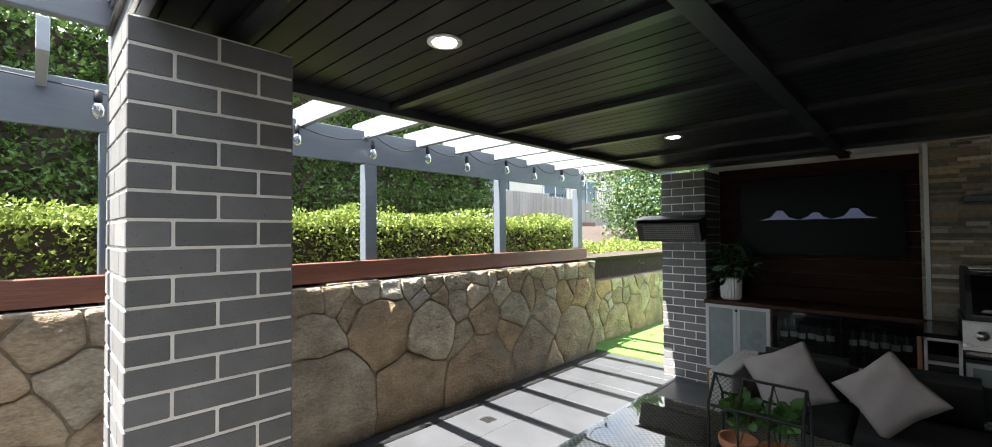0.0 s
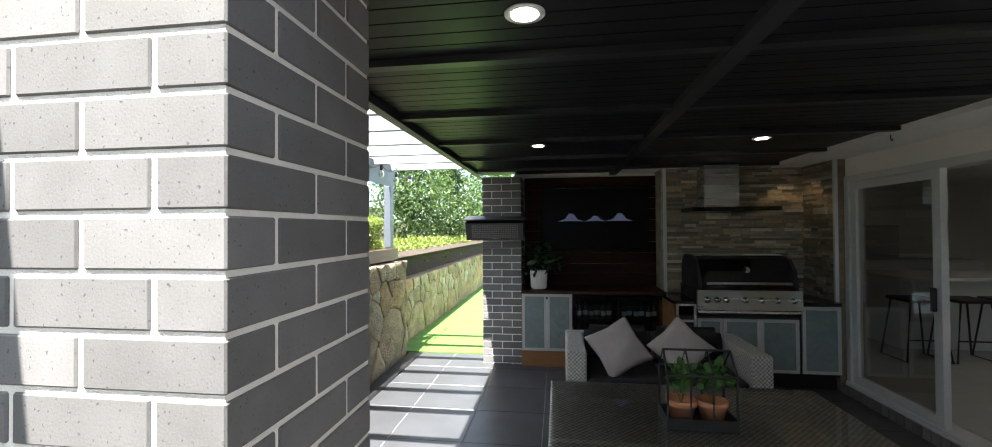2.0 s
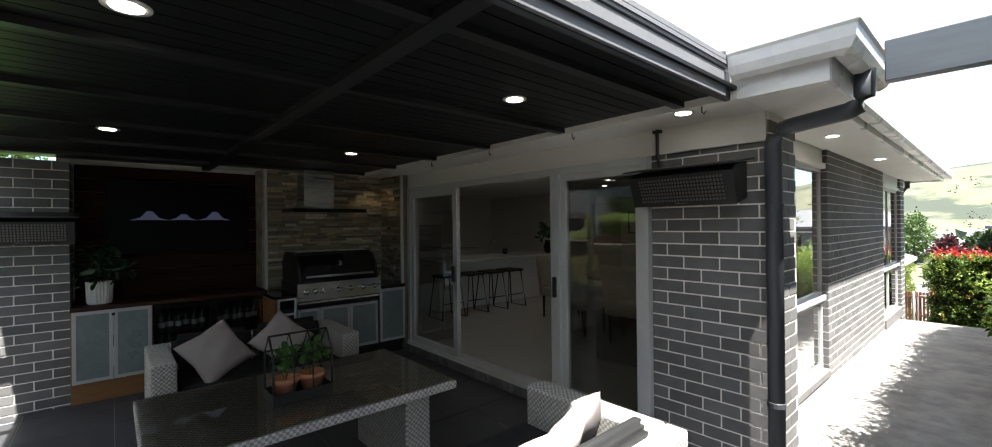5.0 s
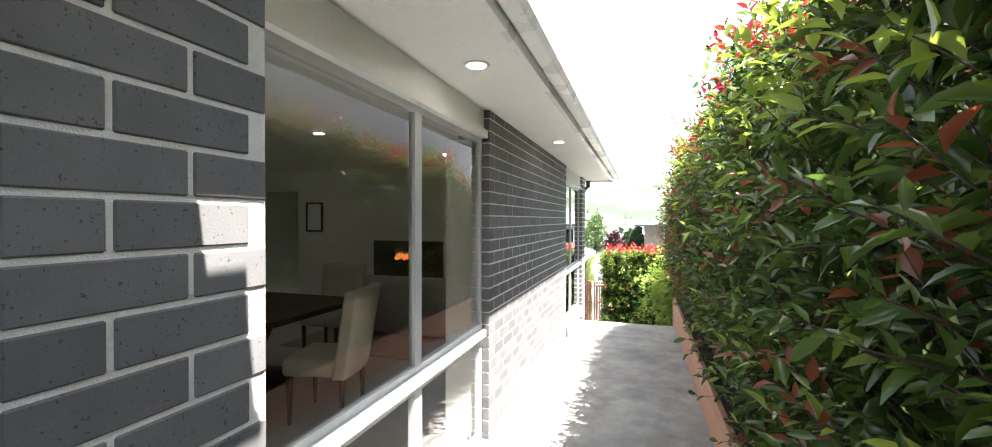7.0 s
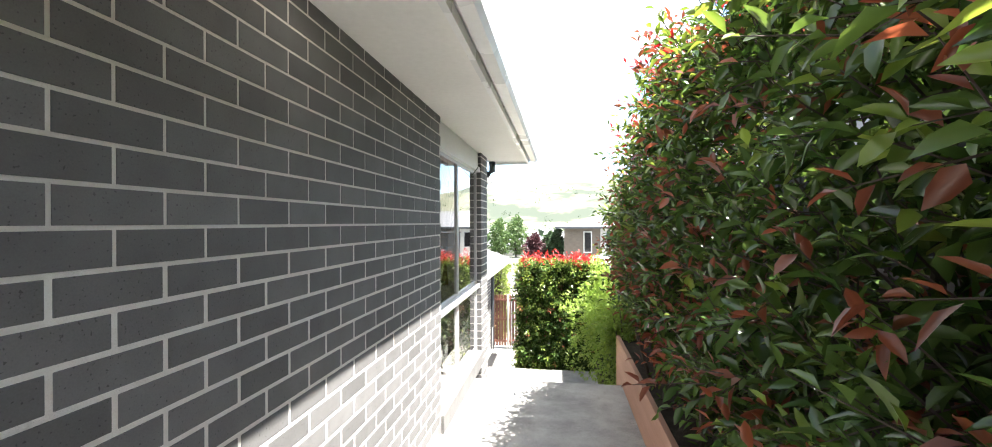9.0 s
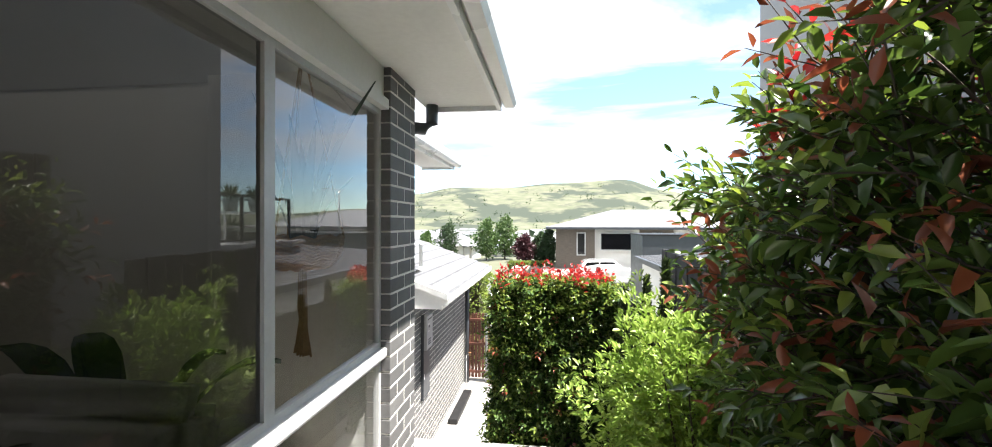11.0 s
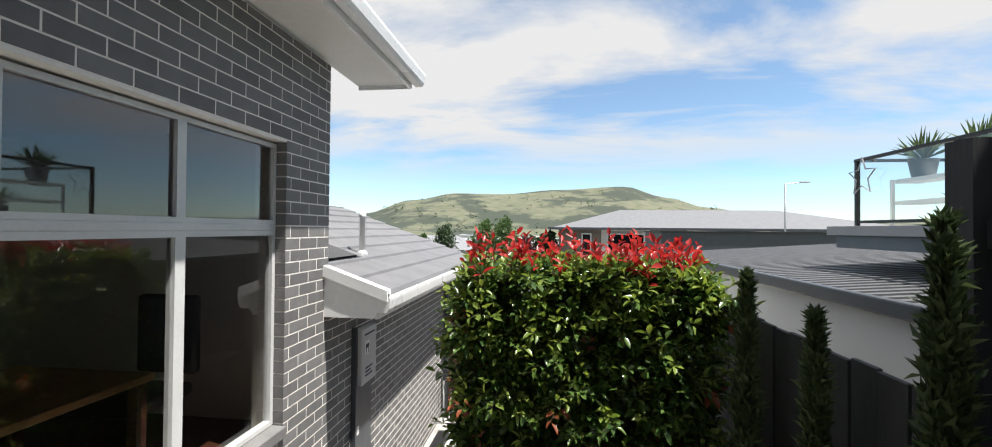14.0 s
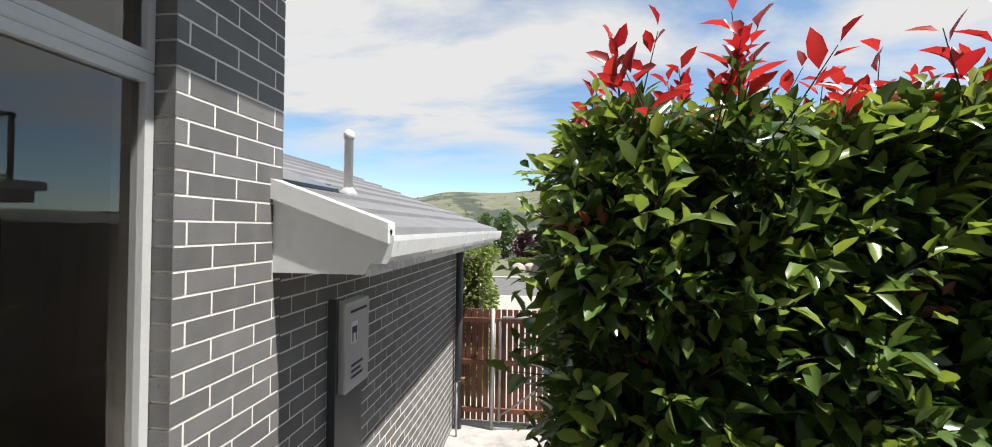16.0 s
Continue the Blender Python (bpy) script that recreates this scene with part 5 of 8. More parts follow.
def strip_heater(name_at, turn):
    ob = thing("radiant_heater", (0, 0, 0), "black radiant strip heater with a mesh grille", "heater", "patio heaters")
    # local: back towards +y, face towards -y, tilted down
    body = prism_bm([(-0.02, 0.24), (-0.20, 0.20), (-0.24, 0.17), (-0.17, -0.02), (-0.02, 0.02)], "x", -0.33, 0.33)
    part("housing", body, M_BLACK, ob)
    part("top_plate", prism_bm([(0.02, 0.262), (-0.27, 0.215), (-0.27, 0.205), (0.02, 0.252)], "x", -0.36, 0.36), M_BLACK, ob)
    mesh_b = bmesh.new()
    for i in range(27):
        x = -0.26 + i * 0.02
        for k in range(7):
            t0 = 0.12 + k * 0.12
            yy, zz = -0.243 + t0 * 0.07, 0.165 - t0 * 0.18
            add_box(mesh_b, x, x + 0.012, yy - 0.004, yy + 0.0, zz - 0.007, zz + 0.007)
    part("grille", mesh_b, M_GRILLE, ob, "perforated metal grille")
    part("badge", box_bm(-0.04, 0.04, -0.176, -0.170, -0.005, 0.012), M_ALU, ob)
    part("bracket", box_bm(-0.05, 0.05, -0.03, 0.10, 0.08, 0.14), M_BLACK, ob)
    ob.matrix_basis = pose(*name_at, 0, 0, turn)
    return ob


heater = strip_heater((-0.40, 3.20, 1.755), 0)
copy_thing(heater, pose(-4.63, -0.26, 1.52, 0, 0, 90))
hook = thing("heater_conduit", (-0.69, 3.22, 2.1), "thin dark conduit above the heater", "conduit")
part("pipe", tube_bm([(-0.69, 3.27, 2.297), (-0.69, 3.27, 2.10), (-0.66, 3.25, 2.02)], 0.011, 6), M_BLACK, hook)
part("clip", box_bm(-0.72, -0.66, 3.255, 3.29, 2.27, 2.29), M_BLACK, hook)

# downlights
M_LAMP = material("lamp_diffuser", (0.9, 0.9, 0.88), 0.4, emission=(1.0, 0.93, 0.82, 5.0))


def downlight(x, y, z, r=0.055):
    ob = thing("downlight", (x, y, z), "round white recessed downlight, switched on", "downlight", "downlights")
    part("trim_ring", lathe_bm([(r * 0.80, -0.004), (r * 1.25, -0.005), (r * 1.25, 0.0), (r * 0.80, 0.0)], 28, (x, y, z)), M_WHITE, ob, smooth=True)
    part("diffuser", lathe_bm([(r * 0.82, -0.008), (r * 0.82, -0.0055)], 28, (x, y, z)), M_LAMP, ob, "glowing lamp face")
    return ob


dl = downlight(-0.894, 0.351, 2.336, 0.054)
for x, y, z in ((-3.217, 0.296, 2.336), (-3.211, 2.069, 2.336), (-0.871, 2.03, 2.336), (-0.338, 2.935, 2.297), (-4.62, 2.98, 2.321), (-0.054, 7.50, EAVE_Z), (-0.06, 5.2, EAVE_Z), (-2.2, 4.6, 2.439), (-2.2, 6.6, 2.439), (-5.0, 5.4, 2.439), (-7.4, 6.2, 2.439), (-4.6, 8.2, 2.439), (-1.6, 8.2, 2.439), (-2.2, 10.5, 2.439)):
    copy_thing(dl, Matrix.Translation((x, y, z)))
sp = bpy.data.lights.new("barbecue_downlight", "SPOT")
sp.energy, sp.spot_size, sp.spot_blend, sp.color, sp.shadow_soft_size = 2.6, radians(105), 0.6, (1.0, 0.70, 0.40), 0.04
new("barbecue_downlight", sp).matrix_world = look((-4.62, 2.98, 2.31), (-4.68, 3.02, 0.9))

sp2 = bpy.data.lights.new("soffit_downlight", "SPOT")
sp2.energy, sp2.spot_size, sp2.spot_blend, sp2.color, sp2.shadow_soft_size = 1.0, radians(110), 0.6, (1.0, 0.74, 0.42), 0.04
new("soffit_downlight", sp2).matrix_world = look((-0.338, 2.935, 2.285), (-0.338, 3.1, 1.0))

# one wide fill lamp a room, added to brighten it beyond its small downlights
for lx, ly, lw_ in ((-4.5, 6.2, 0.3), (-2.4, 10.5, 0.8)):
    ind = bpy.data.lights.new("indoor_downlight_fill", "AREA")
    ind.energy, ind.size, ind.color = lw_, 2.2, (1.0, 0.93, 0.83)
    new("indoor_downlight_fill", ind).matrix_world = look((lx, ly, 2.42), (lx, ly, 0))


# ---- patio furniture ----
def wicker_material(name, c1, c2):
    m = bpy.data.materials.new(name)
    m.use_nodes = True
    n, l = m.node_tree.nodes, m.node_tree.links
    bsdf = n["Principled BSDF"]
    geo = n.new("ShaderNodeNewGeometry")
    mp = n.new("ShaderNodeMapping"); mp.inputs["Location"].default_value = (0.0031, 0.0027, 0.0023)
    l.new(geo.outputs["Position"], mp.inputs["Vector"])
    ck = n.new("ShaderNodeTexChecker"); ck.inputs["Scale"].default_value = 62
    ck.inputs["Color1"].default_value = (*c1, 1); ck.inputs["Color2"].default_value = (*c2, 1)
    nz = n.new("ShaderNodeTexNoise"); nz.inputs["Scale"].default_value = 45
    hs = n.new("ShaderNodeHueSaturation"); mr = n.new("ShaderNodeMapRange"); mr.inputs["To Min"].default_value = 0.5; mr.inputs["To Max"].default_value = 1.5
    l.new(mp.outputs[0], ck.inputs["Vector"]); l.new(mp.outputs[0], nz.inputs["Vector"])
    l.new(nz.outputs["Fac"], mr.inputs["Value"]); l.new(mr.outputs[0], hs.inputs["Value"]); l.new(ck.outputs["Color"], hs.inputs["Color"])
    l.new(hs.outputs[0], bsdf.inputs["Base Color"])
    bp = n.new("ShaderNodeBump"); bp.inputs["Strength"].default_value = 0.6; bp.inputs["Distance"].default_value = 0.006
    l.new(ck.outputs["Fac"], bp.inputs["Height"]); l.new(bp.outputs[0], bsdf.inputs["Normal"])
    bsdf.inputs["Roughness"].default_value = 0.55
    return m


M_WICK = wicker_material("grey_woven_wicker", (0.54, 0.535, 0.51), (0.27, 0.265, 0.25))


def wicker_sofa(label, x0, x1, y0, y1, facing):
    """A wicker sofa whose back runs along y; facing: +1 looks towards +x."""
    ob = thing("wicker_sofa", ((x0 + x1) / 2, (y0 + y1) / 2, 0), label, "sofa")
    back0, back1 = (x0, x0 + 0.12) if facing > 0 else (x1 - 0.12, x1)
    part("base", box_bm(x0 + 0.1, x1 - 0.02, y0 + 0.16, y1 - 0.16, 0.06, 0.27, 0.01), M_WICK, ob)
    part("back_panel", box_bm(back0, back1, y0, y1, 0.04, 0.60, 0.02), M_WICK, ob)
    for a in (y0, y1 - 0.165):
        xa, xb = (back1, x1) if facing > 0 else (x0, back0)
        arm = part("armrest", box_bm(xa, xb, a, a + 0.165, 0.04, 0.60, 0.018), M_WICK, ob)
    n = 2
    w = (y1 - y0 - 0.34) / n
    for i in range(n):
        a = y0 + 0.17 + i * w
        sx = (back1 + 0.02, x1 + 0.01) if facing > 0 else (x0 - 0.01, back0 - 0.02)
        part("seat_cushion", box_bm(*sx, a + 0.005, a + w - 0.005, 0.275, 0.38, 0.035, 3), M_CUSHDK, ob, "charcoal seat cushion", smooth=True)
        cb = bmesh.new(); add_box(cb, -0.07, 0.07, a + 0.01, a + w - 0.01, 0.40, 0.68)
        bmesh.ops.bevel(cb, geom=cb.edges[:], offset=0.05, segments=3, affect="EDGES")
        for v in cb.verts:
            v.co.x += (back1 + 0.09 if facing > 0 else back0 - 0.09) - facing * (v.co.z - 0.42) * 0.25
        part("back_cushion", cb, M_CUSHDK, ob, "charcoal back cushion", smooth=True)
    return ob


def pillow(m, size, label):
    ob = thing("scatter_cushion", (0, 0, 0), label, "cushion", "scatter cushions")
    lo = bmesh.new()
    for sgn in (1, -1):
        g = bmesh.new()
        bmesh.ops.create_grid(g, x_segments=20, y_segments=20, size=0.5)
        for v in g.verts:
            u, w = v.co.x * 2, v.co.y * 2
            r = max(0.0, (1 - u * u)) * max(0.0, (1 - w * w))
            pinch = 1 - 0.10 * (1 - abs(u)) * (abs(w) ** 2), 1 - 0.10 * (1 - abs(w)) * (abs(u) ** 2)
            v.co = Vector((u * size / 2 * pinch[1], w * size / 2 * pinch[0], sgn * (0.075 * r ** 0.42 + 0.006 * math.sin(7 * u + 3 * w) * r)))
        me = bpy.data.meshes.new("tmp"); g.to_mesh(me); g.free(); lo.from_mesh(me); bpy.data.meshes.remove(me)
    bmesh.ops.remove_doubles(lo, verts=lo.verts, dist=0.002)
    bmesh.ops.recalc_face_normals(lo, faces=lo.faces)
    part("cover", lo, M_CUSHLT, ob, smooth=True)
    ob.matrix_basis = m
    return ob


sofa_a = wicker_sofa("grey wicker sofa with charcoal cushions by the barbecue", -4.02, -3.22, 0.52, 2.14, 1)
sofa_b = wicker_sofa("grey wicker sofa with charcoal cushions at the patio edge", -1.08, -0.10, 0.50, 2.47, -1)
turn = Matrix.Rotation(radians(45), 4, "Z")
pillow(pose(-3.42, 0.97, 0.585, 0, 58, 4) @ Matrix.Rotation(radians(28), 4, "Z"), 0.43, "pale grey square scatter cushion standing on its corner")
pillow(pose(-3.44, 1.49, 0.60, 0, 60, -6) @ turn, 0.40, "pale grey square scatter cushion leaning on the sofa back")
pillow(pose(-0.52, 2.08, 0.56, 0, -58, 8) @ turn, 0.42, "white square scatter cushion in the sun")
pillow(pose(-0.40, 1.70, 0.56, 0, -64, -5), 0.40, "pale grey scatter cushion against the sofa back")

tbl = thing("wicker_table", (-1.95, 1.21, 0), "grey wicker patio table with a glass top", "table")
part("tabletop", box_bm(-2.46, -1.44, 0.40, 2.02, 0.555, 0.605, 0.006), M_WICK, tbl)
M_TABGLASS = glass_material("table_glass", (0.92, 0.97, 0.96), gloss=1.1)
part("glass_sheet", quad_bm((-2.45, 0.41, 0.612), (-1.45, 0.41, 0.612), (-1.45, 2.01, 0.612), (-2.45, 2.01, 0.612)), M_TABGLASS, tbl, "clear glass sheet").visible_shadow = False
for y0 in (0.52, 1.72):
    part("leg", box_bm(-2.32, -1.58, y0, y0 + 0.18, 0.0, 0.555, 0.01), M_WICK, tbl)
TRAY_SET = Matrix.Translation((-1.857, 1.158, 0.6125)) @ Matrix.Diagonal((0.89, 0.89, 0.89, 1.0)) @ Matrix.Translation((2.19, -1.32, -0.494))
tray = thing("planter_tray", (-2.19, 1.32, 0.494), "black metal house-shaped tray frame on the table", "planter")
part("tray", join_bm(box_bm(-2.31, -2.09, 1.13, 1.51, 0.495, 0.503), box_bm(-2.31, -2.302, 1.13, 1.51, 0.503, 0.56), box_bm(-2.098, -2.09, 1.13, 1.51, 0.503, 0.56), box_bm(-2.302, -2.098, 1.13, 1.138, 0.503, 0.56), box_bm(-2.302, -2.098, 1.502, 1.51, 0.503, 0.56)), M_BLACK, tray)
for yy in (1.135, 1.505):
    part("gable_frame", tube_bm([(-2.305, yy, 0.56), (-2.305, yy, 0.80), (-2.20, yy, 0.92), (-2.095, yy, 0.80), (-2.095, yy, 0.56)], 0.007, 6), M_BLACK, tray)
part("ridge_bar", tube_bm([(-2.20, 1.135, 0.92), (-2.20, 1.505, 0.92)], 0.007, 6), M_BLACK, tray)
for xx in (-2.305, -2.095):
    part("side_bar", tube_bm([(xx, 1.135, 0.80), (xx, 1.505, 0.80)], 0.007, 6), M_BLACK, tray)
for yy in (1.26, 1.38):
    part("rafter_bar", tube_bm([(-2.305, yy, 0.56), (-2.305, yy, 0.80), (-2.20, yy, 0.92), (-2.095, yy, 0.80), (-2.095, yy, 0.56)], 0.005, 6), M_BLACK, tray)
M_PLANTLEAF = leaf_material("fresh_leaf", (0.05, 0.14, 0.03), (0.09, 0.22, 0.045), 0.4, 0.25)
for i, yy in enumerate((1.235, 1.405)):
    tp = thing("terracotta_plant", (-2.20, yy, 0.503), "small leafy herb in a terracotta pot", "potted plant", "potted herbs")
    part("pot", lathe_bm([(0.055, 0), (0.078, 0.10), (0.084, 0.10), (0.088, 0.135), (0.076, 0.135), (0.072, 0.11)], 22, (-2.20, yy, 0.503)), M_TERRA, tp, "terracotta pot", smooth=True)
    leaf_cloud("foliage", ellipsoid_shell((-2.20, yy, 0.775), (0.075, 0.08, 0.055), 0.8, 0.3, i), 60, 0.055, M_PLANTLEAF, 20 + i, tp, wide=0.8)
    part("stems", join_bm(*[tube_bm([(-2.20, yy, 0.60), (-2.20 + 0.06 * math.cos(k * 2.1), yy + 0.06 * math.sin(k * 2.1), 0.78)], 0.003, 4) for k in range(5)]), M_PLANTLEAF, tp)

    tp.matrix_basis = TRAY_SET @ tp.matrix_basis
tray.matrix_basis = TRAY_SET @ tray.matrix_basis

# drain grate in the floor
dg = thing("floor_drain", (-2.534, -1.062, 0), "small square steel floor drain", "drain")
part("frame", box_bm(-2.59, -2.48, -1.117, -1.007, -0.003, 0.003), M_STEEL, dg)
for i in range(4):
    part("slot", box_bm(-2.575, -2.495, -1.10 + i * 0.023, -1.088 + i * 0.023, 0.0031, 0.0042), M_BLACK, dg)

# ---- pergola ----
perg = thing("pergola", (-2.5, -1.73, 1.38), "slate-grey painted timber pergola over the stone wall", "pergola")
for px in (-0.13, -1.79, -3.43, -4.99, 1.6, 3.1):
    part("post", box_bm(px - 0.055, px + 0.055, -1.785, -1.695, 1.20, 2.19, 0.006), M_PERG, perg)
part("main_beam", box_bm(-5.10, 3.3, -1.715, -1.70, 2.19, 2.47, 0.005), M_PERG, perg)
for rx in (-5.0, -4.44, -3.88, -3.32, -2.76, -2.28, -1.75, -1.19, -0.60, 0.16, 0.75, 1.35, 2.0, 2.6):
    part("rafter", box_bm(rx - 0.022, rx + 0.022, -1.90, -0.60 if rx < 0.1 else (-1.05 if rx < 1.9 else -0.462), 2.40, 2.55, 0.004), M_RAFT, perg)
part("side_beam", box_bm(-0.02, 3.3, -0.508, -0.462, 2.36, 2.56, 0.005), M_PERG, perg)
part("house_beam", box_bm(0.56, 3.2, 3.17, 3.245, 2.31, 2.51, 0.005), M_PERG, perg)
part("post", box_bm(2.75, 2.84, 3.16, 3.25, 0.0, 2.31, 0.006), M_PERG, perg)

# festoon lights on a sagging cable
M_BULB = glass_material("clear_bulb_glass", (0.95, 0.95, 0.95), gloss=1.4)
fest = thing("festoon_cable", (-2.5, -1.6, 2.35), "black festoon light cable strung along the pergola", "cable")
bulb_x = (-0.06, -0.62, -1.14, -1.76, -2.33, -2.82, -3.41, -3.90, -4.46, -4.94, -5.48)
pts = []
for i in range(len(bulb_x) - 1):
    for k in range(6):
        t = k / 6
        pts.append((bulb_x[i] + (bulb_x[i + 1] - bulb_x[i]) * t, -1.62, 2.40 + (0.03 if i % 2 else 0) - 0.10 * math.sin(math.pi * t) * (0.5 + 0.5 * (i % 2))))
pts = [(1.9, -1.62, 2.52), (0.9, -1.62, 2.46)] + pts
part("cable", tube_bm(pts, 0.0055, 5), M_BLACK, fest)
part("cable_branch", tube_bm([(1.9, -1.62, 2.5), (1.6, -0.4, 2.52), (1.3, 1.2, 2.42), (1.02, 3.17, 2.56)], 0.0055, 5), M_BLACK, fest)
first = None
for i, bx_ in enumerate(list(bulb_x) + [0.95, 1.7]):
    z = 2.40 if i < 11 else 2.47
    if first is None:
        first = thing("festoon_bulb", (bx_, -1.62, z), "clear festoon bulb with a black socket, unlit", "light bulb", "festoon bulbs")
        part("socket", lathe_bm([(0.008, 0.01), (0.018, 0.0), (0.02, -0.05), (0.017, -0.055)], 12, (bx_, -1.62, z)), M_BLACK, first, "black rubber socket", smooth=True)
        part("bulb", lathe_bm([(0.014, -0.055), (0.03, -0.085), (0.035, -0.11), (0.028, -0.138), (0.006, -0.15)], 16, (bx_, -1.62, z)), M_BULB, first, "clear glass bulb", smooth=True)
        part("filament", tube_bm([(bx_ - 0.006, -1.62, z - 0.06), (bx_ - 0.006, -1.62, z - 0.11), (bx_ + 0.006, -1.62, z - 0.11), (bx_ + 0.006, -1.62, z - 0.06)], 0.0015, 4), M_CHROME, first)
    else:
        copy_thing(first, Matrix.Translation((bx_, -1.62, z - (0.03 if i % 2 else 0.0))))
copy_thing(first, Matrix.Translation((1.03, 3.13, 2.57)))

# ---- hedges on the garden bank ----
M_HEDGE = leaf_material("clipped_hedge_leaf", (0.12, 0.18, 0.03), (0.26, 0.32, 0.07), 0.45, 0.30)
M_TALL = leaf_material("dense_creeper_leaf", (0.045, 0.095, 0.022), (0.12, 0.20, 0.045), 0.35, 0.2)
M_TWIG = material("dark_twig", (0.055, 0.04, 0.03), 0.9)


def hedge(name, label, x0, x1, y0, y1, z0, z1, count, size, mat, seed, sides, depth=0.22, lump=0.08, **kw):
    ob = thing(name, ((x0 + x1) / 2, (y0 + y1) / 2, z0), label, "hedge")
    # a solid twig-coloured box fills the middle of the hedge
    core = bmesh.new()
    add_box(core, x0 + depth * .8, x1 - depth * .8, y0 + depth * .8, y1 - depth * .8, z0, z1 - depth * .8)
    part("dark_core", core, M_TWIG, ob, "dark solid core behind the leaves")
    lv = leaf_cloud("leaves", box_shell(x0, x1, y0, y1, z0, z1, depth, lump, sides), count, size, mat, seed, ob, **kw)
    tagged(lv, kind="stuff")
    return ob


hedge("clipped_hedge", "clipped bright green hedge behind the timber edging", -5.5, 3.0, -2.95, -2.0, 1.25, 1.80, 42000, 0.040, M_HEDGE, 41, "YZx", 0.16, 0.10, quad=True, spread=1.1, wide=0.6)
hedge("clipped_hedge", "lower clipped green hedge beyond the patio", -13.0, -5.5, -3.0, -2.1, 0.8, 1.34, 14000, 0.055, M_HEDGE, 42, "YZX", 0.18, 0.12, quad=True, spread=1.1, wide=0.6)
hedge("tall_hedge", "tall dense dark green hedge at the back boundary", -7.0, 4.5, -6.2, -5.2, 1.4, 4.2, 52000, 0.085, M_TALL, 43, "YZx", 0.3, 0.22, quad=True, spread=1.0, wide=0.6)


def tree(name, label, x, y, z0, h, r, mat, seed, count=2500, size=0.16, conic=False):
    ob = thing(name, (x, y, z0), label, "tree")
    rng = random.Random(seed)
    limbs = [tube_bm([(x, y, z0), (x + 0.03 * h * rng.uniform(-1, 1), y, z0 + h * 0.4), (x, y + 0.03 * h * rng.uniform(-1, 1), z0 + h * 0.85)], [0.035 * h * 0.6, 0.025 * h * 0.6, 0.004 * h], 7)]
    for i in range(7):
        a = i * 2.4; b = z0 + h * (0.3 + 0.08 * i)
        limbs.append(tube_bm([(x, y, b), (x + r * .35 * math.cos(a), y + r * .35 * math.sin(a), b + h * .1), (x + r * .7 * math.cos(a), y + r * .7 * math.sin(a), b + h * .17)], [0.009 * h, 0.006 * h, 0.002 * h], 5))
    part("trunk", join_bm(*limbs), M_TWIG, ob)
    lobes = []
    for i in range(9):
        t = i / 8
        rr = r * ((1 - t * 0.85) if conic else math.sin(math.pi * (0.2 + 0.72 * t)) ** 0.7)
        a = i * 2.4
        lobes.append(((x + rr * .45 * math.cos(a), y + rr * .45 * math.sin(a), z0 + h * (0.25 + 0.68 * t)), (rr * .75, rr * .75, h * .16)))

    def sample(rg, n):
        ps, ns = [], []
        for i, (c, rad) in enumerate(lobes):
            p, q = ellipsoid_shell(c, rad, 0.7, 0.25, seed + i)(rg, n // len(lobes))
            ps.append(p); ns.append(q)
        return np.concatenate(ps), np.concatenate(ns)
    lv = leaf_cloud("crown", sample, count, size, mat, seed, ob, quad=True, wide=0.6)
    tagged(lv, kind="stuff")
    return ob


M_TREE = leaf_material("tree_leaf", (0.05, 0.10, 0.03), (0.12, 0.19, 0.055), 0.5, 0.3)
M_TREEDK = leaf_material("dark_tree_leaf", (0.025, 0.05, 0.02), (0.05, 0.09, 0.03), 0.5, 0.2)
M_PURPLE = leaf_material("purple_leaf", (0.04, 0.012, 0.018), (0.08, 0.025, 0.03), 0.5, 0.2)
tree("conifer_tree", "pale green feathery conifer behind the low wall", -11.0, -3.6, 0.9, 3.2, 1.3, M_TREE, 51, 9000, 0.10)
tree("conifer_tree", "pale green shrubby tree beyond the lawn", -13.5, -3.0, 0.7, 3.0, 1.5, M_TREE, 52, 9000, 0.10)
tree("garden_tree", "light green garden tree beyond the lawn", -17.5, -2.0, 0.2, 3.8, 2.2, M_TREE, 53, 9000, 0.13)

# neighbours behind the bank: paling fence, retaining boards, two-storey house
M_PALING = material("weathered_grey_paling", (0.36, 0.35, 0.33), 0.85, color2=(0.27, 0.26, 0.25), scale=4, fine=60, stretch=(1, 1, 0.2), per_object=0.15, bump=0.15)
pfence = thing("paling_fence", (-14, -8.0, 1.5), "weathered grey timber paling fence on the slope", "fence")
pal = box_bm(-0.07, 0.07, -0.012, 0.012, 0, 1.35, 0.003, 1)
pal_me = bpy.data.meshes.new("paling"); pal.to_mesh(pal_me); pal.free(); pal_me.materials.append(M_PALING)
for i in range(86):
    px = -8.0 - i * 0.15
    ob = new("paling", pal_me); ob.parent = pfence; ob.matrix_parent_inverse = pfence.matrix_basis.inverted()
    ob.matrix_basis = Matrix.Translation((px, -8.0, 1.75 - (i // 16) * 0.10))
part("rail", join_bm(*[box_bm(-20.8, -8.0, -8.06, -8.015, z, z + 0.09) for z in (1.75, 2.55)]), M_PALING, pfence)
retain = thing("retaining_boards", (-11.5, -7.4, 1.0), "red-brown timber retaining boards below the fence", "retaining wall")
for k in range(4):
    part("board", box_bm(-15.0, -8.5, -7.5, -7.45, 1.30 + k * 0.17, 1.465 + k * 0.17, 0.004), M_SLEEPER, retain)
M_RENDER = material("cream_render", (0.62, 0.58, 0.52), 0.8, color2=(0.56, 0.52, 0.47), scale=2)
nh = thing("neighbour_house", (-18, -13, 0), "cream rendered neighbouring house with a dark roof", "house")
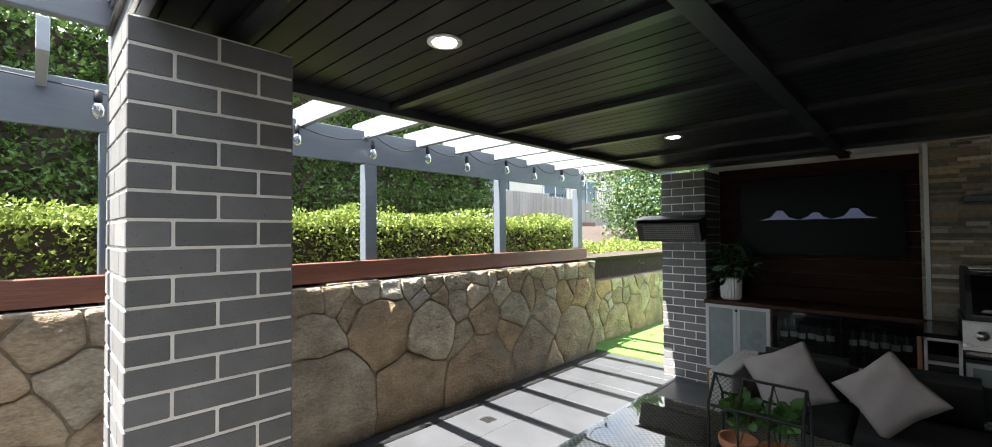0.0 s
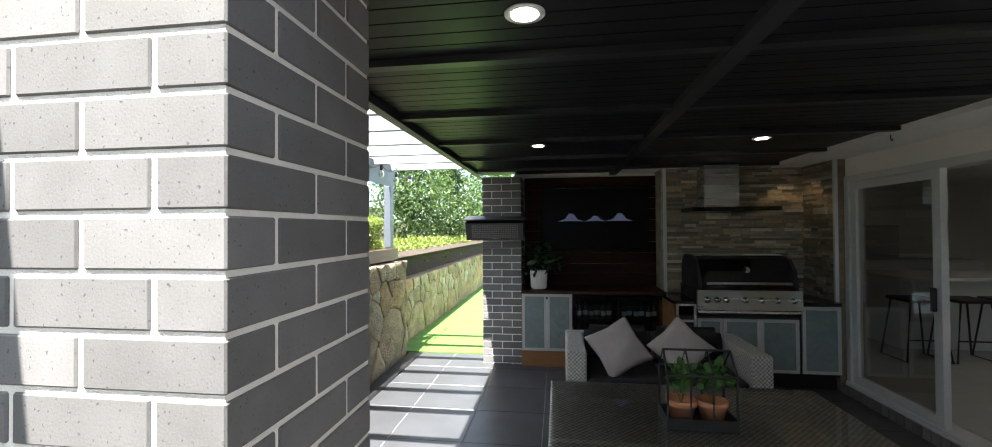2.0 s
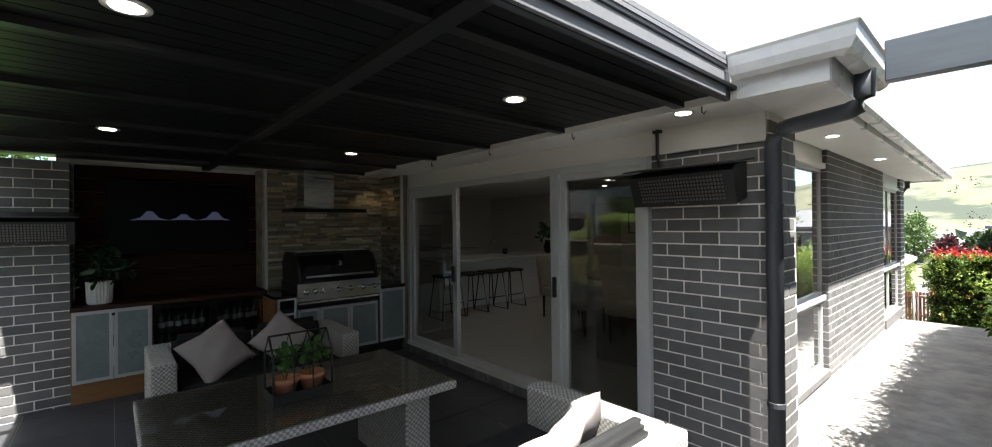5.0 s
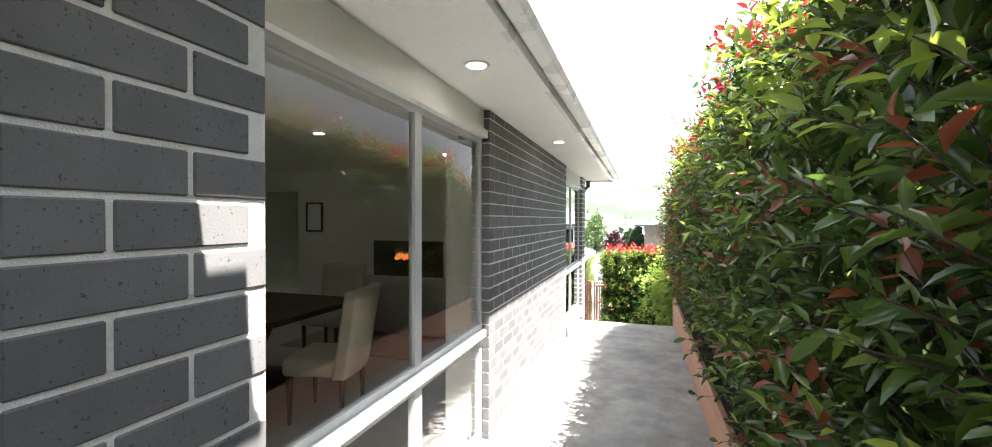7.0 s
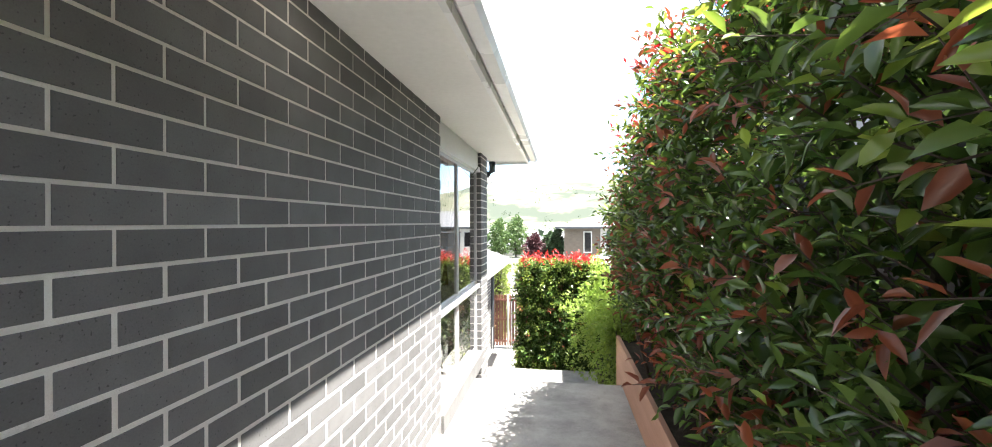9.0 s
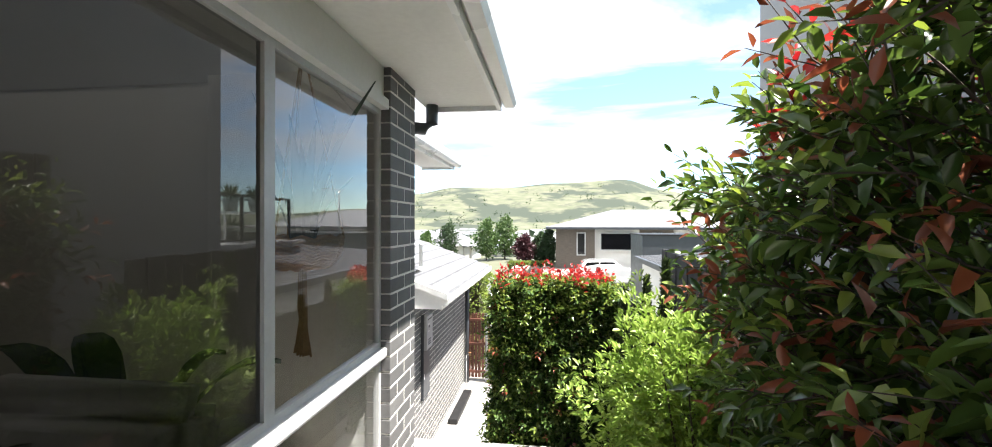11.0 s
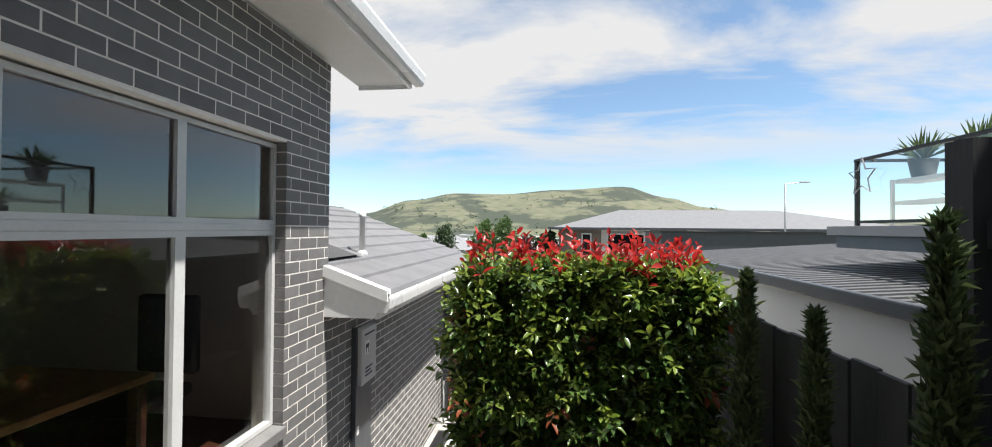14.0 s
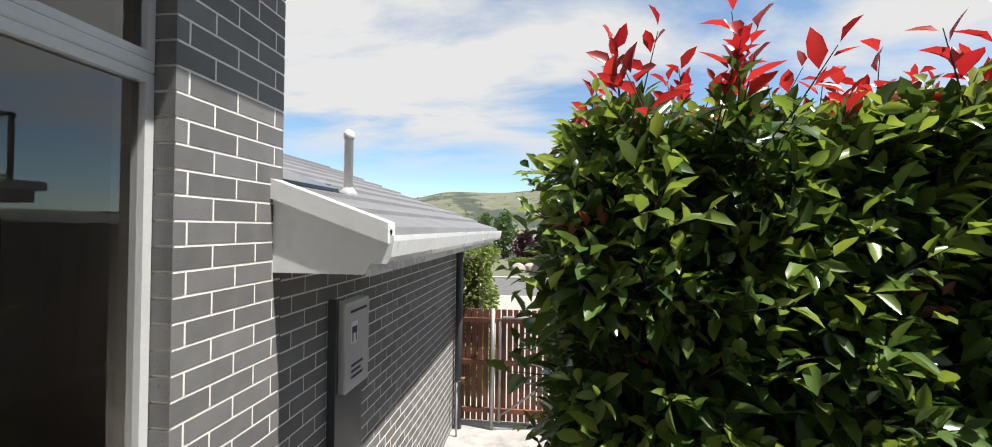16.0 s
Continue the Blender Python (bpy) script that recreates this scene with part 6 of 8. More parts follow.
part("wall", box_bm(-24, -10, -20, -11, 0, 5.0), M_RENDER, nh)
part("roof", prism_bm([(-10.2, 5.0), (-10.2, 5.15), (-15.0, 6.9), (-20.8, 5.15), (-20.8, 5.0)], "x", -24.8, -9.2), M_DARK, nh, "dark sheet roof")
for wx in (-20.0, -17.2, -13.0):
    w = part("window", join_bm(box_bm(wx - 0.95, wx - 0.88, -11.0, -10.94, 3.0, 4.35), box_bm(wx + 0.88, wx + 0.95, -11.0, -10.94, 3.0, 4.35), box_bm(wx - 0.88, wx + 0.88, -11.0, -10.94, 3.0, 3.07), box_bm(wx - 0.88, wx + 0.88, -11.0, -10.94, 4.28, 4.35), box_bm(wx - 0.03, wx + 0.03, -11.0, -10.94, 3.07, 4.28)), M_ALU_W, nh)
    part("pane", box_bm(wx - 0.88, wx + 0.88, -10.985, -10.97, 3.07, 4.28), M_BLACKGLOSS, w)
bal = part("balcony", box_bm(-21, -15.5, -11.0, -9.6, 2.6, 2.75), M_RENDER, nh)
for i in range(23):
    part("baluster", box_bm(-21 + i * 0.25, -20.98 + i * 0.25, -9.64, -9.62, 2.75, 3.6), M_DARK, bal)
part("balcony_rail", box_bm(-21, -15.5, -9.65, -9.61, 3.6, 3.65), M_DARK, bal)

# ---- passage side: corner eave, downpipes, small fittings ----
corner = thing("eaves_corner", (0.2, 3.2, 2.30), "boxed white corner eave with a rounded steel gutter", "eave", kind="structure")
part("soffit_board", box_bm(0.002, 0.39, 2.864, 3.60, 2.299, 2.315), M_EAVE, corner)
part("fascia_board", join_bm(box_bm(0.002, 0.41, 2.842, 2.862, 2.285, 2.42, 0.003), box_bm(0.392, 0.412, 2.863, 3.62, 2.285, 2.42, 0.003)), M_GUTTER, corner)


def mitred_gutter(profile, legs):
    """A gutter bent round one corner. profile: (outward, up) pairs; legs: the places where it starts, turns and ends, each with its outward way."""
    bm = bmesh.new()
    rings = [[bm.verts.new((p[0] + o[0] * a, p[1] + o[1] * a, p[2] + b)) for a, b in profile] for p, o in legs]
    n = len(profile)
    for r0, r1 in zip(rings, rings[1:]):
        for k in range(n):
            bm.faces.new((r0[k], r0[(k + 1) % n], r1[(k + 1) % n], r1[k]))
    bm.faces.new(rings[0]); bm.faces.new(rings[-1])
    bmesh.ops.recalc_face_normals(bm, faces=bm.faces)
    return bm


gp = [(0.0, 0.02), (0.02, -0.012), (0.06, -0.022), (0.095, -0.005), (0.115, 0.035), (0.122, 0.085), (0.134, 0.098), (0.134, 0.112), (0.118, 0.112), (0.108, 0.09), (0.085, 0.03), (0.012, 0.04), (0.008, 0.10), (0.0, 0.10)]
part("gutter", mitred_gutter(gp, (((0.004, 2.842, 2.395), (0, -1)), ((0.412, 2.842, 2.395), (1, -1)), ((0.412, 3.66, 2.395), (1, 0)))), M_GUTTER, corner)
for k in range(4):
    part("roof_tile", prism_bm([(2.80 + k * 0.24, 2.50 + k * 0.085), (2.80 + k * 0.24, 2.53 + k * 0.085), (3.08 + k * 0.24, 2.61 + k * 0.085), (3.08 + k * 0.24, 2.585 + k * 0.085)], "x", 0.03, 0.50 - 0.10 * k), M_ROOF, corner)
dp = thing("downpipe", (0.06, 3.21, 0), "charcoal round downpipe at the house corner", "downpipe")
part("pipe", tube_bm([(0.06, 3.22, 0.0), (0.06, 3.22, 2.08), (0.068, 3.22, 2.125), (0.095, 3.22, 2.155), (0.14, 3.22, 2.168), (0.40, 3.22, 2.20), (0.45, 3.22, 2.22), (0.475, 3.22, 2.265), (0.478, 3.22, 2.40)], 0.045, 14), M_DARK, dp, smooth=True)
for z in (0.55, 1.7):
    part("pipe_strap", lathe_bm([(0.047, 0), (0.049, 0.002), (0.049, 0.03), (0.047, 0.032)], 16, (0.06, 3.22, z)), M_DARK, dp)
for i, (hx) in enumerate((-3.05, -2.1, -1.15, -0.2)):
    if i == 0:
        hk = thing("ceiling_hook", (hx, 2.88, 2.298), "small dark hook under the soffit edge", "hook", "soffit hooks")
        part("wire", tube_bm([(hx, 2.88, 2.300), (hx, 2.88, 2.265), (hx + 0.012, 2.88, 2.25), (hx + 0.024, 2.88, 2.265)], 0.004, 5), M_BLACK, hk)
    else:
        copy_thing(hk, Matrix.Translation((hx, 2.88, 2.298)))
dp2 = thing("downpipe", (-0.62, 11.76, 0), "charcoal round downpipe behind the end pier", "downpipe")
part("pipe", tube_bm([(-0.28, 12.05, 2.40), (-0.28, 12.05, 2.27), (-0.33, 12.02, 2.22), (-0.45, 11.95, 2.22), (-0.75, 11.78, 2.24), (-1.2, 11.74, 2.22), (-1.3, 11.74, 2.1), (-1.3, 11.74, -1.1)], 0.045, 12), M_DARK, dp2, smooth=True)

# garage: roof tiles, vent, skylight, meter box, downpipe
gr = thing("roof_garage", (-2.4, 17.2, 0.6), "pale grey flat-tiled garage roof", "roof", kind="structure")
M_GTILE = material("pale_grey_flat_tile", (0.165, 0.165, 0.172), 0.55, color2=(0.125, 0.125, 0.132), scale=3, fine=60, bump=0.1, per_object=0.06)
sl = math.atan2(0.55, 1.55)
for i in range(9):
    d0, d1 = i * 0.31, i * 0.31 + 0.34
    def up(d, off): return (-0.90 - d * math.cos(sl) - off * math.sin(sl), 0.455 + d * math.sin(sl) + off * math.cos(sl))
    part("tile_course", prism_bm([up(d0, 0.016), up(d0, 0.06), up(d1, 0.03), up(d1, 0.0)], "y", 15.06, 19.62 + 0.12 * i * 0), M_GTILE, gr)
part("barge_cap", prism_bm([(-0.87, 0.44), (-0.87, 0.53), (-3.6, 1.49), (-3.6, 1.40)], "y", 15.03, 15.12), M_GUTTER, gr)
part("back_slope", prism_bm([(-3.5, 1.42), (-6.5, 0.40), (-6.5, 0.36), (-3.5, 1.36)], "y", 15.06, 19.62), M_GTILE, gr)
vent = thing("roof_vent_pipe", (-1.62, 16.24, 0.7), "white plastic vent pipe on the garage roof", "vent pipe")
part("pipe", lathe_bm([(0.032, 0), (0.032, 0.42), (0.038, 0.425), (0.038, 0.47), (0.015, 0.49)], 14, (-1.62, 16.24, 0.72)), M_WHITE, vent, smooth=True)
part("flashing", lathe_bm([(0.075, -0.02), (0.06, 0.03), (0.034, 0.06)], 14, (-1.62, 16.24, 0.73)), M_ALU, vent, smooth=True)
sk = thing("skylight", (-1.95, 15.7, 0.8), "dark flat skylight panel in the garage roof", "skylight")
part("panel", prism_bm([(-1.55, 0.735), (-1.55, 0.755), (-2.3, 1.02), (-2.3, 1.0)], "y", 15.35, 15.95), M_BLACKGLOSS, sk)

mbx = thing("meter_box", (XG + 0.06, 15.77, -0.2), "grey electrical meter box with a notice label", "meter box")
part("box_body", box_bm(XG, XG + 0.09, 15.64, 15.98, -0.47, 0.06, 0.01), M_ALU, mbx)
part("slot", box_bm(XG + 0.09, XG + 0.094, 15.70, 15.93, -0.005, 0.01), M_BLACK, mbx)
part("notice_label", box_bm(XG + 0.09, XG + 0.0925, 15.71, 15.80, -0.19, -0.06), M_WHITE, mbx, "white notice label")
M_BLUEPRINT = material("blue_black_ink", (0.02, 0.025, 0.06), 0.6)
part("label_mark", join_bm(box_bm(XG + 0.0925, XG + 0.0935, 15.72, 15.79, -0.13, -0.09), box_bm(XG + 0.0925, XG + 0.0935, 15.725, 15.738, -0.18, -0.13), box_bm(XG + 0.0925, XG + 0.0935, 15.772, 15.785, -0.18, -0.13)), M_BLUEPRINT, mbx)
part("stencil_bars", join_bm(*[box_bm(XG + 0.09, XG + 0.0925, 15.72, 15.88 - 0.03 * (i % 2), -0.33 - i * 0.035, -0.315 - i * 0.035) for i in range(3)]), M_BLUEPRINT, mbx)
cover = thing("meter_cover_board", (XG + 0.02, 15.83, -1.0), "dark grey tall cover board under the meter box", "cover board")
part("panel", box_bm(XG, XG + 0.03, 15.63, 16.02, -1.25, -0.47, 0.004), M_DARK, cover)
part("side_strip", box_bm(XG, XG + 0.05, 15.60, 15.635, -1.25, 0.09, 0.004), M_DARK, cover)
part("tag", box_bm(XG + 0.03, XG + 0.033, 15.66, 15.72, -0.95, -0.87), M_WHITE, cover)
dp3 = thing("downpipe", (-1.36, 19.1, -2.2), "charcoal downpipe at the end of the garage", "downpipe")
part("pipe", tube_bm([(-1.36, 19.1, -2.2), (-1.36, 19.1, 0.30)], 0.05, 12), M_DARK, dp3, smooth=True)
tapw = thing("garden_tap", (-1.30, 18.9, -1.5), "brass garden tap on a riser pipe", "garden tap")
part("riser", tube_bm([(-1.33, 18.85, -2.2), (-1.33, 18.85, -1.50), (-1.25, 18.85, -1.46)], 0.014, 8), M_ALU, tapw, smooth=True)
part("tap_head", lathe_bm([(0.03, 0), (0.02, 0.05), (0.035, 0.06), (0.035, 0.07)], 10, (-1.25, 18.85, -1.5)), M_OAK, tapw, smooth=True)
bp_ = thing("black_drain_cover", (-1.15, 17.6, -2.2), "black rubber wheel stop on the path", "wheel stop")
part("block", box_bm(-1.30, -1.12, 16.9, 18.4, -2.2, -2.10, 0.02), M_BLACK, bp_)

# side gate
M_GATE = material("red_brown_gate_timber", (0.19, 0.075, 0.045), 0.6, color2=(0.11, 0.04, 0.028), scale=5, fine=50, stretch=(2, 2, 0.15), per_object=0.2)
M_GALV = material("galvanised_steel", (0.42, 0.42, 0.42), 0.42, 0.7, color2=(0.35, 0.35, 0.35))
gate = thing("side_gate", (-0.2, 19.2, -2.2), "red-brown timber slat gate on a galvanised frame", "gate")
gs = box_bm(-0.033, 0.033, -0.01, 0.01, 0, 1.52, 0.002, 1)
gs_me = bpy.data.meshes.new("slat"); gs.to_mesh(gs_me); gs.free(); gs_me.materials.append(M_GATE)
for i in range(34):
    ob = new("slat", gs_me); ob.parent = gate; ob.matrix_parent_inverse = gate.matrix_basis.inverted()
    ob.matrix_basis = Matrix.Translation((-1.33 + i * 0.082, 19.22, -2.12))
for z in (-2.0, -1.35, -0.78):
    part("rail", box_bm(-1.36, 1.45, 19.17, 19.21, z, z + 0.06), M_GATE, gate)
part("gate_frame", tube_bm([(-0.80, 19.12, -2.1), (-0.80, 19.12, -0.75), (-0.76, 19.12, -0.69), (0.6, 19.12, -0.69)], 0.02, 8), M_GALV, gate, "galvanised tube frame", smooth=True)
part("gate_brace", tube_bm([(-0.78, 19.12, -2.0), (-0.1, 19.12, -1.5), (0.6, 19.12, -0.9)], 0.016, 8), M_GALV, gate, smooth=True)
part("gate_post", tube_bm([(-0.90, 19.12, -2.2), (-0.90, 19.12, -0.58)], 0.028, 10), M_GALV, gate, "galvanised post", smooth=True)

# ---- photinia hedges, shrubs, pencil pines ----
M_PHOT = leaf_material("glossy_photinia_leaf", (0.028, 0.066, 0.017), (0.100, 0.165, 0.042), 0.25, 0.28, (1.6, 1.45, 0.9))
# young growth, and also the colour of leaves in the sun
M_PHOTY = leaf_material("young_sunlit_photinia_leaf", (0.12, 0.19, 0.035), (0.22, 0.29, 0.06), 0.3, 0.38, (1.5, 1.4, 0.9))
M_RED = leaf_material("red_photinia_tip", (0.28, 0.012, 0.016), (0.46, 0.040, 0.034), 0.35, 0.4, (1.3, 1.0, 1.0))
M_BRONZE = leaf_material("bronze_photinia_leaf", (0.15, 0.042, 0.022), (0.27, 0.085, 0.040), 0.32, 0.35, (1.3, 1.1, 1.0))


def leaves_at(name, p, d, length, wide, mat, rng, parent, fold=0.13, curl=0.10):
    """Pointed, folded leaves, each at its own place with its own way and length."""
    n = len(p)
    if not n:
        return None
    d = d / (np.linalg.norm(d, axis=1)[:, None] + 1e-9)
    s = np.cross(d, np.array([0, 0, 1.0]) + rng.normal(0, 0.45, (n, 3))); s /= np.linalg.norm(s, axis=1)[:, None] + 1e-9
    u = np.cross(s, d)
    u *= np.where(u[:, 2:3] < 0, -1.0, 1.0)
    L = length[:, None]
    W = L * wide * (0.8 + 0.4 * rng.random(n))[:, None]
    f = L * fold * (0.5 + rng.random(n))[:, None]
    c = L * curl * (0.3 + 1.4 * rng.random(n))[:, None]
    m0, m1, m2 = p + d * L * 0.10, p + d * L * 0.42, p + d * L * 0.74 - u * c * 0.45
    tip = p + d * L - u * c
    v = np.stack([m0, m1 - s * W * .5 + u * f, m1, m1 + s * W * .5 + u * f, m2 - s * W * .40 + u * (f * .7), m2, m2 + s * W * .40 + u * (f * .7), tip], 1).reshape(-1, 3)
    k = (np.arange(n) * 8)[:, None]
    tri = np.concatenate([k + np.array([q]) for q in ((0, 2, 1), (0, 3, 2), (4, 5, 7), (5, 6, 7))], 0).tolist()
    quad = np.concatenate([k + np.array([q]) for q in ((1, 2, 5, 4), (2, 3, 6, 5))], 0).tolist()
    me = bpy.data.meshes.new(name)
    me.from_pydata(v.tolist(), [], tri + quad)
    me.materials.append(mat)
    me.polygons.foreach_set("use_smooth", np.ones(len(me.polygons), dtype=bool))
    ob = new(name, me)
    if parent:
        ob.parent = parent
        ob.matrix_parent_inverse = parent.matrix_basis.inverted()
    return tagged(ob, kind="stuff")


def shoots(parent, base, way, length, per, size, rng, tip_kind, wide=0.36):
    """Leafy shoots: leaves spiral up each stem, old and dark below, young and coloured at the tip. tip_kind: 0 green, 1
    young and sunlit yellow-green, 2 bronze, 3 red.
    """
    n = len(base)
    way = way / (np.linalg.norm(way, axis=1)[:, None] + 1e-9)
    side = np.cross(way, rng.normal(0, 1, (n, 3))); side /= np.linalg.norm(side, axis=1)[:, None] + 1e-9
    other = np.cross(way, side)
    bend = rng.normal(0, 0.18, n)[:, None]

    def at(t):
        return base + way * (length * t)[:, None] + side * (bend * (length * t * t)[:, None])
    pos, dirs, lens, frac, kind = [], [], [], [], []
    a0 = rng.random(n) * 6.283
    for k in range(per):
        t = np.full(n, (k + 0.6) / per) + rng.normal(0, 0.02, n)
        a = a0 + k * 2.4
        rad = side * np.cos(a)[:, None] + other * np.sin(a)[:, None]
        lift = (0.45 + 0.75 * t)[:, None]
        dd = rad + way * lift + rng.normal(0, 0.22, (n, 3))
        dd[:, 2] -= 0.30 * (1 - t)
        pos.append(at(t)); dirs.append(dd)
        lens.append(size * (1.05 - 0.40 * t ** 2) * (0.65 + 0.55 * rng.random(n)))
        frac.append(t); kind.append(tip_kind)
    pos, dirs = np.concatenate(pos), np.concatenate(dirs)
    lens, frac, kind = np.concatenate(lens), np.concatenate(frac), np.concatenate(kind)
    cut = np.where(kind == 3, 0.46, 0.58) + rng.normal(0, 0.10, len(frac))
    young = (frac > cut)
    for label, pick, mat in (("leaves", ~young | (kind == 0), M_PHOT), ("young_sunlit_leaves", young & (kind == 1), M_PHOTY), ("bronze_leaves", young & (kind == 2), M_BRONZE), ("red_tip_foliage", young & (kind == 3), M_RED)):
        leaves_at(label, pos[pick], dirs[pick], lens[pick], wide, mat, rng, parent)
    # the stems, three-sided and thin
    tri = [(side * math.cos(q) + other * math.sin(q)) for q in (0.0, 2.094, 4.189)]
    rows = [np.stack([at(np.full(n, t)) + e * r for e in tri], 1) for t, r in ((-0.25, 0.0032), (0.5, 0.0022), (0.97, 0.0010))]
    v = np.stack(rows, 1).reshape(-1, 3)
    k = (np.arange(n) * 9)[:, None]
    f = np.concatenate([k + np.array([[b + q, b + (q + 1) % 3, b + 3 + (q + 1) % 3, b + 3 + q]]) for b in (0, 3) for q in range(3)], 0)
    tagged(pydata("twig_work", v.tolist(), f.tolist(), M_TWIG, parent), kind="stuff")


def bulge(y, z):
    """How far the face of a hedge swells out, in metres."""
    return 0.035 * np.sin(y * 3.1 + 1.0) * np.sin(z * 2.7) + 0.03 * np.sin(y * 7.3 + z * 5.1) + 0.02 * np.sin(y * 13.0 - z * 9.0)


def photinia_row(label, x0, x1, y0, y1, z0, z1, seed):
    """The tall hedge along the path: dense below, loose and sunlit on top, thin at the end by the stairs."""
    ob = thing("photinia_hedge", ((x0 + x1) / 2, (y0 + y1) / 2, z0), label, "hedge")
    rng = np.random.default_rng(seed)
    # solid twig-coloured box behind the shoots
    part("dark_core", box_bm(x0 + 0.50, x1 - 0.25, y0 + 0.3, y1 - 1.7, z0, z1 - 0.95), M_TWIG, ob, "dark solid core behind the shoots")
    rg = random.Random(seed)
    for i in range(34):
        y = y0 + 0.15 + (y1 - y0 - 0.35) * i / 33
        x = rg.uniform(x0 + 0.32, x1 - 0.3)
        p = [(x, y, z0)]
        for k in range(5):
            p.append((p[-1][0] + rg.uniform(-.12, .10), p[-1][1] + rg.uniform(-.12, .12), z0 + (z1 - z0 - 0.15) * (k + 1) / 5))
        part("stem", tube_bm(p, [0.019, 0.016, 0.012, 0.009, 0.006, 0.003], 5), M_TWIG, ob)

    def top(y):
        return z1 + 0.05 * np.sin(y * 2.3) + 0.03 * np.sin(y * 6.1) - 0.42 * np.clip(y - 9.05, 0, 2)

    def back(z):
        # how far the face leans back towards the top
        return 0.10 * np.clip(z - 1.6, 0, None) + 0.46 * np.clip((1.0 - z) / 0.75, 0, 1)
    # face along the path
    n = 3300
    y = rng.uniform(y0, y1, n)
    keep = rng.random(n) < 1 - 0.12 * np.clip((y - (y1 - 1.0)) / 1.0, 0, 1)
    y = y[keep]; n = len(y)
    z = z0 + 0.04 + (top(y) - z0 - 0.04) * rng.random(n) ** 0.9
    dep = 0.16 + 0.30 * rng.random(n) ** 1.3
    base = np.stack([x0 + dep + back(z) + bulge(y, z) + 0.15 * np.clip((y - 10.1) / 0.6, 0, 1), y, z], 1)
    way = np.stack([-0.75 + rng.normal(0, .30, n), rng.normal(0, .55, n), 0.45 + rng.normal(0, .45, n)], 1)
    bronze = rng.random(n) < 0.12 + 0.24 * np.clip((y - 6.0) / 2.0, 0, 1) * np.clip((10.6 - y) / 1.0, 0.3, 1)
    kind = np.where(bronze, 2, np.where(rng.random(n) < 0.22, 1, 0))
    # extra yellow-green leaves up high put the sunlit top into the colour
    kind = np.where((z > 1.7) & (rng.random(n) < 0.25), 1, kind)
    shoots(ob, base, way, 0.20 + 0.16 * rng.random(n), 12, 0.088, rng, kind, 0.33)
    # inner fill behind the shoots
    n = 15000
    y = rng.uniform(y0, y1 - 0.15, n); z = z0 + (top(y) - z0 - 0.40) * rng.random(n)
    base = np.stack([x0 + 0.26 + 0.35 * rng.random(n) + back(z), y, z], 1)
    leaves_at("inner_leaves", base, rng.normal(0, 1, (n, 3)) + np.array([-0.4, 0, 0.2]), 0.085 * (0.6 + 0.6 * rng.random(n)), 0.36, M_PHOT, rng, ob)
    # loose crown
    n = 1150
    y = rng.uniform(y0, y1, n); x = x0 + 0.16 + (x1 - x0 - 0.2) * rng.random(n) ** 1.4
    base = np.stack([x + 0.20 * np.clip((y - 10.0) / 0.6, 0, 1), y, top(y) - 0.22 + 0.16 * rng.random(n)], 1)
    way = np.stack([-0.28 + rng.normal(0, .38, n), rng.normal(0, .38, n), 0.95 + rng.normal(0, .2, n)], 1)
    kind = rng.choice(4, n, p=(0.10, 0.34, 0.34, 0.22))
    shoots(ob, base, way, 0.22 + 0.20 * rng.random(n) ** 1.5, 12, 0.080, rng, kind, 0.36)
    return ob


